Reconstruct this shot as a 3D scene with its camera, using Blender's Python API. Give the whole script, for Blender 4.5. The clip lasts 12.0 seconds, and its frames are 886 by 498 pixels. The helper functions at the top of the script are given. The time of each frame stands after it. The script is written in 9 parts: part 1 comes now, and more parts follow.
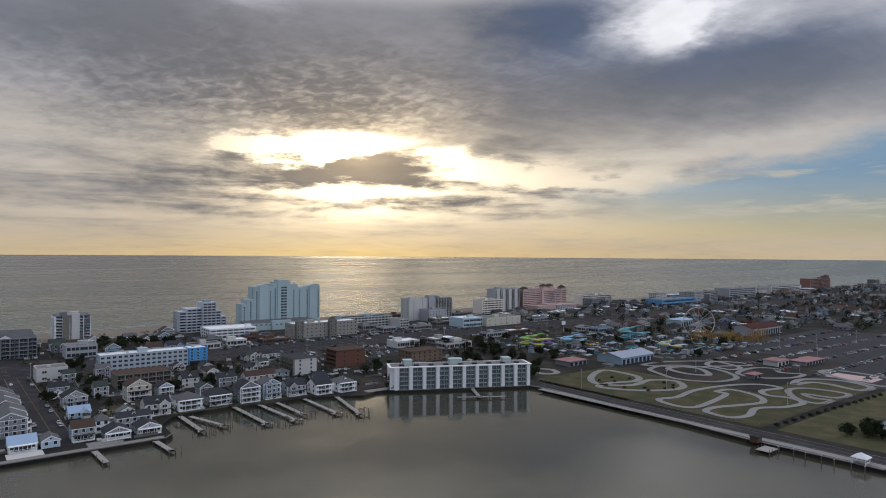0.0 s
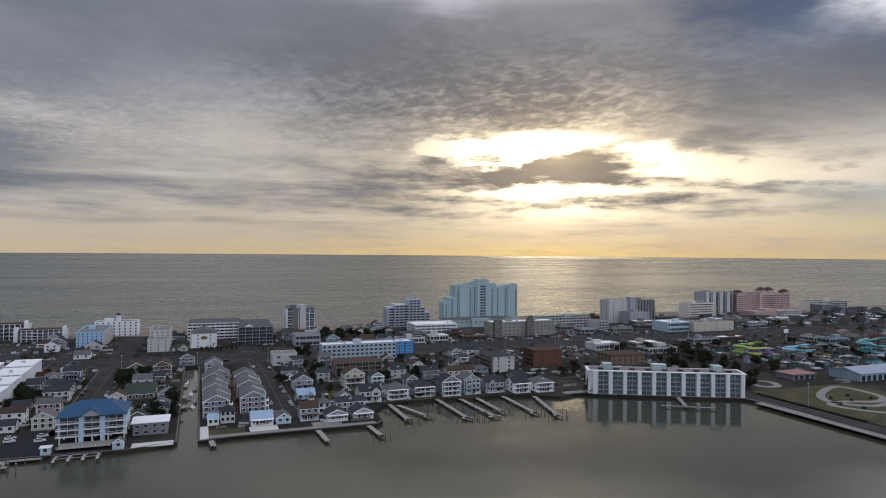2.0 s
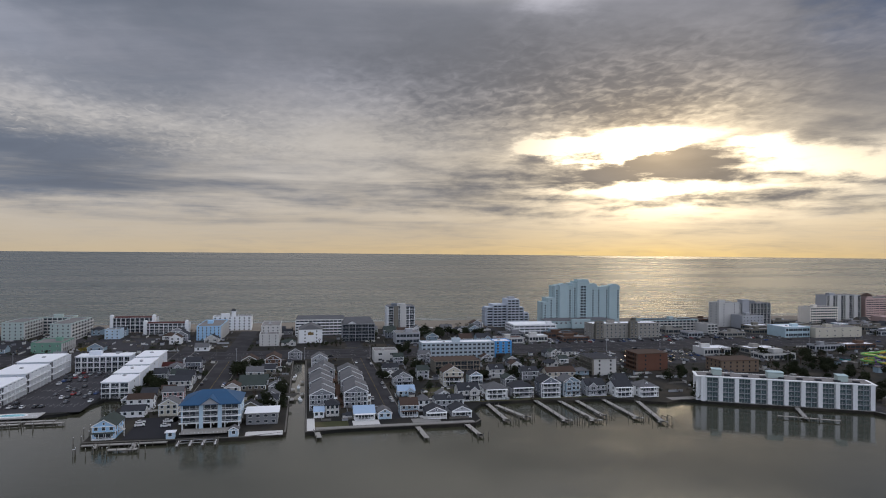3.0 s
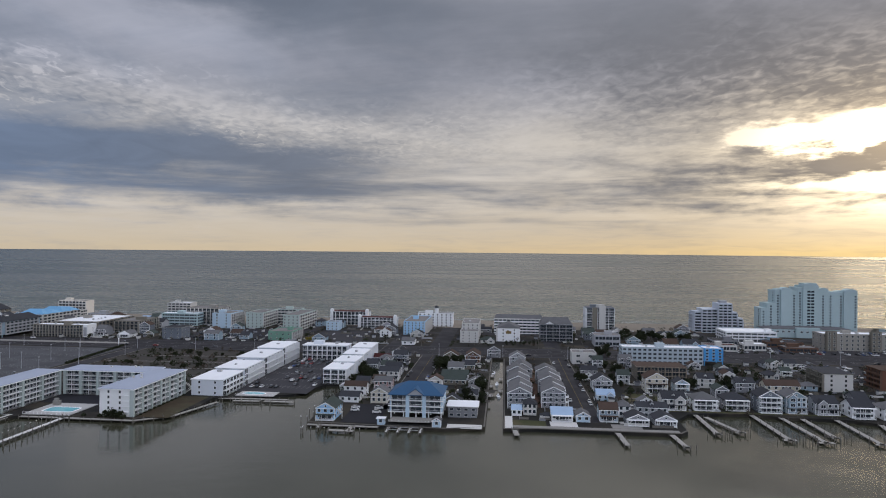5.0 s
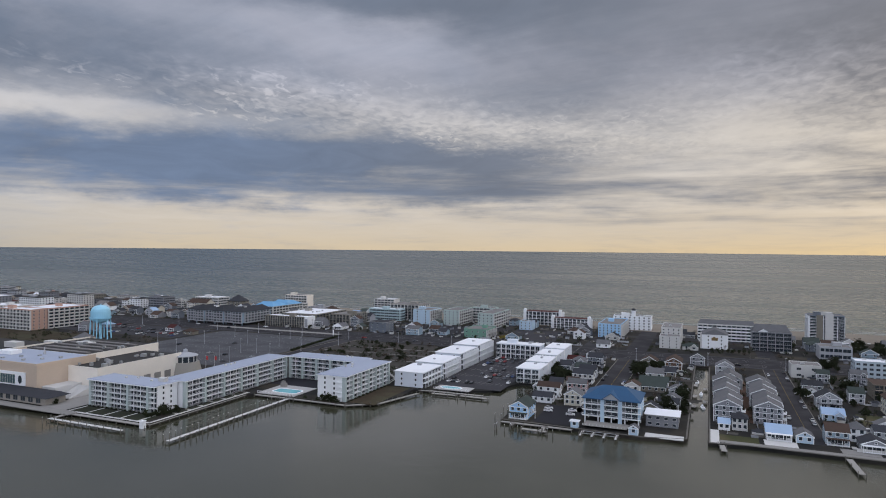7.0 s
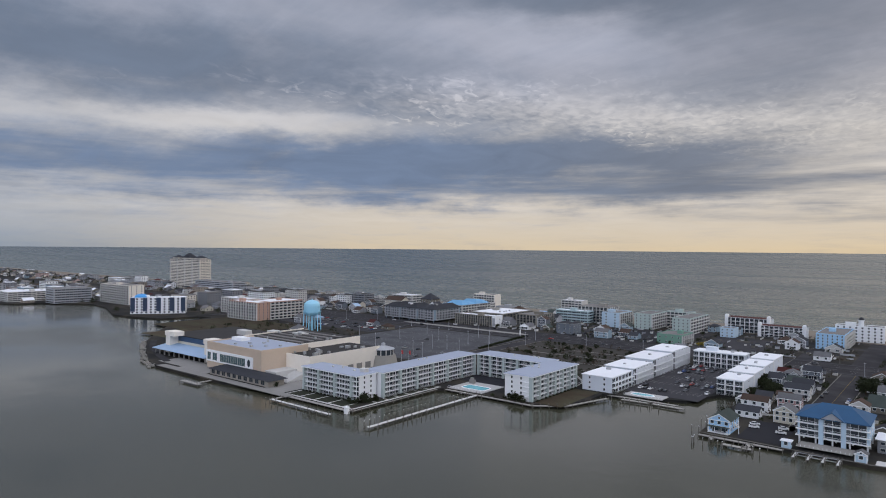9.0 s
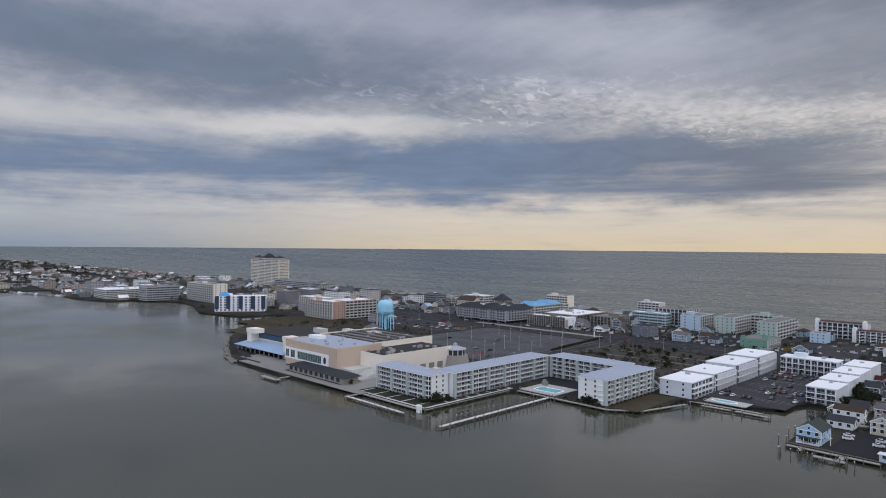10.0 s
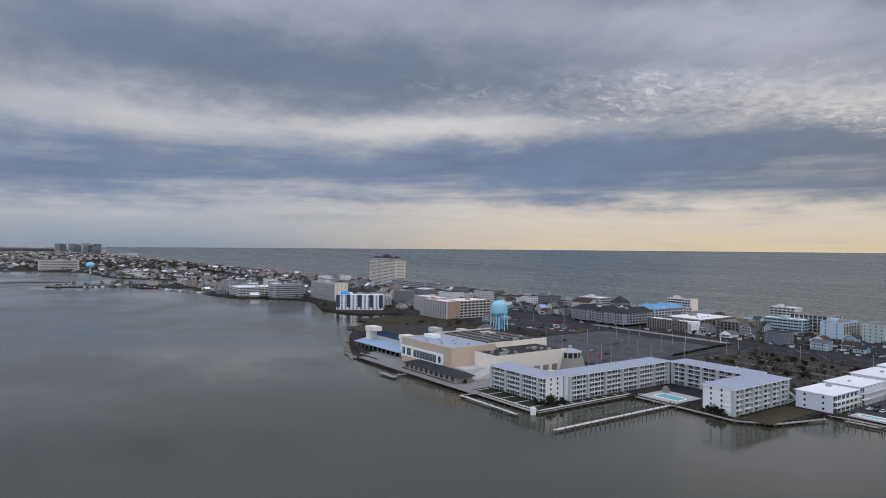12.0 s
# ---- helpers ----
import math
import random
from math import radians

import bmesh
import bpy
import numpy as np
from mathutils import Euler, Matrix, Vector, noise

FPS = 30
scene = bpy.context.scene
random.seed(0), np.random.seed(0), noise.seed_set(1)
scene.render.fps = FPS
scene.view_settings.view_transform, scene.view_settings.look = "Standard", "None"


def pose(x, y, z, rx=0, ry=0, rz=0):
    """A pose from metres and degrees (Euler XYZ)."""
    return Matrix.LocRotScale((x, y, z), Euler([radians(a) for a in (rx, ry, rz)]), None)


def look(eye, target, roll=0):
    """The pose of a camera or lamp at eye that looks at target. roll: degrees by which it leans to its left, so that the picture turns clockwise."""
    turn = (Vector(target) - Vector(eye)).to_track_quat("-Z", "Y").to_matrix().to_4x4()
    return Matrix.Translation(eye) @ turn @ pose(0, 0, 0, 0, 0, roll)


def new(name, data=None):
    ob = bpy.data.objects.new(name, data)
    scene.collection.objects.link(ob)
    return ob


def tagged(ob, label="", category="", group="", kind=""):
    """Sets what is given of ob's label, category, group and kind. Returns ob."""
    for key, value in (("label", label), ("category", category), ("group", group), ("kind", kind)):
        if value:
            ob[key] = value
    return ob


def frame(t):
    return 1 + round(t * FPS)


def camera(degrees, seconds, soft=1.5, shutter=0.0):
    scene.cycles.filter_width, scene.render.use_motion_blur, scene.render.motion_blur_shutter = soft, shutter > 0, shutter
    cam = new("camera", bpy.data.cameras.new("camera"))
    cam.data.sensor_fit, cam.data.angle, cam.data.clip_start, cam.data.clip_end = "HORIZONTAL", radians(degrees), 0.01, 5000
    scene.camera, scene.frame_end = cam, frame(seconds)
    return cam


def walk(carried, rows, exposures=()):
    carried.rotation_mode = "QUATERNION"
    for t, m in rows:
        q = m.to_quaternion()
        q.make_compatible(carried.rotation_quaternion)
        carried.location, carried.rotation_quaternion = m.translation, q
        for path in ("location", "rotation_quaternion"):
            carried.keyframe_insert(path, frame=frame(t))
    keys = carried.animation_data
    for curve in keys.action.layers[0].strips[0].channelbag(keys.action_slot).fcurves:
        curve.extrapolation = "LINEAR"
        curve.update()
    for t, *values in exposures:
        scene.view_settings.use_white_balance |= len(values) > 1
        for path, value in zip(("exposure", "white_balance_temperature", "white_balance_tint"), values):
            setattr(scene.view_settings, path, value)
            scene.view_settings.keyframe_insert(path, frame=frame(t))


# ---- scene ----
cam = camera(69.2, 12.0, soft=1.0)
EYE = 85.0
# seconds, yaw, pitch, lean of a drone that hovers and turns on the spot
ROWS = [
    (0, 0.000, 0.454, 0.377),
    (0.5, 4.362, 0.425, 0.395),
    (1, 8.737, 0.393, 0.413),
    (1.5, 13.099, 0.359, 0.432),
    (2, 17.471, 0.319, 0.453),
    (2.5, 21.846, 0.271, 0.473),
    (3, 26.230, 0.218, 0.495),
    (3.2, 27.941, 0.165, 0.519),
    (4.8, 41.952, 0.109, 0.539),
    (5, 43.711, 0.055, 0.555),
    (5.5, 48.121, 0.006, 0.567),
    (6, 52.500, -0.035, 0.569),
    (6.5, 56.829, -0.069, 0.561),
    (7, 60.810, -0.100, 0.550),
    (7.2, 62.531, -0.131, 0.536),
    (8.8, 75.849, -0.171, 0.519),
    (9, 77.356, -0.205, 0.501),
    (9.5, 80.789, -0.218, 0.485),
    (10, 83.753, -0.222, 0.474),
    (10.5, 86.576, -0.218, 0.467),
    (11, 89.183, -0.223, 0.460),
    (11.5, 91.601, -0.230, 0.452),
    (12, 93.876, -0.240, 0.443),
]
walk(cam, [(t, pose(0, 0, EYE, 90 + pitch, -lean, yaw)) for t, yaw, pitch, lean in ROWS],
     exposures=[(0, -0.26), (3, -0.22), (4.8, -0.08), (6.5, 0.03), (9, 0.09), (12, 0.08)])

# ---- sky, sun ----
SUN_AZ, SUN_EL = -7.5, 9.5


class Net:
    """Short hands for building a node tree."""

    def __init__(self, tree):
        self.t = tree

    def node(self, kind, **sockets):
        n = self.t.nodes.new(kind)
        for k, v in sockets.items():
            self.put(n.inputs[k.replace("_", " ")], v)
        return n

    def put(self, socket, v):
        if isinstance(v, bpy.types.NodeSocket):
            self.t.links.new(v, socket)
        elif isinstance(v, tuple) and len(v) == 3 and socket.type == "RGBA":
            socket.default_value = (*v, 1)
        else:
            socket.default_value = v

    def m(self, op, a, b=0.0, c=0.0, clamp=False):
        n = self.t.nodes.new("ShaderNodeMath")
        n.operation, n.use_clamp = op, clamp
        for s, v in zip(n.inputs, (a, b, c)):
            self.put(s, v)
        return n.outputs[0]

    def mix(self, f, a, b, how="MIX"):
        n = self.t.nodes.new("ShaderNodeMix")
        n.data_type, n.blend_type, n.clamp_factor = "RGBA", how, True
        self.put(n.inputs[0], f)
        self.put(n.inputs[6], a)
        self.put(n.inputs[7], b)
        return n.outputs[2]

    def step(self, v, a, b):
        n = self.t.nodes.new("ShaderNodeMapRange")
        n.interpolation_type = "SMOOTHSTEP"
        for k, x in enumerate((v, a, b, 0.0, 1.0)):
            self.put(n.inputs[k], x)
        return n.outputs[0]

    def vec(self, x, y, z=0.0):
        n = self.t.nodes.new("ShaderNodeCombineXYZ")
        for s, v in zip(n.inputs, (x, y, z)):
            self.put(s, v)
        return n.outputs[0]

    def noise(self, vec, scale, detail=4.0, rough=0.5, twist=0.0):
        n = self.t.nodes.new("ShaderNodeTexNoise")
        self.put(n.inputs["Vector"], vec)
        n.inputs["Scale"].default_value, n.inputs["Detail"].default_value = scale, detail
        n.inputs["Roughness"].default_value, n.inputs["Distortion"].default_value = rough, twist
        return n.outputs["Fac"]


def make_sky():
    w = bpy.data.worlds.new("sky")
    scene.world = w
    w.use_nodes = True
    w.node_tree.nodes.clear()
    N = Net(w.node_tree)
    m = N.m
    d = N.node("ShaderNodeTexCoord").outputs["Generated"]
    sep = N.node("ShaderNodeSeparateXYZ", Vector=d)
    x, y, z = sep.outputs
    el = m("MULTIPLY", m("ARCSINE", z), 57.296)
    az = m("MULTIPLY", m("ARCTAN2", x, y), 57.296)
    # clouds lie on a flat deck: perspective squeezes them towards the horizon
    deck = m("ADD", m("MAXIMUM", z, 0.0), 0.11)
    px, py = m("DIVIDE", x, deck), m("DIVIDE", y, deck)
    p = N.vec(px, py, 0.0)
    big = N.noise(p, 0.55, 6.0, 0.52, 0.5)
    mid = N.noise(p, 1.9, 7.0, 0.56, 0.7)
    fleece = N.noise(N.vec(m("ADD", px, m("MULTIPLY", py, 0.25)), py), 17.0, 2.5, 0.5, 0.6)
    ripple = N.noise(N.vec(px, m("MULTIPLY", py, 0.8), 4.0), 7.0, 3.0, 0.5, 0.4)
    # long flat streaks low over the sea
    streak = N.noise(N.vec(m("DIVIDE", az, 17.0), m("DIVIDE", el, 1.5), 3.1), 1.0, 6.0, 0.56, 0.4)
    # ragged edges for the placed cloud banks
    wob1 = m("SUBTRACT", N.noise(N.vec(m("DIVIDE", az, 8.0), m("DIVIDE", el, 3.0), 7.7), 1.0, 6.0, 0.60), 0.5)
    wob2 = m("SUBTRACT", N.noise(N.vec(m("DIVIDE", az, 8.0), m("DIVIDE", el, 3.0), 1.3), 1.0, 6.0, 0.60), 0.5)
    azw = m("MULTIPLY_ADD", wob1, 13.0, az)
    elw = m("MULTIPLY_ADD", wob2, 4.6, el)

    rag1 = m("SUBTRACT", N.noise(N.vec(m("DIVIDE", az, 4.5), m("DIVIDE", el, 1.5), 2.2), 1.0, 5.0, 0.6), 0.5)
    rag2 = m("SUBTRACT", N.noise(N.vec(m("DIVIDE", az, 4.5), m("DIVIDE", el, 1.5), 9.4), 1.0, 5.0, 0.6), 0.5)
    azr = m("MULTIPLY_ADD", rag1, 9.0, m("MULTIPLY_ADD", wob1, 5.0, az))
    elr = m("MULTIPLY_ADD", rag2, 3.0, m("MULTIPLY_ADD", wob2, 1.5, el))

    def bank(a0, e0, sa, se, slope, amp, crisp=False):
        da = m("DIVIDE", m("SUBTRACT", azr if crisp else azw, a0), sa)
        de = m("DIVIDE", m("SUBTRACT", m("SUBTRACT", elr if crisp else elw, e0), m("MULTIPLY", da, slope * sa)), se)
        q = m("ADD", m("MULTIPLY", da, da), m("MULTIPLY", de, de))
        if crisp and amp < 0:
            q = m("POWER", q, 1.5)
        return m("MULTIPLY", m("EXPONENT", m("MULTIPLY", q, -1.0)), amp)

    dens = m("MULTIPLY_ADD", m("SUBTRACT", big, 0.5), 0.55, 0.54)
    dens = m("MULTIPLY_ADD", m("SUBTRACT", mid, 0.5), 0.62, dens)
    low = m("MULTIPLY", m("SUBTRACT", 1.0, N.step(el, 4.5, 11.0)), N.step(el, 0.8, 3.2))
    calm = m("SUBTRACT", 1.0, m("MULTIPLY", N.step(m("MULTIPLY", az, -1.0), 50.0, 75.0), 0.35))
    dens = m("MULTIPLY_ADD", m("MULTIPLY", m("MULTIPLY", m("SUBTRACT", streak, 0.5), low), calm), 1.6, dens)
    # thin threads of cirrus drawn out across the deck, and finer bars low over the sea
    thread = N.noise(N.vec(m("ADD", m("MULTIPLY", px, 0.9), m("MULTIPLY", py, 0.9)), m("SUBTRACT", m("MULTIPLY", py, 4.2), m("MULTIPLY", px, 2.6)), 8.0), 2.1, 7.0, 0.62, 0.5)
    dens = m("MULTIPLY_ADD", m("SUBTRACT", thread, 0.5), 0.16, dens)
    bars = N.noise(N.vec(m("DIVIDE", az, 7.0), m("DIVIDE", el, 0.55), 6.3), 1.0, 5.0, 0.55, 0.3)
    dens = m("MULTIPLY_ADD", m("MULTIPLY", m("SUBTRACT", bars, 0.5), low), 0.5, dens)
    for b in BANKS:
        dens = m("ADD", dens, bank(*b))
    for b in GAPS:
        dens = m("ADD", dens, bank(*b, True))
    dens = m("MULTIPLY_ADD", m("SUBTRACT", 1.0, N.step(elw, 2.4, 4.8)), -0.36, dens)
    # the northern bank ends below in a ragged edge
    north = N.step(m("MULTIPLY", az, -1.0), 40.0, 58.0)
    north = m("MULTIPLY", north, m("SUBTRACT", 1.0, m("MULTIPLY", N.step(m("MULTIPLY", az, -1.0), 84.0, 108.0), 0.8)))
    edge = m("MULTIPLY_ADD", N.step(elr, 3.0, 4.5), 0.28, -0.09)
    edge = m("MULTIPLY", edge, m("SUBTRACT", 1.0, N.step(el, 7.5, 10.5)))
    dens = m("MULTIPLY_ADD", edge, north, dens)
    # torn cloudlets round and below the sun
    puff = N.noise(N.vec(m("DIVIDE", az, 5.0), m("DIVIDE", el, 1.3), 5.5), 1.0, 5.0, 0.58, 0.3)
    torn = m("MULTIPLY", bank(-4.0, 5.6, 26.0, 3.2, 0.0, 1.0), N.step(el, 1.2, 3.4))
    dens = m("MULTIPLY_ADD", m("MULTIPLY", m("SUBTRACT", puff, 0.45), torn), 2.6, dens)
    # small fleecy cells in part of the deck
    cells = m("ADD", bank(-16.0, 14.0, 22.0, 4.0, 0.05, 1.0), bank(-64.0, 11.4, 24.0, 1.9, -0.10, 0.9))
    cells = m("MINIMUM", cells, 1.2)
    dens = m("MULTIPLY_ADD", m("MULTIPLY", m("SUBTRACT", fleece, 0.5), cells), 0.80, dens)
    dens = m("MULTIPLY_ADD", m("MULTIPLY", m("SUBTRACT", ripple, 0.5), m("ADD", cells, 0.15)), 0.40, dens)
    # bright flecks where the fleece breaks open
    fleck = N.noise(N.vec(m("ADD", px, m("MULTIPLY", py, 0.4)), py, 2.0), 12.0, 3.0, 0.55, 0.8)
    patchy = N.step(N.noise(p, 1.3, 3.0, 0.5), 0.42, 0.60)
    dens = m("MULTIPLY_ADD", m("MULTIPLY", m("MULTIPLY", N.step(fleck, 0.52, 0.70), patchy), bank(-66.0, 11.6, 30.0, 2.0, -0.06, 1.0)), -0.55, dens)
    thick = N.step(dens, 0.0, 1.0)
    # how near the sun
    sa, se = m("MULTIPLY", m("SUBTRACT", az, SUN_AZ), 0.72), m("SUBTRACT", el, SUN_EL - 1.0)
    far = m("SQRT", m("ADD", m("MULTIPLY", sa, sa), m("MULTIPLY", m("MULTIPLY", se, se), 1.9)))
    near = m("EXPONENT", m("DIVIDE", far, -2.8))
    wide = m("EXPONENT", m("DIVIDE", far, -13.0))
    side = m("EXPONENT", m("DIVIDE", m("ABSOLUTE", sa), -13.0))
    low3 = m("EXPONENT", m("DIVIDE", m("MAXIMUM", el, 0.0), -1.5))
    lowgold = m("MULTIPLY", low3, side)
    body = m("MULTIPLY_ADD", m("SUBTRACT", mid, 0.5), 0.6, 1.0)
    broad = m("EXPONENT", m("DIVIDE", far, -24.0))
    dark = N.mix(broad, (0.138, 0.180, 0.258), (0.250, 0.215, 0.185))
    dark = N.mix(near, dark, (0.62, 0.47, 0.32))
    blue = m("MULTIPLY", N.step(azw, 1.0, 9.0), N.step(elw, 12.5, 18.0))
    dark = N.mix(m("MULTIPLY", blue, 0.85), dark, (0.098, 0.140, 0.240))
    # the low bank to the north is bluer
    azn = m("MULTIPLY", N.step(m("MULTIPLY", az, -1.0), 55.0, 85.0), m("SUBTRACT", 1.0, N.step(el, 9.0, 12.0)))
    dark = N.mix(m("MULTIPLY", azn, 0.8), dark, (0.150, 0.208, 0.325))
    tint = N.node("ShaderNodeVectorMath")
    tint.operation = "SCALE"
    N.put(tint.inputs[0], dark)
    N.put(tint.inputs[3], body)
    dark = tint.outputs[0]
    lit = m("MULTIPLY_ADD", m("SUBTRACT", mid, 0.5), 0.55, 1.0)
    high = N.step(el, 9.0, 16.0)
    light = N.mix(wide, N.mix(high, (0.60, 0.59, 0.60), (0.49, 0.51, 0.61)), N.mix(high, (0.80, 0.68, 0.50), (0.56, 0.50, 0.48)))
    light = N.mix(m("MULTIPLY", m("MULTIPLY", N.step(az, 8.0, 14.0), N.step(el, 15.0, 17.5)), 0.8), light, (1.15, 1.15, 1.22))
    shade = N.node("ShaderNodeVectorMath")
    shade.operation = "SCALE"
    N.put(shade.inputs[0], light)
    N.put(shade.inputs[3], lit)
    light = shade.outputs[0]
    lowness = m("EXPONENT", m("DIVIDE", m("MAXIMUM", el, 0.0), -4.2))
    farn = N.step(m("MULTIPLY", az, -1.0), 80.0, 118.0)
    peach = N.mix(farn, (0.62, 0.52, 0.38), (0.24, 0.29, 0.36))
    light = N.mix(m("MULTIPLY", lowness, 0.95), light, N.mix(wide, peach, (0.78, 0.56, 0.32)))
    light = N.mix(lowgold, light, (1.0, 0.68, 0.24))
    blaze = N.mix(1.0, light, N.mix(near, (0.0, 0.0, 0.0), (12.0, 9.6, 6.2)), "ADD")
    ga, ge = m("DIVIDE", m("SUBTRACT", az, 2.0), 16.0), m("DIVIDE", m("SUBTRACT", el, 6.2), 2.6)
    veil = m("EXPONENT", m("MULTIPLY", m("ADD", m("MULTIPLY", ga, ga), m("MULTIPLY", ge, ge)), -1.0))
    blaze = N.mix(1.0, blaze, N.mix(veil, (0.0, 0.0, 0.0), (0.55, 0.45, 0.28)), "ADD")
    # clear air to the south of the sun, over a natural sky
    sky = N.node("ShaderNodeTexSky")
    sky.sky_type, sky.sun_disc = "NISHITA", False
    sky.sun_elevation, sky.sun_rotation = radians(SUN_EL), radians(SUN_AZ)
    clear = N.mix(1.0, sky.outputs[0], (0.10, 0.10, 0.10), "MULTIPLY")
    clear = N.mix(0.75, clear, N.mix(N.step(el, 1.0, 7.0), (0.46, 0.44, 0.32), (0.13, 0.31, 0.55)))
    south = m("SUBTRACT", m("MULTIPLY", m("SUBTRACT", azw, 4.0), 0.19), elw)
    south = m("MULTIPLY", N.step(south, -4.6, -2.0), N.step(azw, 2.0, 22.0))
    south = m("MULTIPLY", south, N.step(el, 0.3, 2.5))
    wisp = m("MULTIPLY", N.step(m("ADD", streak, m("MULTIPLY", m("SUBTRACT", mid, 0.5), 0.8)), 0.52, 0.72), 0.75)
    clear = N.mix(wisp, clear, (0.66, 0.62, 0.52))
    cloud = N.mix(m("MULTIPLY", thick, 0.98), blaze, dark)
    colour = N.mix(m("MULTIPLY", south, 0.9), cloud, clear)
    # bright patch added above the view, over the sun, to brighten the bay
    ha = m("DIVIDE", m("SUBTRACT", az, SUN_AZ + 4.0), 34.0)
    crown = m("MULTIPLY", N.step(el, 20.5, 27.0), m("EXPONENT", m("MULTIPLY", m("MULTIPLY", ha, ha), -1.0)))
    colour = N.mix(crown, colour, (2.0, 1.9, 1.75))
    # overhead and behind, a plain bright deck of cloud
    colour = N.mix(N.step(el, 26.0, 50.0), colour, N.mix(big, (0.93, 0.99, 1.20), (0.68, 0.73, 0.89)))
    behind = m("SUBTRACT", m("MULTIPLY", x, 0.94), m("MULTIPLY", y, 0.34))
    colour = N.mix(N.step(behind, 0.35, 0.85), colour, N.mix(big, (1.15, 1.21, 1.42), (0.92, 0.97, 1.14)))
    bg = N.node("ShaderNodeBackground", Color=colour, Strength=1.0)
    out = N.node("ShaderNodeOutputWorld")
    w.node_tree.links.new(bg.outputs[0], out.inputs[0])


# soft cloud banks and lights: azimuth, elevation, their spreads in degrees, slope, thickness
BANKS = [
    (-16.0, 15.5, 18.0, 4.2, 0.0, 0.27), (-16.5, 21.5, 3.5, 1.5, 0.0, -0.6), (9.0, 20.0, 5.5, 2.6, 0.0, 0.55),
    (24.0, 14.9, 12.0, 3.1, 0.05, 0.50), (25.0, 8.6, 12.0, 1.5, 0.08, -0.45), (-34.0, 9.3, 7.0, 1.2, -0.1, -0.15), (-27.0, 7.2, 9.0, 1.6, 0.0, 0.04), (-26.0, 12.0, 12.0, 2.0, 0.0, 0.06),
    (-60.0, 21.5, 19.0, 2.2, 0.0, 0.45), (-68.0, 17.0, 15.0, 2.3, -0.1, -0.24), (-62.0, 11.7, 18.0, 1.5, -0.15, -0.30),
    (-78.0, 7.5, 26.0, 1.6, 0.02, 0.50), (-106.0, 15.0, 23.0, 3.0, 0.0, 0.50), (-97.0, 10.3, 14.0, 1.0, 0.0, -0.45),
    (-102.0, 21.5, 18.0, 2.0, 0.0, -0.10), (-121.0, 11.0, 8.0, 2.0, 0.0, -0.25), (-124.0, 6.5, 12.0, 1.8, 0.0, 0.40),
    (20.0, 19.0, 3.9, 1.7, 0.12, -0.95), (-50.0, 17.0, 11.0, 4.0, 0.0, 0.20), (-28.0, 18.5, 12.0, 4.0, 0.0, 0.22), (-35.0, 12.5, 6.0, 3.5, 0.0, -0.16), (-122.0, 17.0, 9.0, 4.0, 0.0, 0.16), (8.0, 13.5, 9.0, 2.5, 0.0, 0.12),
    (-30.0, 5.0, 14.0, 1.3, 0.0, 0.08), (-38.0, 7.5, 13.0, 3.0, 0.0, -0.20), (-10.0, 12.2, 14.0, 1.2, 0.0, 0.14),
]
# gaps and single clouds with harder edges
GAPS = [
    (-12.0, 9.15, 6.8, 1.0, 0.07, -1.3), (-17.5, 8.9, 2.6, 0.9, 0.0, -0.8), (-8.5, 7.5, 9.0, 1.2, 0.0, 0.60),
    (1.0, 8.6, 2.6, 0.8, 0.0, -0.8), (5.5, 7.1, 6.5, 1.05, -0.08, -0.75), (14.0, 6.2, 8.0, 0.9, -0.03, -0.7),
    (-8.0, 5.3, 9.0, 0.65, 0.0, -0.55), (-7.0, 3.4, 4.0, 0.6, 0.0, -0.5), (6.5, 9.9, 4.5, 1.0, 0.0, 0.12),
]
make_sky()

sun = new("sun", bpy.data.lights.new("sun", "SUN"))
sun.data.energy, sun.data.angle, sun.data.color = 0.16, radians(130), (1.0, 0.84, 0.62)
sun.matrix_world = look((0, 0, 0), (-math.sin(radians(SUN_AZ)), -math.cos(radians(SUN_AZ)), -math.tan(radians(SUN_EL))))
scene.view_settings.exposure = 0.0

# ---- materials ----
MATS = {}


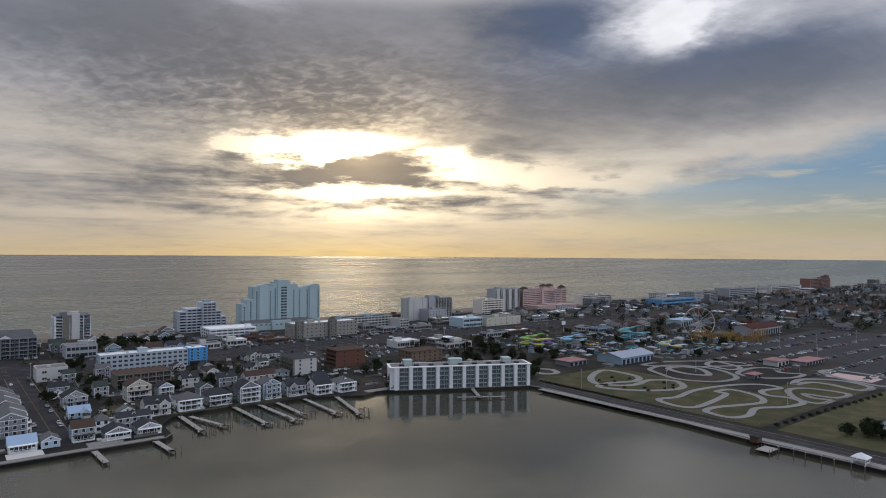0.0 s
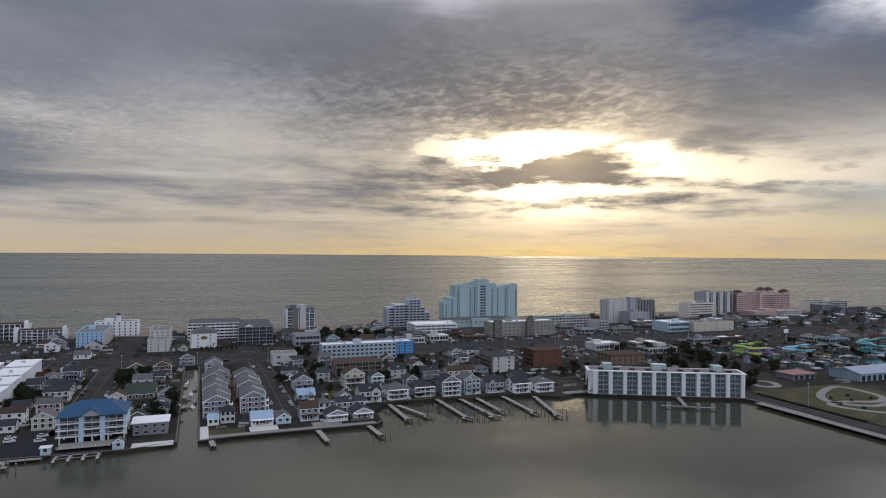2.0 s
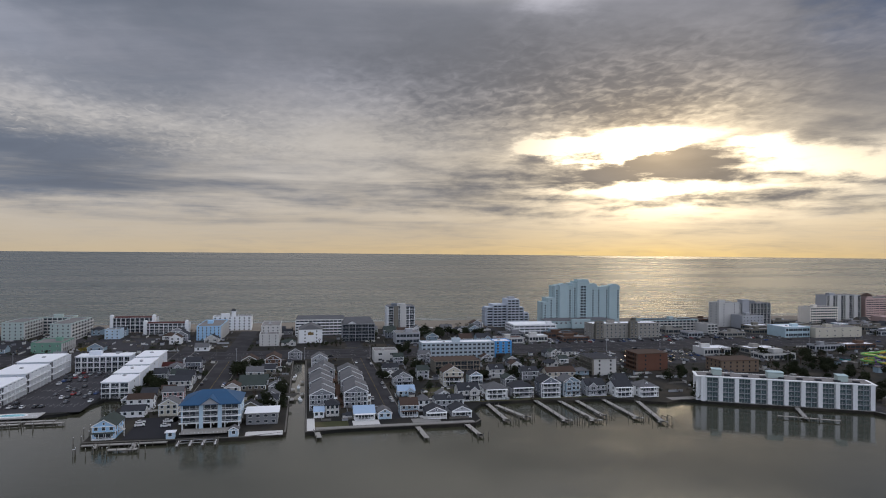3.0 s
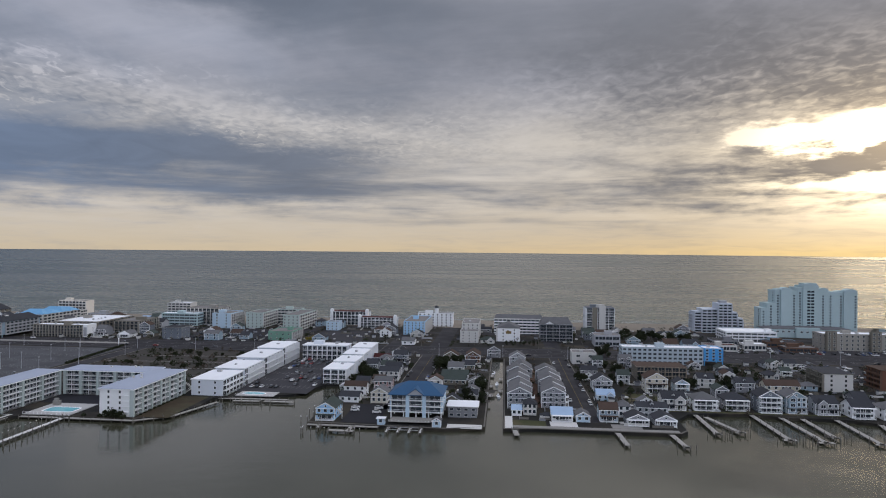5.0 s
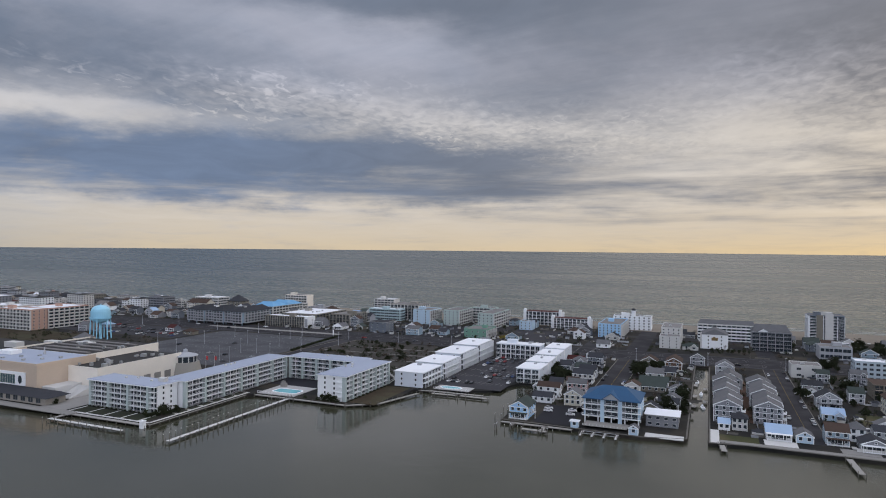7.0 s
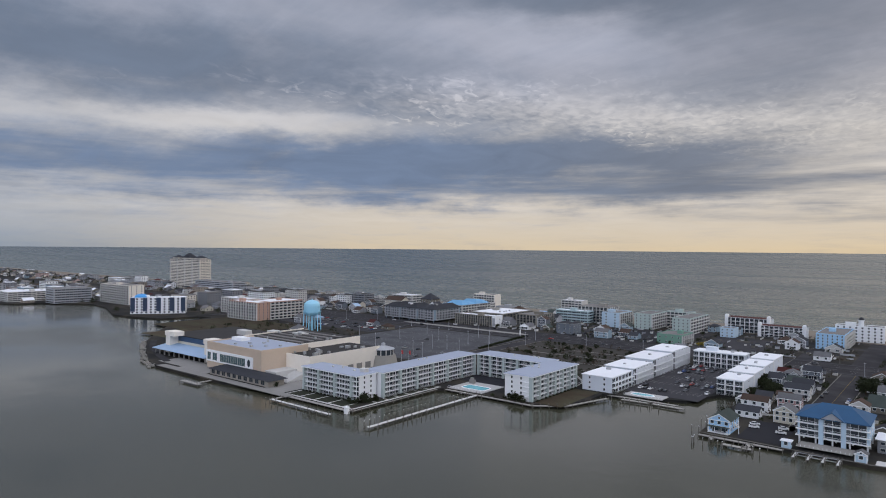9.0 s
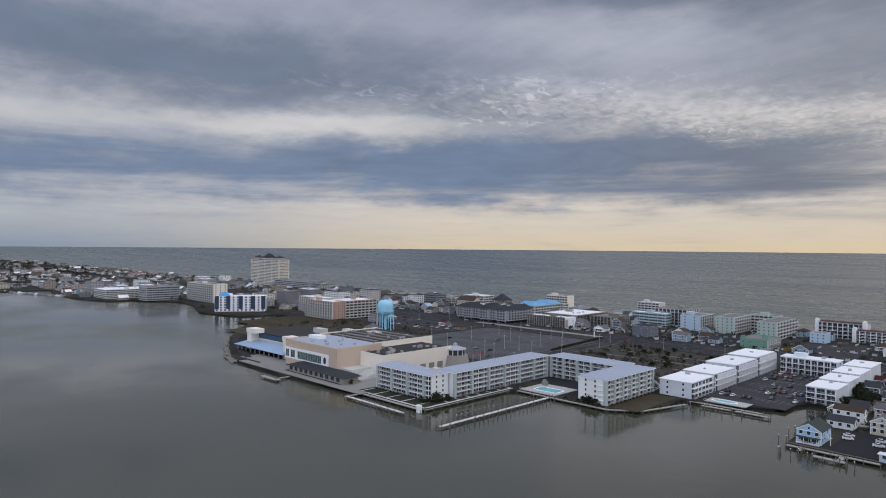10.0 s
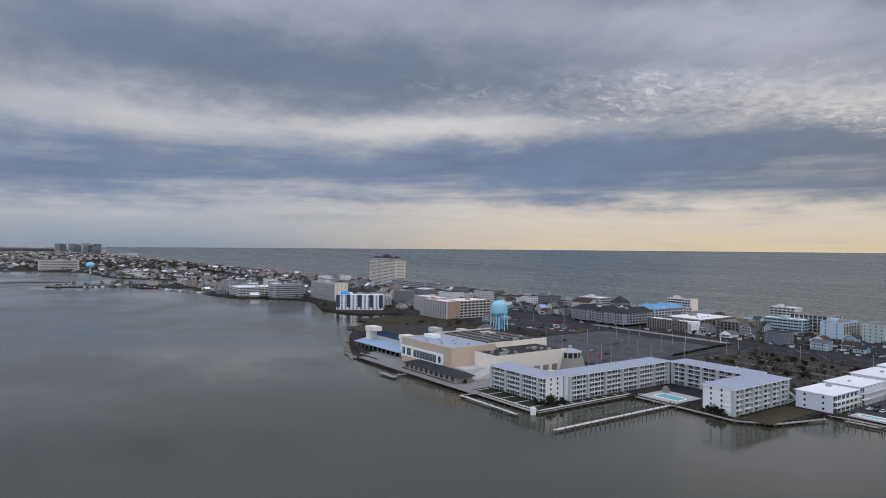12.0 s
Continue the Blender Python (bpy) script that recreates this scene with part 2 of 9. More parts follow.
def mat(name, colour, rough=0.8, metal=0.0, vary=0.12, grain=1.5, bump=0.15, other=None, spread=0.35, coat=None):
    """A surface with its colour, stains at two scales, a tone of its own for each object, and fine relief."""
    if name in MATS:
        return MATS[name]
    M = bpy.data.materials.new(name)
    M.use_nodes = True
    N = Net(M.node_tree)
    b = M.node_tree.nodes["Principled BSDF"]
    co = N.node("ShaderNodeTexCoord").outputs["Object"]
    fine, wide = N.noise(co, grain, 5.0, 0.6), N.noise(co, grain * 0.13, 4.0, 0.6)
    tone = N.m("MULTIPLY_ADD", N.m("SUBTRACT", fine, 0.5), vary * 2, 1.0)
    tone = N.m("MULTIPLY_ADD", N.m("SUBTRACT", wide, 0.5), vary * 2.4, tone)
    rnd = N.node("ShaderNodeObjectInfo").outputs["Random"]
    tone = N.m("MULTIPLY_ADD", N.m("SUBTRACT", rnd, 0.5), vary, tone)
    c = N.mix(N.step(wide, 0.5 - spread * 0.3, 0.5 + spread * 0.5), colour, other) if other else colour
    n = N.node("ShaderNodeVectorMath")
    n.operation = "SCALE"
    N.put(n.inputs[0], c if not isinstance(c, tuple) else c)
    N.put(n.inputs["Scale"], tone)
    N.put(b.inputs["Base Color"], n.outputs[0])
    N.put(b.inputs["Roughness"], N.m("MULTIPLY_ADD", N.m("SUBTRACT", fine, 0.5), 0.2, rough, clamp=True))
    b.inputs["Metallic"].default_value = metal
    b.inputs["Specular IOR Level"].default_value = 0.12 if rough > 0.78 else 0.3 if rough > 0.55 else 0.5
    if bump:
        bp = N.node("ShaderNodeBump", Strength=bump, Height=fine)
        bp.inputs["Distance"].default_value = 0.05
        N.put(b.inputs["Normal"], bp.outputs[0])
    if coat:
        b.inputs["Coat Weight"].default_value = coat
    MATS[name] = M
    return M


def water(name, body, rough, calm, scale, strength, stretch, ior=1.33, ruffle=0.012, shoal=None, streaks=0.0):
    """Water: crests along the shore at three sizes, calm and ruffled patches, paler silty shallows."""
    M = bpy.data.materials.new(name)
    M.use_nodes = True
    N = Net(M.node_tree)
    b = M.node_tree.nodes["Principled BSDF"]
    co = N.node("ShaderNodeTexCoord").outputs["Object"]
    mp = N.node("ShaderNodeMapping", Vector=co)
    mp.vector_type = "TEXTURE"
    mp.inputs["Rotation"].default_value = (0, 0, radians(38.3))
    mp.inputs["Scale"].default_value = (1 / stretch, 1, 1)
    p = mp.outputs[0]
    a, c = N.noise(p, scale, 3.0, 0.6), N.noise(p, scale * 0.07, 4.0, 0.6)
    mid = N.noise(p, scale * 0.28, 4.0, 0.6)
    h = N.m("MULTIPLY_ADD", c, 1.6, N.m("MULTIPLY_ADD", mid, 5.0, a))
    out = N.node("ShaderNodeVectorMath", Vector=co)
    out.operation = "LENGTH"
    fade = N.m("SUBTRACT", 1.0, N.m("MULTIPLY", N.step(out.outputs["Value"], 700.0, 2600.0), 0.95))
    bp = N.node("ShaderNodeBump", Strength=N.m("MULTIPLY", fade, strength), Height=h)
    bp.inputs["Distance"].default_value = 0.6
    wide = N.noise(p, scale * ruffle, 5.0, 0.6)
    tone = N.node("ShaderNodeVectorMath")
    tone.operation = "SCALE"
    if shoal:
        turned = N.node("ShaderNodeMapping", Vector=co)
        turned.vector_type = "TEXTURE"
        turned.inputs["Rotation"].default_value = (0, 0, radians(38.3))
        off = N.node("ShaderNodeSeparateXYZ", Vector=turned.outputs[0]).outputs[1]
        body = N.mix(N.step(N.m("MULTIPLY_ADD", c, 300.0, off), 700.0, 1900.0), shoal, body)
    N.put(tone.inputs[0], body)
    N.put(tone.inputs["Scale"], N.m("MULTIPLY_ADD", wide, 0.3, 0.85))
    N.put(b.inputs["Base Color"], tone.outputs[0])
    rub = N.step(wide, 0.35, 0.65)
    if streaks:
        gust = N.m("MULTIPLY_ADD", N.m("SUBTRACT", N.m("MULTIPLY_ADD", N.step(N.noise(p, scale * 0.4, 3.0, 0.65), 0.38, 0.62), 0.6, N.m("MULTIPLY", N.step(c, 0.38, 0.62), 0.4)), 0.55), fade, 0.55)
        rub = N.m("ADD", N.m("MULTIPLY", rub, 1.0 - streaks), N.m("MULTIPLY", gust, streaks))
    N.put(b.inputs["Roughness"], N.m("MULTIPLY_ADD", rub, rough - calm, calm))
    b.inputs["IOR"].default_value = ior
    N.put(b.inputs["Normal"], bp.outputs[0])
    return M


BAY = water("bay_water", (0.049, 0.049, 0.031), 0.26, 0.07, 0.5, 0.020, 0.8, 1.54)
OCEAN = water("sea_water", (0.022, 0.044, 0.050), 0.34, 0.19, 0.14, 1.3, 0.25, 1.26, 0.03, (0.058, 0.076, 0.068), 0.65)
WHITE = mat("white_paint", (0.84, 0.85, 0.86), 0.6, vary=0.05, bump=0.05)
OFFWHITE = mat("off_white_render", (0.58, 0.57, 0.55), 0.8, vary=0.07)
CREAM = mat("cream_siding", (0.58, 0.54, 0.45), 0.75, vary=0.08)
GREY = mat("grey_siding", (0.23, 0.235, 0.255), 0.75, vary=0.10)
LIGHTGREY = mat("light_grey_siding", (0.38, 0.39, 0.415), 0.75, vary=0.08)
DARKGREY = mat("slate_siding", (0.15, 0.17, 0.20), 0.75, vary=0.10)
BLUEGREY = mat("blue_grey_siding", (0.28, 0.37, 0.44), 0.75, vary=0.08)
PALEBLUE = mat("pale_blue_siding", (0.47, 0.60, 0.71), 0.7, vary=0.06)
SKYBLUE = mat("sky_blue_render", (0.36, 0.58, 0.80), 0.7, vary=0.06)
BRIGHTBLUE = mat("bright_blue_panel", (0.05, 0.30, 0.66), 0.5, vary=0.06)
TEAL = mat("pale_teal_render", (0.42, 0.53, 0.55), 0.75, vary=0.05)
SEAGREEN = mat("sea_green_render", (0.44, 0.52, 0.495), 0.75, vary=0.06)
TAN = mat("tan_render", (0.37, 0.315, 0.26), 0.8, vary=0.08)
BEIGE = mat("beige_precast", (0.80, 0.745, 0.665), 0.8, vary=0.06)
BROWN = mat("brown_brick", (0.13, 0.080, 0.058), 0.85, vary=0.14)
OLIVE = mat("olive_grey_siding", (0.20, 0.185, 0.155), 0.8, vary=0.10)
PINK = mat("pink_render", (0.54, 0.40, 0.37), 0.8, vary=0.06)
REDBRICK = mat("salmon_brick", (0.46, 0.30, 0.24), 0.85, vary=0.08)
YELLOW = mat("yellow_paint", (0.65, 0.45, 0.06), 0.5, vary=0.08)
TIMBER = mat("weathered_timber", (0.15, 0.14, 0.125), 0.9, vary=0.18, grain=2.5)
DECK = mat("pale_deck_boards", (0.33, 0.315, 0.29), 0.85, vary=0.12, grain=2.0)
PILE = mat("wet_dark_timber", (0.075, 0.065, 0.055), 0.8, vary=0.2)
CONCRETE = mat("concrete", (0.26, 0.25, 0.235), 0.85, vary=0.12)
ASPHALT = mat("worn_asphalt", (0.034, 0.033, 0.037), 0.9, vary=0.22, grain=0.5, other=(0.048, 0.046, 0.049))
FRESH = mat("dark_asphalt", (0.028, 0.028, 0.033), 0.9, vary=0.15, grain=0.5)
GRAVEL = mat("rubble", (0.20, 0.19, 0.17), 0.95, vary=0.3, grain=1.2, bump=0.6)
SAND = mat("beach_sand", (0.22, 0.19, 0.155), 0.95, vary=0.12, grain=0.3)
GRASS = mat("winter_grass", (0.064, 0.068, 0.032), 0.95, vary=0.28, grain=0.6, other=(0.095, 0.080, 0.046))
SCRUB = mat("dry_scrub", (0.065, 0.050, 0.033), 0.95, vary=0.35, grain=0.5, other=(0.06, 0.058, 0.035))
GROUND = mat("town_ground", (0.022, 0.022, 0.021), 0.95, vary=0.5, grain=0.25, other=(0.044, 0.038, 0.030))
LEAF = mat("evergreen_leaves", (0.030, 0.036, 0.018), 0.8, vary=0.4, grain=2.0)
BARE = mat("bare_twigs", (0.085, 0.07, 0.055), 0.9, vary=0.3, grain=2.0)
BARK = mat("bark", (0.09, 0.07, 0.055), 0.95, vary=0.2)
SHINGLE = mat("grey_shingles", (0.045, 0.047, 0.054), 0.9, vary=0.2, grain=1.8)
SHINGLE2 = mat("brown_shingles", (0.075, 0.052, 0.042), 0.9, vary=0.2, grain=1.8)
SHINGLE3 = mat("weathered_shingles", (0.135, 0.135, 0.14), 0.9, vary=0.2, grain=1.8)
SHINGLE4 = mat("green_grey_shingles", (0.055, 0.068, 0.062), 0.9, vary=0.2, grain=1.8)
REDROOF = mat("dark_red_tiles", (0.075, 0.024, 0.022), 0.8, vary=0.2)
BLUEROOF = mat("blue_standing_seam", (0.018, 0.082, 0.18), 0.65, vary=0.15, grain=0.8)
PALEROOF = mat("pale_blue_metal_roof", (0.30, 0.42, 0.58), 0.5, vary=0.08)
LAVROOF = mat("lavender_grey_membrane", (0.34, 0.38, 0.47), 0.7, vary=0.06, grain=0.4)
WHITEROOF = mat("white_membrane", (0.80, 0.81, 0.84), 0.7, vary=0.06, grain=0.4)
GREYROOF = mat("grey_gravel_roof", (0.20, 0.19, 0.185), 0.95, vary=0.16, grain=0.4)
DARKROOF = mat("black_membrane", (0.05, 0.048, 0.047), 0.9, vary=0.2, grain=0.4)
GLASS = mat("dark_window_glass", (0.035, 0.045, 0.055), 0.12, vary=0.3, grain=0.7, bump=0.0)
TEALGLASS = mat("teal_window_glass", (0.075, 0.125, 0.135), 0.15, vary=0.2, grain=0.7, bump=0.0)
STEEL = mat("galvanised_steel", (0.45, 0.46, 0.47), 0.5, metal=0.6, vary=0.1)
TANKBLUE = mat("tank_blue_paint", (0.33, 0.66, 0.84), 0.4, vary=0.05)
POOL = mat("pool_water", (0.20, 0.55, 0.62), 0.08, vary=0.06, bump=0.02)
LINE = mat("white_road_paint", (0.26, 0.26, 0.255), 0.8, vary=0.2)
YLINE = mat("yellow_road_paint", (0.22, 0.16, 0.05), 0.8, vary=0.2)
MOTEL = mat("blue_white_render", (0.66, 0.70, 0.76), 0.75, vary=0.06)
PANEL = mat("grey_green_panel", (0.44, 0.50, 0.49), 0.75, vary=0.06)
# grey darkened to stand for shade inside balconies and parking decks
RECESS_SHADE = mat("recess_shade_grey", (0.13, 0.14, 0.15), 0.8, vary=0.10)
PALELOT = mat("bleached_asphalt", (0.090, 0.092, 0.100), 0.9, vary=0.2, grain=0.4, other=(0.058, 0.058, 0.063))
BED = mat("dark_shrub_bed", (0.030, 0.033, 0.022), 0.95, vary=0.5, grain=1.0, bump=0.6)
MIDLOT = mat("purple_grey_asphalt", (0.048, 0.047, 0.052), 0.9, vary=0.18, grain=0.4)
GREIGE = mat("greige_render", (0.32, 0.305, 0.275), 0.8, vary=0.08)
RUBBER = mat("tyre_rubber", (0.02, 0.02, 0.02), 0.8)
RED = mat("red_paint", (0.45, 0.05, 0.05), 0.5)
TRACK = mat("pale_track_concrete", (0.25, 0.245, 0.24), 0.85, vary=0.12, grain=0.4)


# ---- builders ----
GRID = pose(0, 0, 0, 0, 0, 38.3)


def lift(r):
    """The sheet climbs to the horizon far out."""
    return 0.0 if r < 2200 else 63.0 * ((r - 2200) / 2750) ** 1.25


def reach(d):
    """How far out on the climbing sheet a place d metres away stands, so that it is seen at its true height."""
    if d <= 2200:
        return d
    lo, hi = 2200.0, 4950.0
    for _ in range(40):
        r = (lo + hi) / 2
        lo, hi = (r, hi) if (85 - lift(r)) / r > 85 / d else (lo, r)
    return lo


def far(x, y, z):
    """A place given in true metres, brought on to the climbing sheet."""
    d = math.hypot(x, y)
    r = reach(d)
    k = r / d if d > 2200 else 1.0
    return x * k, y * k, z * k + lift(r)


def spot(v, u, z=1.5, rot=0.0):
    """The pose at v along the shore and u towards the ocean."""
    d = math.hypot(u, v)
    m = GRID @ pose(*far(v, u, z), 0, 0, rot)
    return m @ Matrix.Scale(reach(d) / d, 4) if d > 2200 else m


class Shape:
    """Gathers boxes, prisms and tubes into one mesh."""

    def __init__(self):
        self.v, self.f, self.k = [], [], []

    def add(self, vs, fs, k=0):
        n = len(self.v)
        self.v += vs
        self.f += [tuple(i + n for i in f) for f in fs]
        self.k += [k] * len(fs)
        return self

    def box(self, x0, x1, y0, y1, z0, z1, k=0):
        return self.add([(x0, y0, z0), (x1, y0, z0), (x1, y1, z0), (x0, y1, z0), (x0, y0, z1), (x1, y0, z1), (x1, y1, z1), (x0, y1, z1)],
                        [(3, 2, 1, 0), (4, 5, 6, 7), (0, 1, 5, 4), (1, 2, 6, 5), (2, 3, 7, 6), (3, 0, 4, 7)], k)

    def prism(self, pts, z0, z1, k=0, top=None):
        n = len(pts)
        self.add([(x, y, z0) for x, y in pts] + [(x, y, z1) for x, y in pts],
                 [tuple(reversed(range(n)))] + [(i, (i + 1) % n, n + (i + 1) % n, n + i) for i in range(n)], k)
        self.f.append(tuple(len(self.v) - n + i for i in range(n)))
        self.k.append(k if top is None else top)
        return self

    def cyl(self, x, y, z0, z1, r0, r1=None, n=8, k=0):
        r1 = r0 if r1 is None else r1
        a = [2 * math.pi * i / n for i in range(n)]
        return self.add([(x + r0 * math.cos(t), y + r0 * math.sin(t), z0) for t in a] + [(x + r1 * math.cos(t), y + r1 * math.sin(t), z1) for t in a],
                        [tuple(reversed(range(n))), tuple(range(n, 2 * n))] + [(i, (i + 1) % n, n + (i + 1) % n, n + i) for i in range(n)], k)

    def lathe(self, x, y, profile, n=20, k=0):
        base = []
        for r, z in profile:
            base += [(x + r * math.cos(2 * math.pi * i / n), y + r * math.sin(2 * math.pi * i / n), z) for i in range(n)]
        fs = [(j * n + i, j * n + (i + 1) % n, (j + 1) * n + (i + 1) % n, (j + 1) * n + i) for j in range(len(profile) - 1) for i in range(n)]
        return self.add(base, fs, k)

    def gable(self, x0, x1, y0, y1, z0, rise, along="x", k=0, ends=None, lip=0.0, thick=0.25):
        """A pitched roof as two thick slabs, and its gable ends in material ends."""
        if along == "x":
            ym = (y0 + y1) / 2
            A = lambda s, y, z: (s, y, z)
            lo, hi, a, b, c = x0, x1, y0, ym, y1
        else:
            A = lambda s, y, z: (y, s, z)
            lo, hi, a, b, c = y0, y1, x0, (x0 + x1) / 2, x1
        drop = lip * rise / max(b - a, 0.1)
        for e, sgn in ((a - lip, 1), (c + lip, -1)):
            vs = [A(lo - lip, e, z0 - drop), A(hi + lip, e, z0 - drop), A(hi + lip, b, z0 + rise), A(lo - lip, b, z0 + rise)]
            vs += [(p, q, r + thick) for p, q, r in vs]
            self.add(vs, [(0, 1, 2, 3), (7, 6, 5, 4), (0, 4, 5, 1), (1, 5, 6, 2), (2, 6, 7, 3), (3, 7, 4, 0)], k)
        if ends is not None:
            for s in (lo, hi):
                self.add([A(s, a, z0), A(s, c, z0), A(s, b, z0 + rise)], [(0, 1, 2)], ends)
        return self

    def hip(self, x0, x1, y0, y1, z0, rise, k=0, lip=0.5, thick=0.25, inset=None):
        x0, x1, y0, y1 = x0 - lip, x1 + lip, y0 - lip, y1 + lip
        i = inset if inset is not None else min(x1 - x0, y1 - y0) / 2
        if x1 - x0 >= y1 - y0:
            top = [(x0 + i, (y0 + y1) / 2), (x1 - i, (y0 + y1) / 2)]
            fs = [(4, 5, 9, 8), (6, 7, 8, 9), (5, 6, 9), (7, 4, 8)]
        else:
            top = [((x0 + x1) / 2, y0 + i), ((x0 + x1) / 2, y1 - i)]
            fs = [(4, 5, 8), (5, 6, 9, 8), (6, 7, 9), (7, 4, 8, 9)]
        ring = [(x0, y0), (x1, y0), (x1, y1), (x0, y1)]
        vs = [(a, b, z0 - thick) for a, b in ring] + [(a, b, z0) for a, b in ring] + [(a, b, z0 + rise) for a, b in top]
        return self.add(vs, fs + [(3, 2, 1, 0)] + [(a, (a + 1) % 4, 4 + (a + 1) % 4, 4 + a) for a in range(4)], k)

    def tube(self, pts, r, n=6, k=0):
        """A round bar along a chain of points."""
        base, fs = [], []
        for i, p in enumerate(pts):
            p = Vector(p)
            d = (Vector(pts[min(i + 1, len(pts) - 1)]) - Vector(pts[max(i - 1, 0)])).normalized()
            s = d.cross(Vector((0, 0, 1)))
            s = s.normalized() if s.length > 0.05 else Vector((1, 0, 0))
            t = s.cross(d)
            base += [tuple(p + s * r * math.cos(2 * math.pi * j / n) + t * r * math.sin(2 * math.pi * j / n)) for j in range(n)]
        for i in range(len(pts) - 1):
            fs += [(i * n + j, i * n + (j + 1) % n, (i + 1) * n + (j + 1) % n, (i + 1) * n + j) for j in range(n)]
        return self.add(base, fs, k)

    def ribbon(self, pts, w, z, k=0, closed=False, thick=0.08):
        """A flat band of width w along a chain of points in the plane."""
        n, L, R = len(pts), [], []
        for i, (x, y) in enumerate(pts):
            a, b = pts[(i - 1) % n if closed else max(i - 1, 0)], pts[(i + 1) % n if closed else min(i + 1, n - 1)]
            dx, dy = b[0] - a[0], b[1] - a[1]
            q = math.hypot(dx, dy) or 1
            L.append((x - dy / q * w / 2, y + dx / q * w / 2))
            R.append((x + dy / q * w / 2, y - dx / q * w / 2))
        vs = [(x, y, z) for x, y in L + R] + [(x, y, z - thick) for x, y in L + R]
        fs = []
        for i in range(n if closed else n - 1):
            j = (i + 1) % n
            fs += [(i, n + i, n + j, j), (i, j, 2 * n + j, 2 * n + i), (n + j, n + i, 3 * n + i, 3 * n + j)]
        return self.add(vs, fs, k)

    def mesh(self, name, mats):
        me = bpy.data.meshes.new(name)
        me.from_pydata(self.v, [], self.f)
        for M in mats:
            me.materials.append(M)
        me.polygons.foreach_set("material_index", self.k)
        me.update()
        return me


def thing(name, m, label, category, group="", kind=""):
    ob = new(name)
    ob.empty_display_size = 0.5
    ob.matrix_world = m
    return tagged(ob, label, category, group, kind)


def part(name, shape, mats, parent, label="", m=None):
    """One mesh object under a thing, or under a part."""
    if isinstance(shape, Shape):
        shape = shape.mesh(name, mats if isinstance(mats, (list, tuple)) else [mats])
    ob = new(name, shape)
    ob.parent = parent
    if m is not None:
        ob.matrix_local = m
    return tagged(ob, label)


def solid(name, shape, mats, m, label, category, group="", kind=""):
    """A thing of one mesh, with no parts."""
    if isinstance(shape, Shape):
        shape = shape.mesh(name, mats if isinstance(mats, (list, tuple)) else [mats])
    ob = new(name, shape)
    ob.matrix_world = m
    return tagged(ob, label, category, group, kind)


SHARED = {}


def shared(key, make):
    if key not in SHARED:
        SHARED[key] = make()
    return SHARED[key]


def window_mesh(w, h, trim, glass=GLASS):
    """Window: one frame proud of the wall, a mullion in wide ones, set-back panes."""
    def make():
        f, s = 0.13, Shape()
        xs = [-w / 2 - f, -w / 2, w / 2, w / 2 + f] if w <= 1.6 else [-w / 2 - f, -w / 2, -f / 3, f / 3, w / 2, w / 2 + f]
        zs = [-f, 0, h, h + f]
        n = len(xs)
        s.v = [(x, -0.06, z) for z in zs for x in xs] + [(x, -0.015, z) for z in zs for x in xs]
        k = 4 * n
        for j in range(3):
            for i in range(n - 1):
                a, b, c, d = j * n + i, j * n + i + 1, (j + 1) * n + i + 1, (j + 1) * n + i
                if i % 2 == 1 and j == 1:
                    s.f += [(a + k, b + k, c + k, d + k), (a, b, b + k, a + k), (b, c, c + k, b + k), (c, d, d + k, c + k), (d, a, a + k, d + k)]
                    s.k += [1, 0, 0, 0, 0]
                else:
                    s.f.append((a, b, c, d))
                    s.k.append(0)
        rim = [0, n - 1, 4 * n - 1, 3 * n]
        back = len(s.v)
        s.v += [(s.v[i][0], 0.05, s.v[i][2]) for i in rim]
        s.f += [(rim[(i + 1) % 4], rim[i], back + i, back + (i + 1) % 4) for i in range(4)]
        s.k += [0] * 4
        return s.mesh("window", [trim, glass])
    return shared(("window", round(w, 2), round(h, 2), trim.name, glass.name), make)


def balcony_mesh(w, h, depth, trim, solid_rail, door=None, fin=False):
    """Balcony of one flat: floor slab, rail, party wall, and in far blocks its glazed door."""
    def make():
        s = Shape()
        s.box(-w / 2, w / 2, -depth, 0, -0.22, 0)
        s.box(-w / 2, w / 2, -depth, -depth + 0.07, 1.0, 1.08)
        if solid_rail:
            s.box(-w / 2, w / 2, -depth + 0.01, -depth + 0.06, -0.05, 1.0)
        else:
            n = max(3, int(w / 0.5))
            for i in range(n + 1):
                x = -w / 2 + w * i / n
                s.box(x - 0.018, x + 0.018, -depth + 0.01, -depth + 0.05, 0, 1.0)
        if fin and door:
            s.box(w / 2 - 0.03, w / 2 + 0.22, -depth - 0.04, 0, -0.22, h - 0.22)
        elif fin:
            s.box(w / 2 - 0.03, w / 2 + 0.20, -depth - 0.04, -depth + 0.18, -0.22, h - 0.22)
        if door:
            s.box(-w * 0.47, w * 0.47, -0.05, 0.02, -0.05, h * 0.82, 1)
            s.box(-0.05, 0.05, -0.07, 0.02, -0.05, h * 0.76)
        return s.mesh("balcony", [trim, door or trim])
    return shared(("balcony", round(w, 2), round(h, 2), depth, trim.name, solid_rail, door.name if door else "", fin), make)


def door_mesh(w, h, trim, glass=GLASS):
    def make():
        s = Shape()
        s.box(-w / 2, w / 2, -0.03, 0.04, 0.05, h, 1)
        s.box(-w / 2 - 0.06, w / 2 + 0.06, -0.06, 0.04, h, h + 0.1)
        for x in (-w / 2, 0, w / 2):
            s.box(x - 0.05, x + 0.05, -0.06, 0.04, 0.0, h)
        return s.mesh("sliding_door", [trim, glass])
    return shared(("door", round(w, 2), round(h, 2), trim.name, glass.name), make)


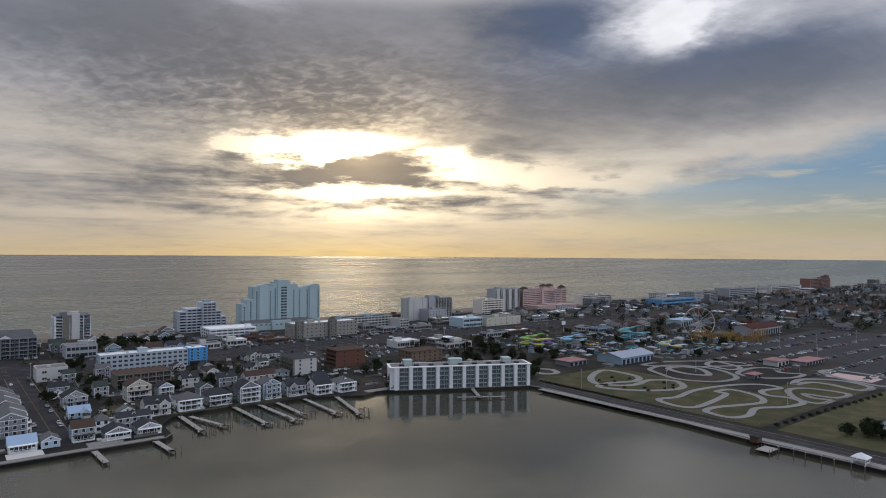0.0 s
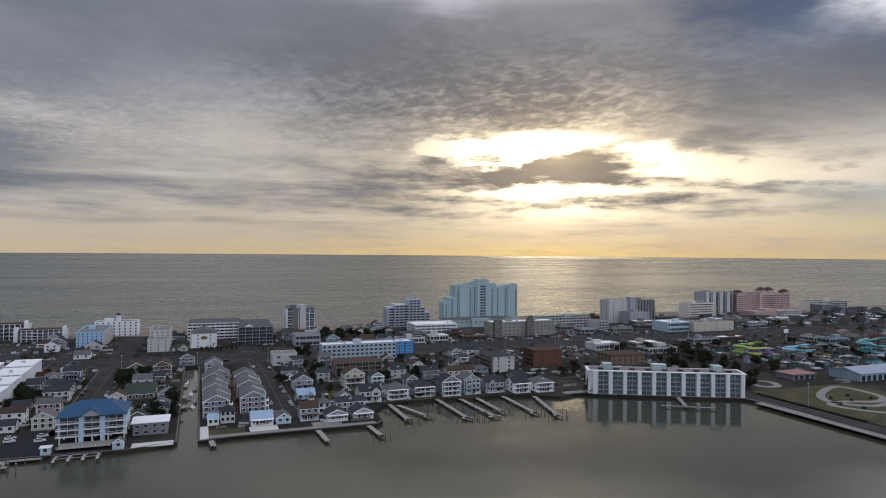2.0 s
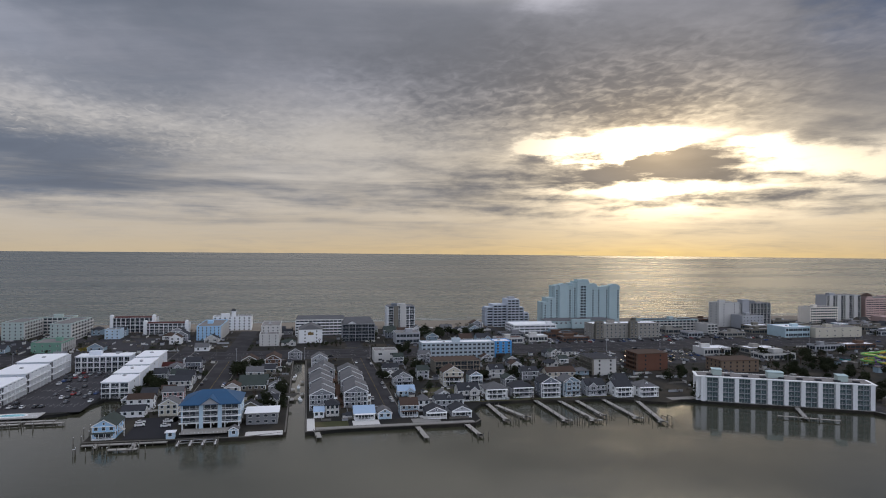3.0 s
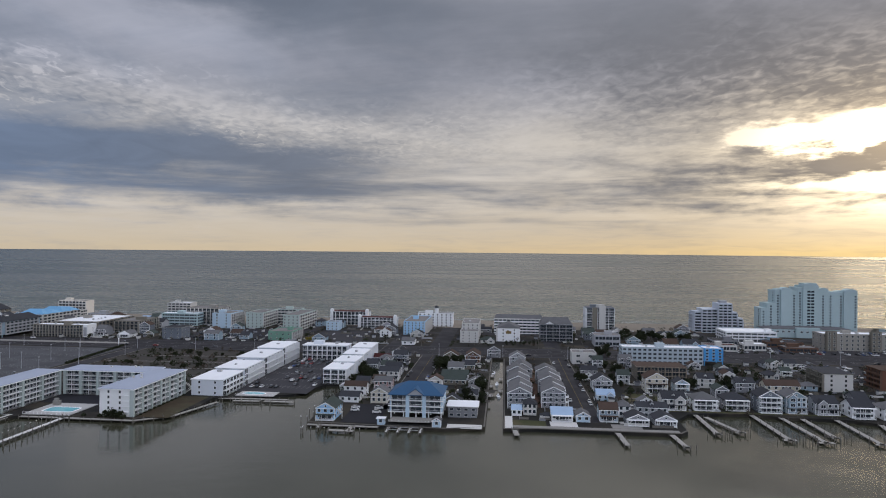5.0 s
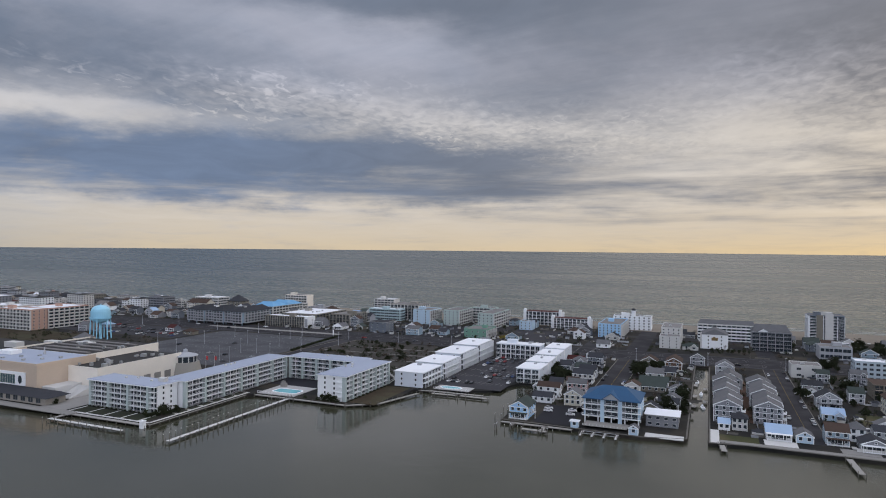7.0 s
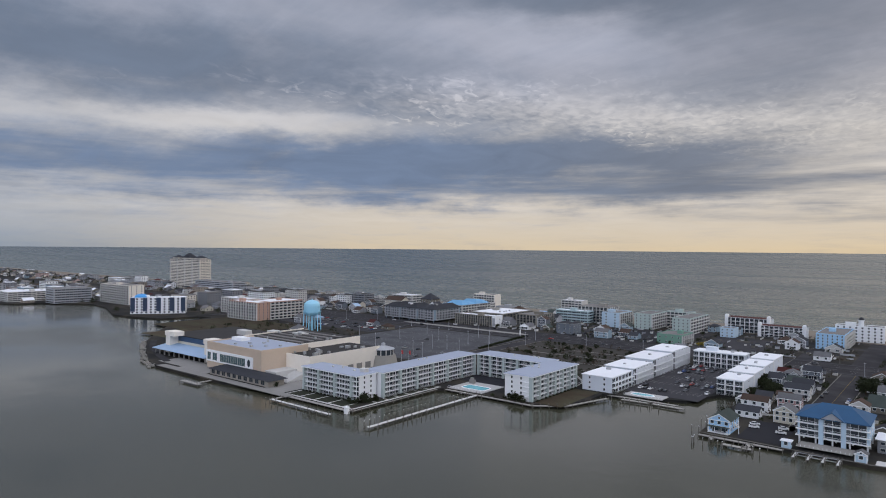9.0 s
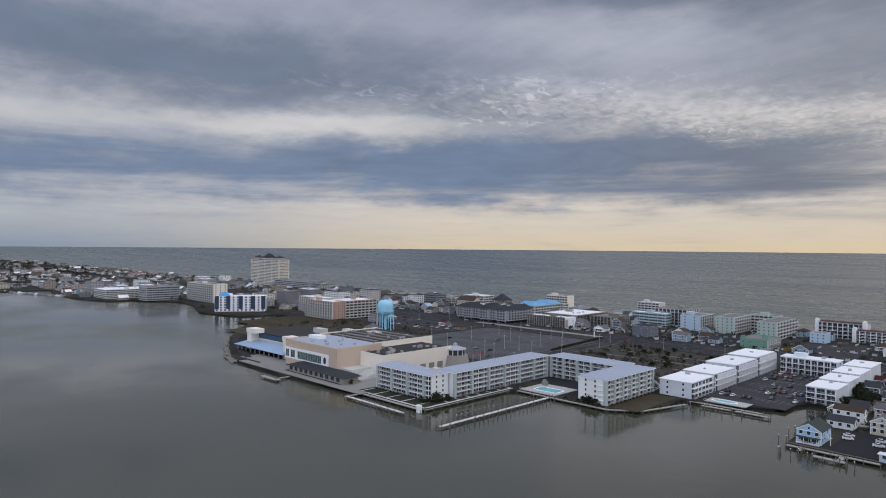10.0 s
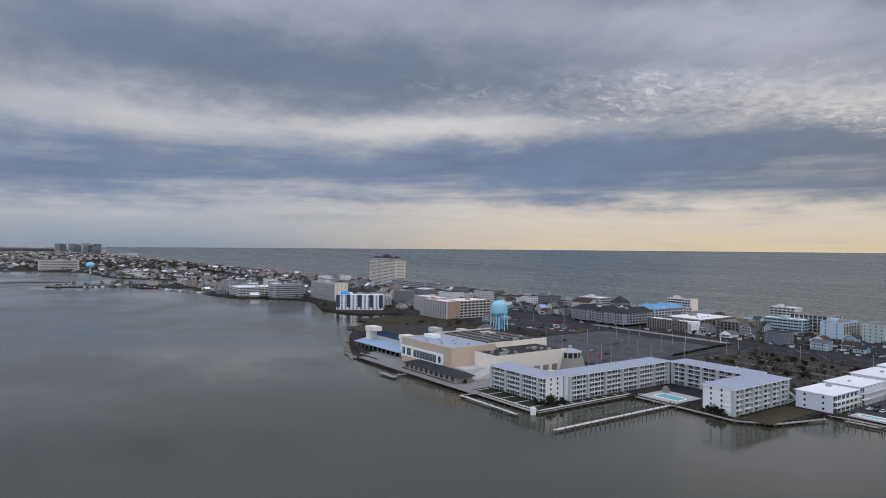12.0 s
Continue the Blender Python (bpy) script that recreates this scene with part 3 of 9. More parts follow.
def face_pose(side, w, d):
    """The frame of one side of a box w x d with its near left corner at the origin: x along it, -y outwards."""
    return {"front": pose(0, 0, 0), "right": pose(w, 0, 0, 0, 0, 90), "left": pose(0, d, 0, 0, 0, -90), "back": pose(w, d, 0, 0, 0, 180)}[side]


def band_mesh(w, h, trim, glass):
    """A ribbon window: one long pane with mullions."""
    def make():
        s = Shape().box(-w / 2, w / 2, -0.04, 0.03, 0, h, 1)
        n = max(2, int(w / 2.6))
        for i in range(n + 1):
            x = -w / 2 + w * i / n
            q = 0.35 if i % 2 else 0.12
            s.box(x - q, x + q, -0.07, 0.03, 0, h)
        s.box(-w / 2, w / 2, -0.10, 0.03, -0.12, 0)
        return s.mesh("ribbon_window", [trim, glass])
    return shared(("band", round(w, 1), round(h, 1), trim.name, glass.name), make)


def gallery_mesh(w, h, depth, n, trim, glass, solid_rail):
    """One storey of balconies in a far block: slab, rail, party walls and dark glazing behind."""
    def make():
        s = Shape().box(-w / 2, w / 2, -depth, 0, -0.25, 0)
        s.box(-w / 2, w / 2, -depth, -depth + 0.07, 0.9 if not solid_rail else 0.1, 1.05)
        s.box(-w / 2 + 0.2, w / 2 - 0.2, -0.05, 0.02, 0.05, h * 0.82, 1)
        for i in range(n + 1):
            x = -w / 2 + w * i / n
            s.box(x - 0.2, x + 0.2, -depth - 0.04, 0, -0.25, h - 0.25)
        return s.mesh("gallery", [trim, glass])
    return shared(("gallery", round(w, 1), round(h, 2), depth, n, trim.name, glass.name, solid_rail), make)


def dress(ob, side, w, d, h, floors, style, trim, glass=GLASS, z0=0.0, wall=None):
    """Windows, balconies or galleries on one side of a block."""
    F, run = face_pose(side, w, d), w if side in ("front", "back") else d
    fh = (h - z0) / floors
    kind, n = style[0], style[1]
    away = ob.matrix_world.translation.xy.length
    for k in range(floors):
        z = z0 + k * fh
        if kind == "win":
            ww, wh = style[2], min(style[3], fh * 0.62)
            me = window_mesh(ww, wh, trim, glass)
            for i in range(n):
                part("window", me, None, ob, "", F @ pose(run * (i + 0.5) / n, -0.02, z + fh * 0.32))
        elif kind == "balc" and away > 600:
            part("gallery", gallery_mesh(run, fh, style[2], n, trim, glass, style[3]), None, ob, "", F @ pose(run * 0.5, 0, z))
        elif kind == "balc":
            q = n
            bw, dep = run / q, style[2]
            near = away < 400
            me = balcony_mesh(bw - 0.35, fh, dep, trim, style[3], None if near else glass, True)
            dm = door_mesh(bw * 0.84, fh * 0.82, trim, glass) if near else None
            for i in range(q):
                b = part("balcony", me, None, ob, "", F @ pose(bw * (i + 0.5), 0, z))
                if near:
                    part("sliding_door", dm, None, b, "", pose(0, -0.02, 0.02))
        elif kind == "band":
            part("ribbon_window", band_mesh(run * 0.94, fh * 0.5, wall or trim, glass), None, ob, "", F @ pose(run * 0.5, -0.02, z + fh * 0.28))


def roof_units(ob, w, d, h, n, seed, col=STEEL, wall=None):
    R = random.Random(seed)
    if wall and n and w > 18:
        x, y, a, b = R.uniform(0.15, 0.75) * w, R.uniform(0.35, 0.6) * d, R.uniform(2.0, 4.5), R.uniform(1.8, 3.2)
        part("penthouse", Shape().box(x - a, x + a, y - b, y + b, h - 0.25, h + 2.4).box(x - a - 0.2, x + a + 0.2, y - b - 0.2, y + b + 0.2, h + 2.4, h + 2.65), [wall], ob)
        n -= 1
    for _ in range(n):
        x, y, a, b, c = R.uniform(0.1, 0.85) * w, R.uniform(0.2, 0.8) * d, R.uniform(0.5, 1.3), R.uniform(0.5, 1.1), R.uniform(0.6, 1.3)
        s = Shape().box(x - a, x + a, y - b, y + b, h, h + c).box(x - a * 0.6, x + a * 0.6, y - b * 0.6, y + b * 0.6, h + c, h + c + 0.15)
        part("roof_unit", s, [col], ob)


def block(name, label, category, v0, v1, u0, u1, h, floors, wall, roof, trim=None, front=None, right=None, left=None, back=None,
          overhang=0.0, parapet=0.6, units=2, z=1.5, rot=0.0, glass=GLASS, z0=0.0, group="", stilts=False):
    """A flat-roofed building: body, roof deck with a parapet or an overhanging slab, dressed sides, plant on the roof."""
    w, d = v1 - v0, u1 - u0
    trim = trim or OFFWHITE
    ob = thing(name, spot(v0, u0, z, rot), label, category, group)
    s = Shape().box(0, w, 0, d, z0, h)
    if stilts:
        for x in np.linspace(0.4, w - 0.4, max(2, int(w / 6))):
            for y in (0.4, d - 0.4):
                s.box(x - 0.25, x + 0.25, y - 0.25, y + 0.25, 0, z0)
    part("wall", s, [wall], ob)
    s = Shape()
    if overhang:
        s.box(-overhang, w + overhang, -overhang, d + overhang, h, h + 0.35, 0)
        s.box(-overhang - 0.05, w + overhang + 0.05, -overhang - 0.05, d + overhang + 0.05, h + 0.02, h + 0.25, 1)
    else:
        p, t = parapet, 0.3
        s.box(t, w - t, t, d - t, h, h + 0.1, 0)
        s.box(-0.03, w + 0.03, -0.03, t, h, h + p, 1).box(-0.03, w + 0.03, d - t, d + 0.03, h, h + p, 1)
        s.box(-0.03, t, t, d - t, h, h + p, 1).box(w - t, w + 0.03, t, d - t, h, h + p, 1)
    part("roof", s, [roof, trim if overhang else wall], ob)
    for side, style in (("front", front), ("right", right), ("left", left), ("back", back)):
        if style:
            dress(ob, side, w, d, h, floors, style, trim, glass, z0, wall)
    roof_units(ob, w, d, h + 0.3, units, hash((round(v0), round(u0))) % 999, STEEL, wall if math.hypot(v0, u0) > 480 else None)
    return ob


def house(label, v, u, w, d, floors, wall, roof, trim=None, along="y", rise=None, hip=False, porch=0, deck=False, rot=0.0, z=1.5, dormer=False,
          wins=(2, 3), raised=0.4, group="", bay=False, vents=True):
    """A timber house: walls, pitched roof with eaves, windows with frames, door, porches on posts."""
    trim = trim or WHITE
    ob = thing("house", spot(v, u, z, rot), label, "house", group)
    fh = 2.65
    h = floors * fh + raised
    rise = rise or (w if along == "y" else d) * 0.28
    s = Shape().box(0, w, 0, d, 0, h, 0)
    part("wall", s, [wall], ob)
    s = Shape()
    if hip:
        s.hip(0, w, 0, d, h + 0.05, rise, 0)
    else:
        s.gable(0, w, 0, d, h, rise, along, 0, 1, 0.45)
    part("roof", s, [roof, wall], ob)
    if not hip:
        t = Shape()
        if along == "y":
            sl = rise / (w / 2)
            for y in (-0.47,):
                for x0, x1 in ((-0.45, w / 2), (w + 0.45, w / 2)):
                    za, zb = h - 0.45 * sl, h + rise
                    t.add([(x0, y, za - 0.05), (x1, y, zb - 0.05), (x1, y, zb + 0.42), (x0, y, za + 0.42), (x0, y + 0.06, za - 0.05), (x1, y + 0.06, zb - 0.05), (x1, y + 0.06, zb + 0.42), (x0, y + 0.06, za + 0.42)],
                          [(0, 1, 2, 3), (4, 5, 6, 7), (0, 1, 5, 4), (3, 2, 6, 7)])
        else:
            t.box(-0.47, w + 0.47, -0.52, 0.02, h - 0.45 * rise / (d / 2) - 0.02, h - 0.45 * rise / (d / 2) + 0.26)
        for x in (0, w):
            t.box(x - 0.16, x + 0.16, -0.05, 0.2, 0, h - 0.1)
        if along == "y":
            t.box(-0.45, w + 0.45, -0.47, 0.02, h - 0.45 * rise / (w / 2) - 0.05, h - 0.45 * rise / (w / 2) + 0.16)
        for k in range(1, floors):
            t.box(0, w, -0.045, 0.02, raised + k * fh - 0.15, raised + k * fh + 0.1)
        part("trim", t, [trim], ob)
    me = window_mesh(1.35, 1.6, trim)
    if bay:
        bw, b0 = w * 0.42, w * (0.06 if int(v) % 2 else 0.52)
        q = Shape().box(b0, b0 + bw, -1.6, 0.02, 0, h, 1).gable(b0, b0 + bw, -1.6, d * 0.4, h, bw * 0.42, "y", 0, 1, 0.35, 0.2)
        by = part("front_bay", q, [roof, wall], ob)
        part("bay_trim", Shape().add([(b0 - 0.35, -1.98, h - 0.35), (b0 + bw / 2, -1.98, h + bw * 0.42 - 0.05), (b0 + bw + 0.35, -1.98, h - 0.35), (b0 - 0.35, -1.98, h), (b0 + bw / 2, -1.98, h + bw * 0.42 + 0.3), (b0 + bw + 0.35, -1.98, h)],
                                     [(0, 1, 4, 3), (1, 2, 5, 4)]), [trim], by)
        for k in range(floors):
            part("window", window_mesh(min(bw * 0.6, 2.2), 1.5, trim), None, by, "", pose(b0 + bw / 2, -1.62, raised + k * fh + 0.8))
    for k in range(floors):
        for i in range(wins[0]):
            part("window", me, None, ob, "", pose(w * (i + 0.5) / wins[0], -0.02, raised + k * fh + 0.85))
        for side in (("right",) if v < 0 else ("left",)):
            F = face_pose(side, w, d)
            for i in range(wins[1]):
                part("window", me, None, ob, "", F @ pose(d * (i + 0.5) / wins[1], -0.02, raised + k * fh + 0.85))
    if along == "y" and not hip and vents:
        part("window", window_mesh(0.8, 0.8, trim), None, ob, "", pose(w / 2, -0.02, h + rise * 0.25))
    for k in range(porch):
        zf = raised + k * fh
        s = Shape().box(0.2, w - 0.2, -2.2, 0, zf - 0.2, zf)
        n = max(2, int(w / 2.6))
        for i in range(n + 1):
            x = 0.3 + (w - 0.6) * i / n
            s.box(x - 0.09, x + 0.09, -2.15, -1.97, 0 if k == 0 else zf, zf + fh - 0.2)
        s.box(0.2, w - 0.2, -2.14, -2.06, zf + 0.95, zf + 1.03)
        for i in range(n * 5):
            x = 0.3 + (w - 0.6) * i / (n * 5)
            s.box(x - 0.025, x + 0.025, -2.13, -2.08, zf, zf + 0.95)
        part("porch", s, [trim], ob)
        part("sliding_door", door_mesh(round(w * 0.62), 2.1, trim), None, ob, "", pose(w * 0.5, -0.09, zf))
    if porch:
        zt = raised + porch * fh
        part("porch_roof", Shape().box(0, w, -2.4, 0, zt - 0.2, zt), [roof if porch < floors else trim], ob)
    if dormer:
        q = Shape().box(w * 0.5 - 0.9, w * 0.5 + 0.9, d * 0.18, d * 0.5, h, h + 1.9, 1)
        q.gable(w * 0.5 - 0.9, w * 0.5 + 0.9, d * 0.18, d * 0.5, h + 1.9, 0.8, "y", 0, 1, 0.2, 0.15)
        dm = part("dormer", q, [roof, wall], ob)
        part("window", window_mesh(0.9, 1.0, trim), None, dm, "", pose(w * 0.5, d * 0.18 - 0.03, h + 0.6))
    return ob

# ---- water, land, roads ----
# shoreline of the bay, (u, v), from north to south
SHORE = [
    (-600, -12000), (-7, -2327), (77, -2291), (198, -2148), (224, -1766), (274, -1681), (367, -1579), (300, -1470), (67, -1456), (67, -1446), (208, -1394),
    (215, -1319), (305, -1306), (287, -1211), (286, -1104), (295, -1045), (313, -1010), (346, -1004), (384, -934), (375, -871), (345, -783),
    (349, -740), (361, -701), (400, -690), (405, -670), (360, -662), (315, -611), (271, -550), (253, -515), (225, -454), (219, -431),
    (217.5, -372), (219, -350), (224.5, -317), (225, -240.5), (291, -240.5), (296, -236), (296, -178), (304, -166), (324, -159),
    (343, -160), (347, -147), (358, -118), (386, -108), (388, -93), (362, -95), (301, -93), (300, -70), (298, -27), (303, -8), (497, -8),
    (497, 0.4), (301, 0.4), (303.5, 16), (303.5, 82), (308, 86), (329, 87), (341, 95), (344, 110), (345, 130), (340, 145), (341, 160),
    (339, 175), (331, 190), (326, 199), (331, 211), (324, 223), (287, 297), (272, 300), (217, 297), (180, 294), (144, 291), (90, 292), (-400, 300),
    (-900, 900), (-900, 12000),
]
COAST = 770.0


def water_sheets():
    rings = [0, 60, 120, 200, 300, 420, 560, 720, 900, 1100, 1350, 1650, 1950, 2200, 2500, 2850, 3200, 3600, 4000, 4450, 4950]
    n = 160
    for name, mtl, label, ocean in (("water_bay", BAY, "calm grey bay water", False), ("water_ocean", OCEAN, "grey rippled ocean reaching the horizon", True)):
        s = Shape()
        vs = [(r * math.cos(2 * math.pi * i / n), r * math.sin(2 * math.pi * i / n), lift(r)) for r in rings for i in range(n)]
        for j in range(len(rings) - 1):
            for i in range(n):
                c = vs[j * n + i], vs[j * n + (i + 1) % n], vs[(j + 1) * n + (i + 1) % n], vs[(j + 1) * n + i]
                mid = sum((p[1] for p in c)) / 4
                if (mid > 560) == ocean:
                    s.add(list(c), [(0, 1, 2, 3)])
        me = s.mesh(name, [mtl])
        me.transform(GRID)
        ob = tagged(new(name, me), label, "water", kind="structure")
        b = bmesh.new()
        b.from_mesh(me)
        bmesh.ops.remove_doubles(b, verts=b.verts, dist=0.01)
        bmesh.ops.recalc_face_normals(b, faces=b.faces)
        if sum(f.normal.z for f in b.faces) < 0:
            bmesh.ops.reverse_faces(b, faces=b.faces)
        b.to_mesh(me)
        b.free()


water_sheets()
# a smooth patch added far out to make the sun's glint on the sea
GLINT_WATER = water("glint_sea_water", (0.05, 0.06, 0.065), 0.14, 0.10, 0.12, 0.05, 0.25)
glint = Shape()
arc = [radians(a) for a in np.linspace(-14.5, 0.5, 13)]
for side in (-1, 1):
    for i, a in enumerate(arc):
        r = 4700.0 + side * 230.0 * math.sqrt(max(0.0, 1 - ((i - 6) / 6) ** 2))
        glint.v.append((r * math.sin(a), r * math.cos(a), lift(r) + 0.9))
glint.f += [(i, i + 1, 14 + i, 13 + i) for i in range(12)]
glint.k += [0] * 12
solid("water_slick", glint, [GLINT_WATER], pose(0, 0, 0), "smooth water patch added as the sun glint far out", "water", kind="structure")


def land():
    """The barrier island: flat top, quay wall along the bay, dune and beach along the ocean."""
    b = bmesh.new()
    pts = [(v, u) for u, v in SHORE] + [(12000, 690), (-12000, 690)]
    top = [b.verts.new((x, y, 1.5)) for x, y in pts]
    f = b.faces.new(top)
    if f.normal.z < 0:
        f.normal_flip()
    ex = bmesh.ops.extrude_edge_only(b, edges=[e for e in b.edges])
    for q in ex["geom"]:
        if isinstance(q, bmesh.types.BMVert):
            q.co.z = -2.5
    bmesh.ops.triangulate(b, faces=[q for q in b.faces if len(q.verts) > 4])
    for _ in range(3):
        bmesh.ops.subdivide_edges(b, edges=[e for e in b.edges if e.calc_length() > 500], cuts=2, use_grid_fill=True)
        bmesh.ops.triangulate(b, faces=[q for q in b.faces if len(q.verts) > 4])
    for q in b.verts:
        q.co = far(*q.co)
    bmesh.ops.recalc_face_normals(b, faces=b.faces)
    me = bpy.data.meshes.new("ground")
    b.to_mesh(me)
    b.free()
    me.materials.append(GROUND)
    me.transform(GRID)
    tagged(new("ground", me), "flat dark built-up barrier island ground", "ground", kind="structure")
    # beach: dune ridge then a slope into the surf
    s = Shape()
    prof = [(686, 1.45), (694, 2.6), (702, 3.4), (710, 2.4), (722, 1.9), (750, 0.9), (772, 0.02), (790, -0.8)]
    vv = [-11500, -9500, -8200, -7000, -6000, -5200] + list(np.arange(-4600, -2400, 100.0)) + list(np.arange(-2400, 2401, 12.0)) + list(np.arange(2500, 4600, 100.0)) + [5200, 6000, 7000, 8200, 9500, 11500]
    R = random.Random(4)
    vs = []
    for v in vv:
        for u, z in prof:
            j = R.uniform(-1, 1)
            vs.append(far(v, u + j * (3.5 if 692 < u < 715 else 1.5 * (u < 780)), z + (R.uniform(-0.5, 0.6) if 692 < u < 715 else 0)))
    n = len(prof)
    s.add(vs, [(i * n + j, (i + 1) * n + j, (i + 1) * n + j + 1, i * n + j + 1) for i in range(len(vv) - 1) for j in range(n - 1)])
    solid("beach", s, [SAND], GRID, "pale sand beach with a low dune ridge", "beach", kind="structure")


land()


def sheet(name, label, mtl, v0, v1, u0, u1, z=1.53, category="road", dots=None):
    """A thin slab of paving or turf on the ground."""
    s = Shape().box(v0, v1, u0, u1, z - 0.3, z)
    return solid(name, s, [mtl], GRID, label, category, kind="structure")


def dashes(name, label, mtl, runs, z, w=0.15):
    s = Shape()
    for v0, u0, v1, u1 in runs:
        s.ribbon([(v0, u0), (v1, u1)], w, z, thick=0.01)
    return solid(name, s, [mtl], GRID, label, "marking", kind="structure")


# the highway along the island, with a raised median, and side streets down to the bay
sheet("road", "grey asphalt highway of two carriageways", ASPHALT, -2200, 2200, 508, 545, 1.56)
sheet("median", "raised grey concrete median strip", MIDLOT, -2100, 2100, 525.6, 527.4, 1.74, "kerb")
dashes("lane_marks", "white dashed lane marks", LINE, [(v, u, v + 4, u) for v in range(-900, 900, 12) for u in (514.5, 520.0, 533.0, 539.0)], 1.575, 0.25)
sheet("median", "broad pale concrete median beside the car park", CONCRETE, -480, -324, 523.5, 530.8, 1.77, "kerb")
sheet("pavement", "worn concrete pavement beside the highway", MIDLOT, -1400, 1400, 504.5, 508, 1.68, "pavement")
sheet("pavement", "worn concrete pavement beside the highway", MIDLOT, -1400, 1400, 545, 548.5, 1.68, "pavement")
sheet("road", "worn asphalt avenue behind the oceanfront hotels", ASPHALT, -1400, 1800, 634, 645, 1.55)
for v0, v1, a in ((-63, -47, 330), (36, 49, 318), (-305, -292, 405), (-205, -193, 548), (-100, -88, 548), (190, 202, 460), (448, 460, 300), (560, 572, 420), (-560, -548, 420), (-700, -688, 420)):
    sheet("road", "worn asphalt side street", ASPHALT, v0, v1, a, 509, 1.545)
    sheet("road", "worn asphalt side street", ASPHALT, v0, v1, 544, 684, 1.545)
    sheet("kerb", "worn concrete kerb", GRAVEL, v0 - 0.5, v0 - 0.1, a + 6, 504, 1.66, "kerb")
    sheet("kerb", "worn concrete kerb", GRAVEL, v1 + 0.1, v1 + 0.5, a + 6, 504, 1.66, "kerb")
dashes("centre_line", "faded yellow centre line", YLINE, [(42.5, 322, 42.5, 506), (-55, 345, -55, 506)], 1.56, 0.2)
# bayside road and promenade along the sea wall
sheet("road", "dark asphalt bayside road", ASPHALT, 299.5, 311, -300, 300, 1.56)
dashes("edge_line", "white edge line", LINE, [(300.2, -290, 300.2, 290), (310.4, -290, 310.4, 290)], 1.58, 0.2)
dashes("centre_line", "double yellow centre line", YLINE, [(305.2, -290, 305.2, 290)], 1.58, 0.25)
sheet("pavement", "pale concrete promenade beside the sea wall", CONCRETE, 293.6, 298.6, -300, 276, 1.72, "pavement")


def surf():
    """Broken lines of foam where the swell meets the beach."""
    r, s = random.Random(12), Shape()
    for base, w in ((776, 1.6), (786, 1.2), (800, 0.9)):
        v = -1500.0
        while v < 1600:
            L = r.uniform(30, 140)
            if r.random() < 0.72:
                s.ribbon([(v + L * i / 6, base + r.uniform(-2.5, 2.5)) for i in range(7)], w * r.uniform(0.6, 1.3), 0.12, thick=0.1)
            v += L + r.uniform(4, 40)
    solid("surf", s, [mat("sea_foam", (0.55, 0.56, 0.56), 0.9, vary=0.2, grain=0.6)], GRID, "broken white lines of surf along the beach", "surf", kind="stuff")


surf()

# ---- bayfront flats round the marina ----
def flats(label, v0, v1, u0, u1, h, side, n, every, ends):
    """Five storeys of balconies between white posts and grey-green panels, plain white end walls, a low roof."""
    ob = thing("apartment_block", spot(v0, u0, 1.5), label, "apartment building")
    w, d, dep, fh = v1 - v0, u1 - u0, 2.0, h / 5
    F, run = face_pose(side, w, d), w if side == "front" else d
    part("wall", Shape().box(0, w, 0, d, 0, h), [WHITE], ob)
    # thin dark panel: the balcony shade is put into its colour
    part("recess_wall", Shape().box(0.1, run - 0.1, -0.06, 0.02, 0.02, h - 0.02), [RECESS_SHADE], ob, "dark grey panel painted as shade behind the balconies", F)
    bw = run / n
    bal, dm = balcony_mesh(bw - 0.3, fh, dep, WHITE, False, None, True), door_mesh(bw * 0.80, fh * 0.82, OFFWHITE)
    for k in range(5):
        for i in range(n):
            b = part("balcony", bal, None, ob, "", F @ pose(bw * (i + 0.5), 0, k * fh))
            part("sliding_door", dm, None, b, "", pose(0, -0.09, 0.02))
    for i in range(n + 1):
        if i % every == 0:
            x = min(max(bw * i, 0.75), run - 0.75)
            part("panel", Shape().box(x - 0.75, x + 0.75, -dep - 0.12, -0.07, 0, h), [PANEL], ob, "pale grey-green wall panel", F)
    ov = 0.8
    x0, x1, y0, y1 = -ov, w + ov, -ov, d + ov
    if side == "front":
        y0 -= dep
    else:
        x1 += dep
    s = Shape().box(x0, x1, y0, y1, h, h + 0.45, 1).box(x0 + 0.12, x1 - 0.12, y0 + 0.12, y1 - 0.12, h + 0.45, h + 0.62)
    s.hip(x0 + 0.5, x1 - 0.5, y0 + 0.5, y1 - 0.5, h + 0.62, 0.55, 0, 0.0, 0.1, 3.0)
    part("roof", s, [LAVROOF, WHITE], ob, "lavender grey low roof with a white edge")
    me = window_mesh(0.9, 1.2, OFFWHITE)
    for e in ends:
        G, er = face_pose(e, w, d), w if e == "front" else d
        for k in range(5):
            for f in (0.3, 0.68):
                part("window", me, None, ob, "", G @ pose(er * f, -0.02, k * fh + 0.95))
    R = random.Random(int(-v0))
    for i in range(3):
        x, y = R.uniform(0.2, 0.8) * w, R.uniform(0.4, 0.7) * d
        part("roof_vent", Shape().box(x - 0.5, x + 0.5, y - 0.5, y + 0.5, h + 0.5, h + 1.9), [OFFWHITE], ob)
    return ob


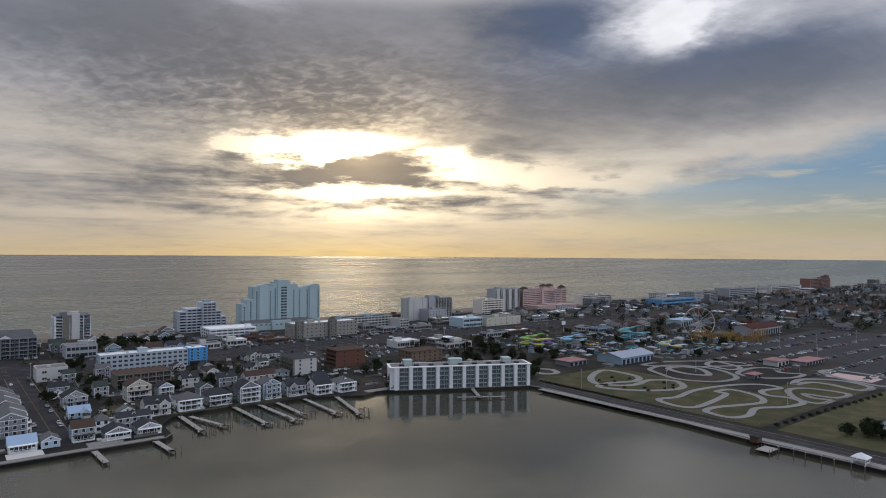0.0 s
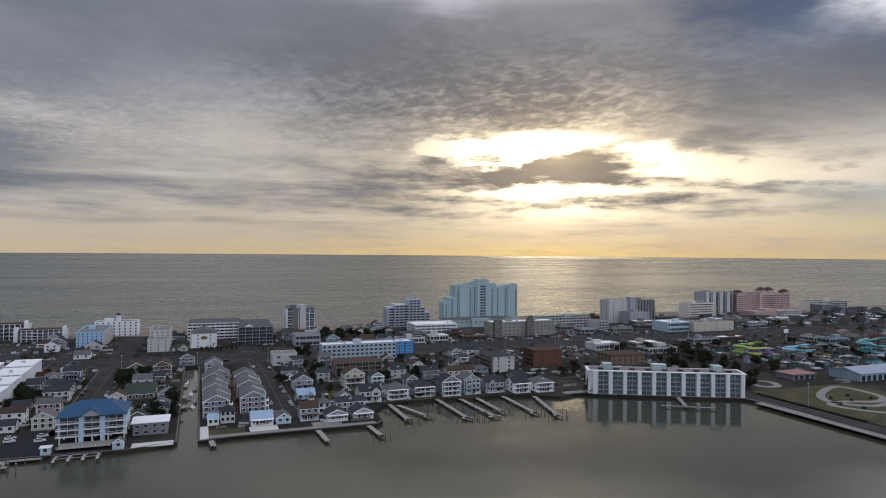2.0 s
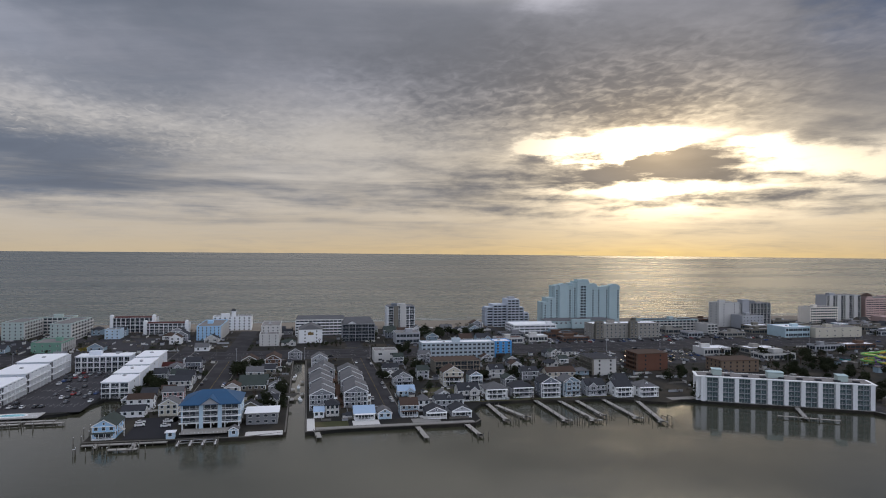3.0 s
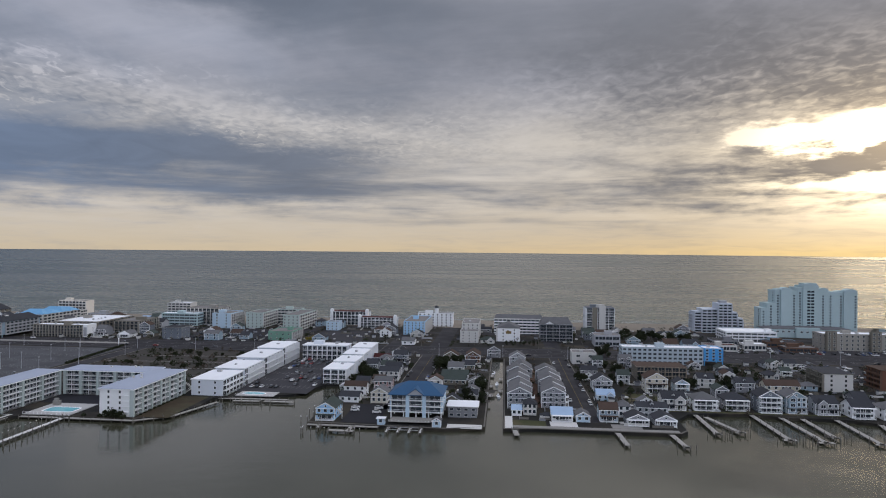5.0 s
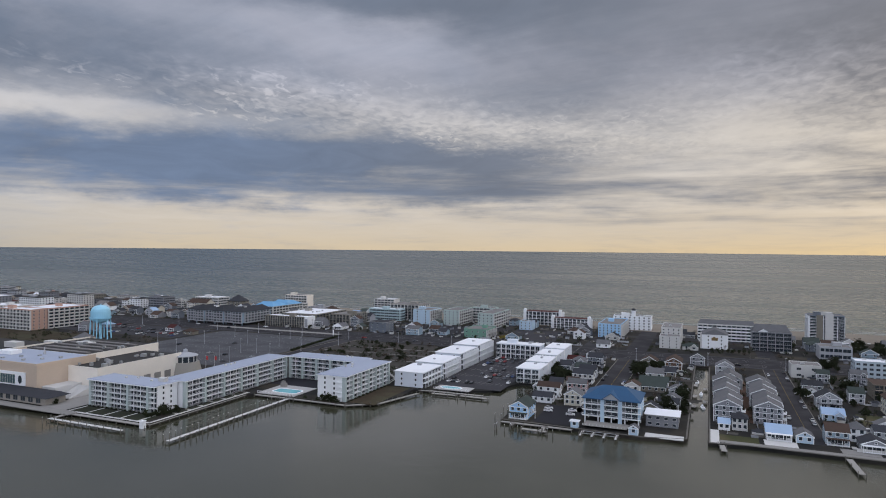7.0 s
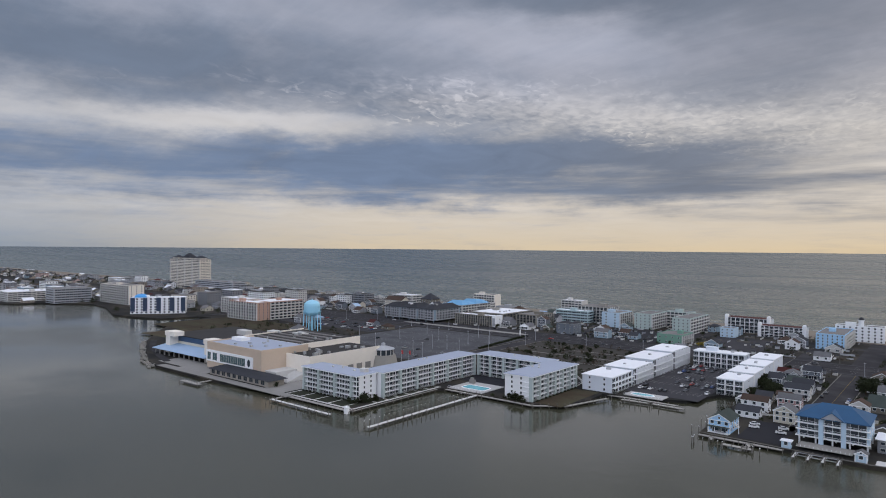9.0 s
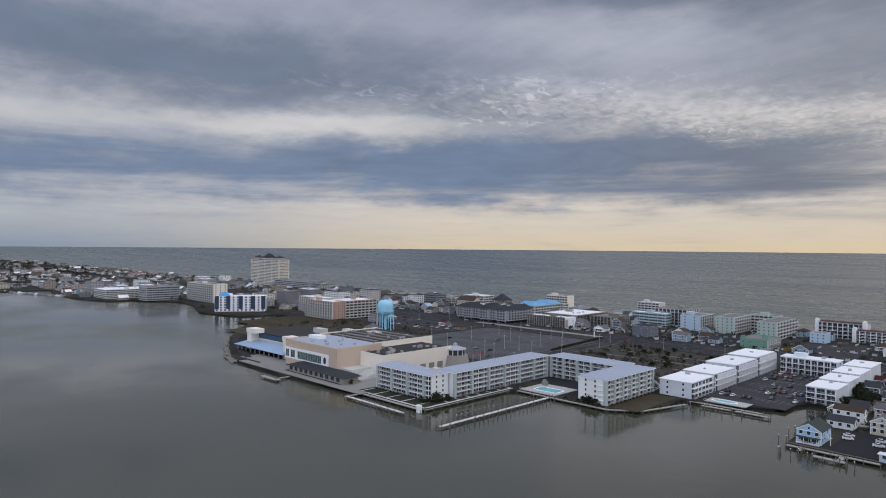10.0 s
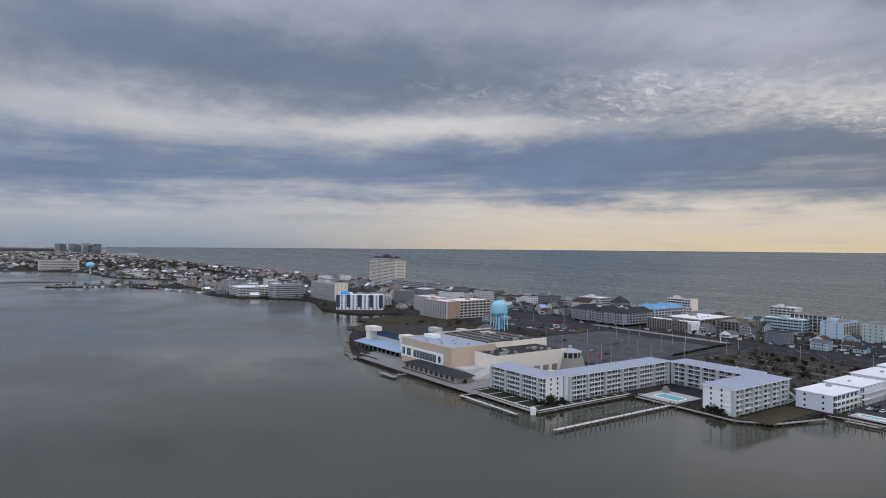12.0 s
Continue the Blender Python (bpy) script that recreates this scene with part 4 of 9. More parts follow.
flats("white five-storey flats with balconies and a lavender grey roof", -297, -252, 240, 253, 13.2, "front", 10, 3, ("right",))
flats("long white five-storey flats with balconies facing the marina", -262, -249.5, 254, 340, 13.4, "right", 18, 3, ("front",))
flats("white five-storey flats with balconies behind a pool", -247, -196, 343, 356, 13.2, "front", 10, 2, ("right",))
B4 = flats("white five-storey flats with a plain end wall and balconies", -197.5, -182, 299, 351, 13.2, "right", 12, 2, ("front",))
for k in range(1, 5):
    part("balcony", balcony_mesh(3.4, 2.64, 1.3, WHITE, False), None, B4, "", pose(15.5 - 1.8, 0, k * 2.64))
solid("roof_hut", Shape().box(0, 4, 0, 3, 0, 2.2).box(-0.2, 4.2, -0.2, 3.2, 2.2, 2.4), [OFFWHITE], spot(-258, 246, 15.2), "small white plant hut on the flats' roof", "plant hut")

# ---- white motel round a car park ----
for u0, u1, h in ((348, 376, 8.8), (378.5, 407, 9.7), (410.5, 443, 11.0), (446, 478, 12.0)):
    block("motel_block", "white three-storey motel wing with open galleries", "motel", -175, -156.5, u0, u1, h, 3, MOTEL, WHITEROOF, trim=WHITE, overhang=0.5,
          right=("balc", 6, 1.9, False), front=("win", 2, 1.1, 1.3), units=1, group="motel wings")
block("motel_block", "white three-storey motel wing across the car park", "motel", -150, -116, 472, 485, 10.6, 3, MOTEL, WHITEROOF, trim=WHITE, overhang=0.5,
      front=("balc", 9, 1.8, False), right=("win", 1, 1.1, 1.3), units=2, group="motel wings")
for u0, u1, h in ((389, 411, 8.8), (413, 436, 9.5), (438, 462, 10.3), (464, 490, 11.0)):
    block("motel_block", "white three-storey motel wing with a plain pale side", "motel", -110.5, -96, u0, u1, h, 3, MOTEL, WHITEROOF, trim=WHITE, overhang=0.4,
          front=("balc", 3, 1.8, False), right=("win", 1, 0.8, 1.0), units=1, group="motel wings")

def zigzag_stair(v, u, floors, fh, label):
    """An open white stair against an end wall: sloped flights, landings, rails."""
    ob = thing("outdoor_stair", spot(v, u, 1.5), label, "stair")
    for k in range(floors):
        a, b = (0.0, 5.0) if k % 2 == 0 else (5.0, 0.0)
        s = Shape()
        for i in range(10):
            f = i / 10
            x = a + (b - a) * f
            s.box(min(x, x + (b - a) / 10), max(x, x + (b - a) / 10), -1.3, -0.1, k * fh + fh * f, k * fh + fh * f + 0.25)
        part("flight", s, [OFFWHITE], ob)
        part("landing", Shape().box(b - 0.7, b + 0.7, -2.4, 0, (k + 1) * fh - 0.1, (k + 1) * fh + 0.1), [OFFWHITE], ob)
        part("rail", Shape().tube([(a, -1.3, k * fh + 1.0), (b, -1.3, (k + 1) * fh + 1.0)], 0.07, 5), [WHITE], ob)
    for x in (-0.6, 5.6):
        part("post", Shape().box(x - 0.12, x + 0.12, -2.4, -2.16, 0, floors * fh + 1.0), [WHITE], ob)


zigzag_stair(-181, 352, 2, 3.3, "white zigzag stair at the motel's end")
zigzag_stair(-84, 312, 2, 2.8, "white outdoor stair beside the blue house")

# ---- bay hotel, turned to the water ----
HB = spot(218.8, 328.6, 1.5, -26.6)


def bay_hotel():
    ob = thing("bay_hotel", HB, "white five-storey bayfront hotel with teal glazed balconies", "hotel")
    w, d, h = 90.0, 14.0, 13.6
    part("wall", Shape().box(0, w, 0, d, 0, h), [WHITE], ob)
    part("roof", Shape().box(-0.6, w + 0.6, -1.6, d + 0.6, h, h + 0.4).box(1, w - 1, 1, d - 1, h + 0.4, h + 0.5, 1), [WHITE, GREYROOF], ob)
    n, fh = 10, h / 5
    bw = (w - 6) / n
    bal, dm = balcony_mesh(bw * 0.72, fh, 1.3, LIGHTGREY, False), door_mesh(bw * 0.32, fh * 0.80, PANEL, TEALGLASS)
    for i in range(n):
        x = 4.5 + bw * (i + 0.5)
        for k in range(5):
            b = part("balcony", bal, None, ob, "", pose(x, 0, k * fh))
            for dx in (-0.175, 0.175):
                part("sliding_door", dm, None, b, "", pose(bw * dx, -0.02, 0.05))
            part("screen", Shape().box(-0.06, 0.06, -1.25, 0, 0, fh - 0.25), [TEAL], b)
        part("pier_wall", Shape().box(x + bw * 0.37, x + bw * 0.63, -1.5, 0, 0, h), [WHITE], ob)
    part("pier_wall", Shape().box(2.5, 4.9, -1.5, 0, 0, h), [WHITE], ob)
    for x, a in ((9, 5), (38, 8), (73, 5)):
        part("stair_tower", Shape().box(x, x + a, 3, 9, h + 0.4, h + 3.6).box(x - 0.3, x + a + 0.3, 2.7, 9.3, h + 3.6, h + 3.9, 1), [SEAGREEN, TEAL], ob, "teal painted roof tower")
    for i in range(9):
        x = 6 + i * 9.3
        part("roof_unit", Shape().box(x, x + 3, 2, 4.2, h + 0.5, h + 1.3), [SHINGLE], ob)


bay_hotel()

# ---- oceanfront towers ----


def teal_tower():
    ob = thing("hotel_tower", spot(257, 690, 1.5), "pale teal fourteen-storey hotel tower with rounded parapets", "hotel")
    # along the front, out of its plane, height
    cols = [(7.5, 14, 0, 26), (13, 21.5, -0.6, 31), (21.5, 26.5, 0, 44.5), (26.5, 37, -1.6, 45.5), (37, 43, 0, 44.5), (43, 48, -0.6, 47.5), (48, 63, -1.8, 49.5), (63, 73, -0.6, 45.5), (73, 88, 0, 43.2),
            (88, 101, -1.2, 44.2)]
    for x0, x1, y, h in cols:
        wing = part("wing", Shape().box(x0, x1, y, 19, 0, h), [TEAL], ob)
        part("parapet", Shape().box(x0 - 0.25, x1 + 0.25, y - 0.3, 19.2, h, h + 0.7), [TEAL], wing)
        if h > 43.5 and x1 - x0 > 9 or x0 == 21.5:
            n, xm, r = 10, (x0 + x1) / 2, (x1 - x0) * 0.46
            arch = [(xm + r * math.cos(math.pi * i / n), h + 0.7 + r * 0.42 * math.sin(math.pi * i / n)) for i in range(n + 1)]
            q = len(arch)
            part("arch", Shape().add([(x, y - 0.2, z) for x, z in arch] + [(x, y + 8, z) for x, z in arch],
                                     [tuple(range(q)), tuple(reversed(range(q, 2 * q)))] + [(i, q + i, q + (i + 1) % q, (i + 1) % q) for i in range(q)]), [TEAL], wing)
    me = window_mesh(1.7, 1.6, TEAL)
    for x, y, z1 in ((10, 0, 25), (17, -0.6, 30), (24, 0, 43), (40, 0, 43), (45.5, -0.6, 44), (68, -0.6, 43), (75.5, 0, 42), (85.5, 0, 42), (99, -1.2, 42)):
        for k in range(14):
            z = 8 + k * 2.8
            if z < z1 - 2:
                part("window", me, None, ob, "", pose(x, y - 0.03, z))
    for k in range(13):
        part("window", me, None, ob, "", pose(21.5, 6, 8 + k * 2.8, 0, 0, -90) if k > 8 else pose(7.5, 6, 6 + k * 2.2, 0, 0, -90))
    for k in range(12):
        part("ribbon_window", band_mesh(7.0, 1.9, TEAL, GLASS), None, ob, "", pose(55.5, -1.83, 8 + k * 3.2))
    part("roof_house", Shape().box(49.5, 61.5, 0, 12, 50.2, 52.2).box(49, 62, -0.5, 12.5, 52.2, 52.7), [TEAL], ob)
    low = part("podium", Shape().box(2, 84, -26, -2.2, 0, 8.2).box(30, 52, -29, -26, 0, 10), [TEAL], ob, "low teal entrance wing")
    part("podium_roof", Shape().hip(2, 84, -26, -2.4, 8.4, 2.0, 0, 0.4), [SHINGLE3], low)
    for i in range(14):
        part("window", window_mesh(2.2, 1.6, WHITE), None, low, "", pose(8 + i * 5.4, -26.03 if not 30 < 8 + i * 5.4 < 52 else -29.03, 5.0))


teal_tower()
block("hotel_tower", "grey ten-storey hotel end with a plain wall", "hotel", 463, 490, 653, 672, 27, 9, OFFWHITE, GREYROOF, front=("win", 2, 1.0, 1.2), left=("win", 2, 1.2, 1.4), units=1)
block("hotel_tower", "grey ten-storey hotel with dark balcony rows", "hotel", 490.3, 530, 653, 672, 26.4, 9, GREY, GREYROOF, trim=OFFWHITE, front=("balc", 9, 1.4, False), units=2)
solid("stair_tower", Shape().box(0, 9, 0, 9, 0, 30.5).box(-0.2, 9.2, -0.2, 9.2, 30.5, 31.0), [LIGHTGREY], spot(492, 650.5, 1.5), "grey stair tower proud of the hotel roof", "tower")
block("hotel_wing", "pale grey hotel wing with small windows", "hotel", 478, 505, 632, 652, 14, 4, LIGHTGREY, GREYROOF, front=("win", 6, 1.2, 1.3), units=2)
block("hotel_tower", "white eleven-storey hotel slab with vertical balcony stacks", "hotel", 642, 692, 690, 708, 32, 11, LIGHTGREY, GREYROOF, trim=OFFWHITE, front=("balc", 8, 1.2, False), units=3)
for x in (3, 14.5, 27, 39.5):
    solid("wall_panel", Shape().box(0, 5.5, 0, 1.6, 0, 32.5), [OFFWHITE], spot(642 + x, 688.3, 1.5), "pale vertical wall bay of the slab hotel", "wall bay")


def pink_hotel():
    ob = thing("hotel_tower", spot(699.5, 690, 1.5), "pink hotel with dark peaked roof turrets", "hotel")
    w, h = 100.0, 28.5
    part("wall", Shape().box(0, w, 0, 22, 0, h).box(40, 56, -3, 22, 0, h + 2), [PINK], ob)
    for x in (0, 43, 57, 86):
        z = h + (4 if 30 < x < 70 else 1.0)
        part("turret", Shape().box(x, x + 13, -1.2, 12, 0, z - 1, 0).box(x + 2.5, x + 10.5, -1.0, 9, z - 1, z + 1.6, 0).hip(x + 2.2, x + 10.8, -1.2, 9.2, z + 1.8, 3.4, 1, 0.3, inset=2.6), [PINK, SHINGLE2], ob)
    part("roof", Shape().box(13, 43, 0.3, 21.7, h, h + 0.5), [GREYROOF], ob)
    part("roof", Shape().box(70, 86, 0.3, 21.7, h, h + 0.5), [GREYROOF], ob)
    me = window_mesh(2.0, 1.5, PINK)
    for k in range(9):
        for x0, x1, y in ((1, 12, -1.25), (14, 39, -0.04), (44, 69, -3.05), (71, 85, -0.04), (87, 98, -1.25)):
            part("ribbon_window", band_mesh(x1 - x0, 1.1, PINK, GLASS), None, ob, "", pose((x0 + x1) / 2, y, 3 + k * 2.8))
    part("podium", Shape().box(8, 96, -24, -1, 0, 6.5).box(30, 50, -22, -2, 6.5, 9), [PINK], ob)


pink_hotel()
block("condo_tower", "white and dark grey ten-storey condominium with balconies", "apartment building", 86, 114, 676, 696, 24.5, 9, DARKGREY, GREYROOF, trim=WHITE,
      front=("balc", 5, 1.4, False), left=("balc", 3, 1.3, False), units=2)
solid("wall_panel", Shape().box(0, 5.0, 0, 1.8, 0, 25.2), [OLIVE], spot(91.5, 674.1, 1.5), "dark vertical wall bay of the condominium", "wall bay")
solid("wall_panel", Shape().box(0, 6.5, 0, 1.9, 0, 26.6), [OFFWHITE], spot(98.5, 673.9, 1.5), "white vertical wall bay of the condominium", "wall bay")
solid("roof_hut", Shape().box(0, 9, 0, 6, 0, 2.4).box(-0.3, 9.3, -0.3, 6.3, 2.4, 2.7), [OFFWHITE], spot(96, 682, 26.2), "white plant house on the condominium roof", "plant hut")


PALE = mat("pale_blue_grey_render", (0.50, 0.54, 0.60), 0.75, vary=0.07)


def terraced_hotel():
    """White hotel that steps down on both sides, every storey with a deep balcony slab."""
    ob = thing("terraced_hotel", spot(196, 690, 1.5), "stepped white oceanfront hotel with terraces", "hotel")
    fh = 3.0
    for x0, x1, y0, n in ((2, 9, 0, 7), (9, 19, -1.5, 8), (19, 25, 0, 8), (25, 38.5, -3, 10), (38.5, 44, -2, 7), (44, 49, -4, 5)):
        wing = part("wing", Shape().box(x0, x1, y0, 17, 0, n * fh), [PALE], ob)
        part("parapet", Shape().box(x0 - 0.1, x1 + 0.1, y0 - 0.1, 17.1, n * fh, n * fh + 0.9), [PALE], wing)
        for k in range(n):
            part("gallery", gallery_mesh(x1 - x0 - 0.3, fh, 2.0 + 0.25 * (n - k) * (x0 > 38), max(1, int((x1 - x0) / 4.5)), PALE, GLASS, True), None, wing, "", pose((x0 + x1) / 2, y0, k * fh))
    for k in range(7):
        part("gallery", gallery_mesh(14, fh, 1.6, 3, PALE, GLASS, True), None, ob, "", pose(2, 8, k * fh, 0, 0, -90))
    part("roof_house", Shape().box(28, 35, 2, 9, 30.8, 33).box(27.5, 35.5, 1.5, 9.5, 33, 33.4), [LIGHTGREY], ob)


terraced_hotel()


def parking_garage():
    """Open parking decks: white parapet bands over dark gaps, posts, a ramp."""
    ob = thing("parking_garage", spot(208, 624, 1.5), "white concrete parking garage with open decks", "garage")
    w, d, fh = 46.0, 30.0, 2.9
    # solid dark block stands in for the shade between the open decks
    part("core", Shape().box(1.2, w - 1.2, 1.2, d - 1.2, 0, 3 * fh - 0.4), [RECESS_SHADE], ob, "dark block painted as shade between the parking decks")
    for k in range(3):
        z = (k + 1) * fh
        s = Shape().box(0, w, 0, 0.3, z - 0.6, z + 0.75).box(0, w, d - 0.3, d, z - 0.6, z + 0.75).box(0, 0.3, 0.3, d - 0.3, z - 0.6, z + 0.75).box(w - 0.3, w, 0.3, d - 0.3, z - 0.6, z + 0.75)
        s.box(0.3, w - 0.3, 0.3, d - 0.3, z - 0.3, z)
        part("deck", s, [WHITE], ob)
    for i in range(9):
        part("post", Shape().box(i * 5.6, i * 5.6 + 0.6, -0.05, 0.5, 0, 3 * fh), [WHITE], ob)
    for i in range(5):
        part("post", Shape().box(-0.05, 0.5, 2 + i * 6.2, 2.6 + i * 6.2, 0, 3 * fh), [WHITE], ob)
    part("stair_tower", Shape().box(w - 8, w - 3, 6, 11, 3 * fh, 3 * fh + 3), [WHITE], ob)


parking_garage()

# ---- occupied plots, for the streets of ordinary houses further on ----
TAKEN = [(-2200, 2200, 502, 549), (-64, -46, 300, 690), (35, 50, 300, 690), (-9, 2, 300, 500), (218, 305, 280, 345)]


def take(v0, v1, u0, u1):
    TAKEN.append((v0, v1, u0, u1))


def is_free(v0, v1, u0, u1, gap=1.5):
    return all(v1 + gap < a or v0 - gap > b or u1 + gap < c or u0 - gap > d for a, b, c, d in TAKEN)


def is_land(v, u):
    n, inside = len(SHORE), False
    pts = SHORE + [(690, 12000), (690, -12000)]
    for (ua, va), (ub, vb) in zip(pts, pts[1:] + pts[:1]):
        if (ua > u) != (ub > u) and v < (vb - va) * (u - ua) / (ub - ua) + va:
            inside = not inside
    return inside


def put_block(*a, **k):
    take(a[3], a[4], a[5], a[6])
    return block(*a, **k)


def put_house(label, v, u, w, d, *a, **k):
    take(v, v + w, u, u + d)
    if k.get("group") != "grey townhouses":
        v, w, d = v + w * 0.06, w * 0.88, d * 0.88
    return house(label, v, u, w, d, *a, **k)


for r in ((-297, -252, 238, 253), (-262, -247, 254, 340), (-247, -196, 341, 356), (-198, -180, 299, 351), (-240, -205, 296, 335), (-175, -96, 340, 492), (86, 114, 676, 696), (196, 256, 622, 712), (257, 358, 660, 712), (463, 530, 630, 672), (642, 692, 690, 708), (699, 800, 660, 712), (290, 320, 90, 300)):
    take(*r)


# ---- blue-roofed house on stilts over its dock ----
def stilt_house():
    w, d, z0, h = 26.0, 21.0, 4.0, 12.4
    take(-58, -29, 314, 337)
    ob = thing("stilt_house", spot(-55.2, 312.5, 1.5), "pale blue bayfront flats on stilts with a bright blue roof", "apartment building")
    part("wall", Shape().box(0, w, 0, d, z0, h), [PALEBLUE], ob)
    # pale blue front covered with a dark panel that paints in the balcony shade
    part("recess_wall", Shape().box(0.8, w - 0.8, -0.05, 0.02, z0 + 0.02, h - 0.02), [RECESS_SHADE], ob, "dark panel painted as shade under the balconies")
    s = Shape()
    for x in np.linspace(0.6, w - 0.6, 5):
        for y in (0.6, d / 2, d - 0.6):
            s.box(x - 0.3, x + 0.3, y - 0.3, y + 0.3, 0, z0)
    part("stilts", s, [WHITE], ob)
    part("roof", Shape().hip(0, w, -1.2, d, h, 4.6, 0, 0.7, 0.3, 8.6), [BLUEROOF], ob, "bright blue standing-seam hipped roof")
    part("front_gable", Shape().gable(8.8, 17.2, -2.0, 8, h, 3.0, "y", 0, 1, 0.6), [BLUEROOF, LIGHTGREY], ob)
    fh = (h - z0) / 3
    for k in range(3):
        for x0, x1 in ((-0.6, 8.0), (9.8, 16.2), (18.0, 26.6)):
            b = part("balcony", balcony_mesh(x1 - x0, fh, 1.7, WHITE, False), None, ob, "", pose((x0 + x1) / 2, 0, z0 + k * fh))
            part("sliding_door", door_mesh(5.6, fh * 0.76, WHITE), None, b, "", pose(0, -0.08, 0.02))
        for i in range(3):
            part("window", window_mesh(1.3, 1.3, WHITE), None, ob, "", face_pose("right", w, d) @ pose(4 + i * 7, -0.03, z0 + k * fh + 0.9))
    for x in (8.9, 17.1):
        part("pier_wall", Shape().box(x - 0.9, x + 0.9, -1.0, 0, 0, h), [PALEBLUE], ob)


stilt_house()


def boat_dock(v0, v1, u0, u1):
    """Raised deck with boat slips in front."""
    ob = thing("boat_dock", spot(v0, u0, 0.0), "grey timber boat dock with lifts below the stilt house", "dock")
    w, d = v1 - v0, u1 - u0
    part("deck", Shape().box(0, w, d - 9, d, 2.6, 2.8).box(0, w, d - 9, d - 8.9, 3.6, 3.7), [DECK], ob)
    s = Shape()
    for x in np.arange(0, w + 0.1, 1.6):
        s.box(x - 0.05, x + 0.05, d - 9, d - 8.88, 2.8, 3.6)
    part("rail", s, [WHITE], ob)
    for x in np.arange(1, w - 4, 5.2):
        part("boat_lift", Shape().box(x + 0.5, x + 4.7, 2.0, 2.25, 1.6, 1.85).box(x + 0.5, x + 4.7, 6.0, 6.25, 1.6, 1.85), [STEEL], ob, "galvanised steel lift beams")
    for x in np.arange(1, w, 5.2):
        part("finger", Shape().box(x - 0.5, x + 0.5, 0, d - 9, 1.1, 1.3), [OFFWHITE], ob)
        for y in (0.4, 3.5, 7):
            part("post", Shape().cyl(x - 0.6, y, -2, 2.6, 0.16, n=6), [TIMBER], ob)
            part("post", Shape().cyl(x + 0.6, y, -2, 2.6, 0.16, n=6), [TIMBER], ob)


boat_dock(-54, -34, 291, 312)
put_house("small pale blue boat house with a grey roof", -33, 300, 4.5, 5, 1, PALEBLUE, SHINGLE3, wins=(1, 1), z=1.5)
put_house("small pale blue hut beside the dock", -59.5, 301, 4, 3.6, 1, PALEBLUE, WHITEROOF, wins=(1, 1), hip=True, rise=0.4)
put_block("beach_house", "low white two-storey house with a flat white roof", "house", -27, -12.5, 319, 331, 5.4, 2, GREY, WHITEROOF, front=("win", 4, 1.6, 1.1), right=("win", 3, 1.2, 1.1), overhang=0.8, units=0)
put_house("sky blue house with a long grey gable roof and white stair", -91, 306, 10.5, 17, 2, SKYBLUE, SHINGLE4, wins=(3, 4), porch=1)
put_house("white house with a brown roof and red shutters", -90, 357, 14, 9, 2, WHITE, SHINGLE2, along="x", wins=(3, 2))
put_house("low white annexe with a dark roof", -89, 343, 12, 9, 1, WHITE, SHINGLE, along="x", wins=(3, 2))
put_house("cream two-storey house with a grey roof", -71.5, 343, 10, 11, 2, CREAM, SHINGLE3, wins=(3, 3))
put_house("dusty pink two-storey house", -76, 373, 12, 9, 2, mat("dusty_pink_siding", (0.36, 0.22, 0.22), 0.8), SHINGLE3, along="x", wins=(4, 2))
put_house("white two-storey house with a dark roof and upper porch", -79, 403, 14, 10, 2, OFFWHITE, SHINGLE, along="x", wins=(4, 2), porch=1)
put_house("grey house with a dark shingled roof", -78, 420, 12, 10, 2, GREY, SHINGLE, along="x", wins=(3, 2))
put_house("small pale house with a white gable", -95.5, 370, 7, 8, 1, LIGHTGREY, WHITEROOF, wins=(2, 2))
put_house("low house with a reddish roof", -96, 470, 13, 9, 1, OFFWHITE, REDROOF, along="x", wins=(3, 2))
put_house("small white gabled cottage", -84, 482, 7, 8, 2, WHITE, SHINGLE3, wins=(2, 2))
put_house("long low house with a green-grey roof", -41.5, 396, 20, 9, 1, OLIVE, SHINGLE4, along="x", wins=(5, 2))
put_house("grey house with a green-grey roof", -40, 412, 19, 10, 1, LIGHTGREY, SHINGLE4, along="x", wins=(4, 2))
put_house("small grey cottage beside the canal", -21, 392, 8.5, 9, 1, LIGHTGREY, SHINGLE3, wins=(2, 2))
put_house("weathered grey cottage beside the canal", -22, 366, 9, 10, 1, GREY, SHINGLE3, wins=(2, 2))
put_house("low grey cottage with a brown roof", -43, 350, 10, 9, 1, OFFWHITE, SHINGLE2, along="x", wins=(2, 2))
put_house("dark brown two-storey house", -44, 470, 12, 14, 2, OLIVE, SHINGLE2, wins=(2, 3))
put_house("brown two-storey house with a tan stair tower", -28, 472, 12, 22, 2, BROWN, SHINGLE2, wins=(2, 3))
put_house("grey house at the head of the canal", -12.5, 501, 11, 6.5, 2, GREY, SHINGLE, wins=(2, 2), z=1.5)

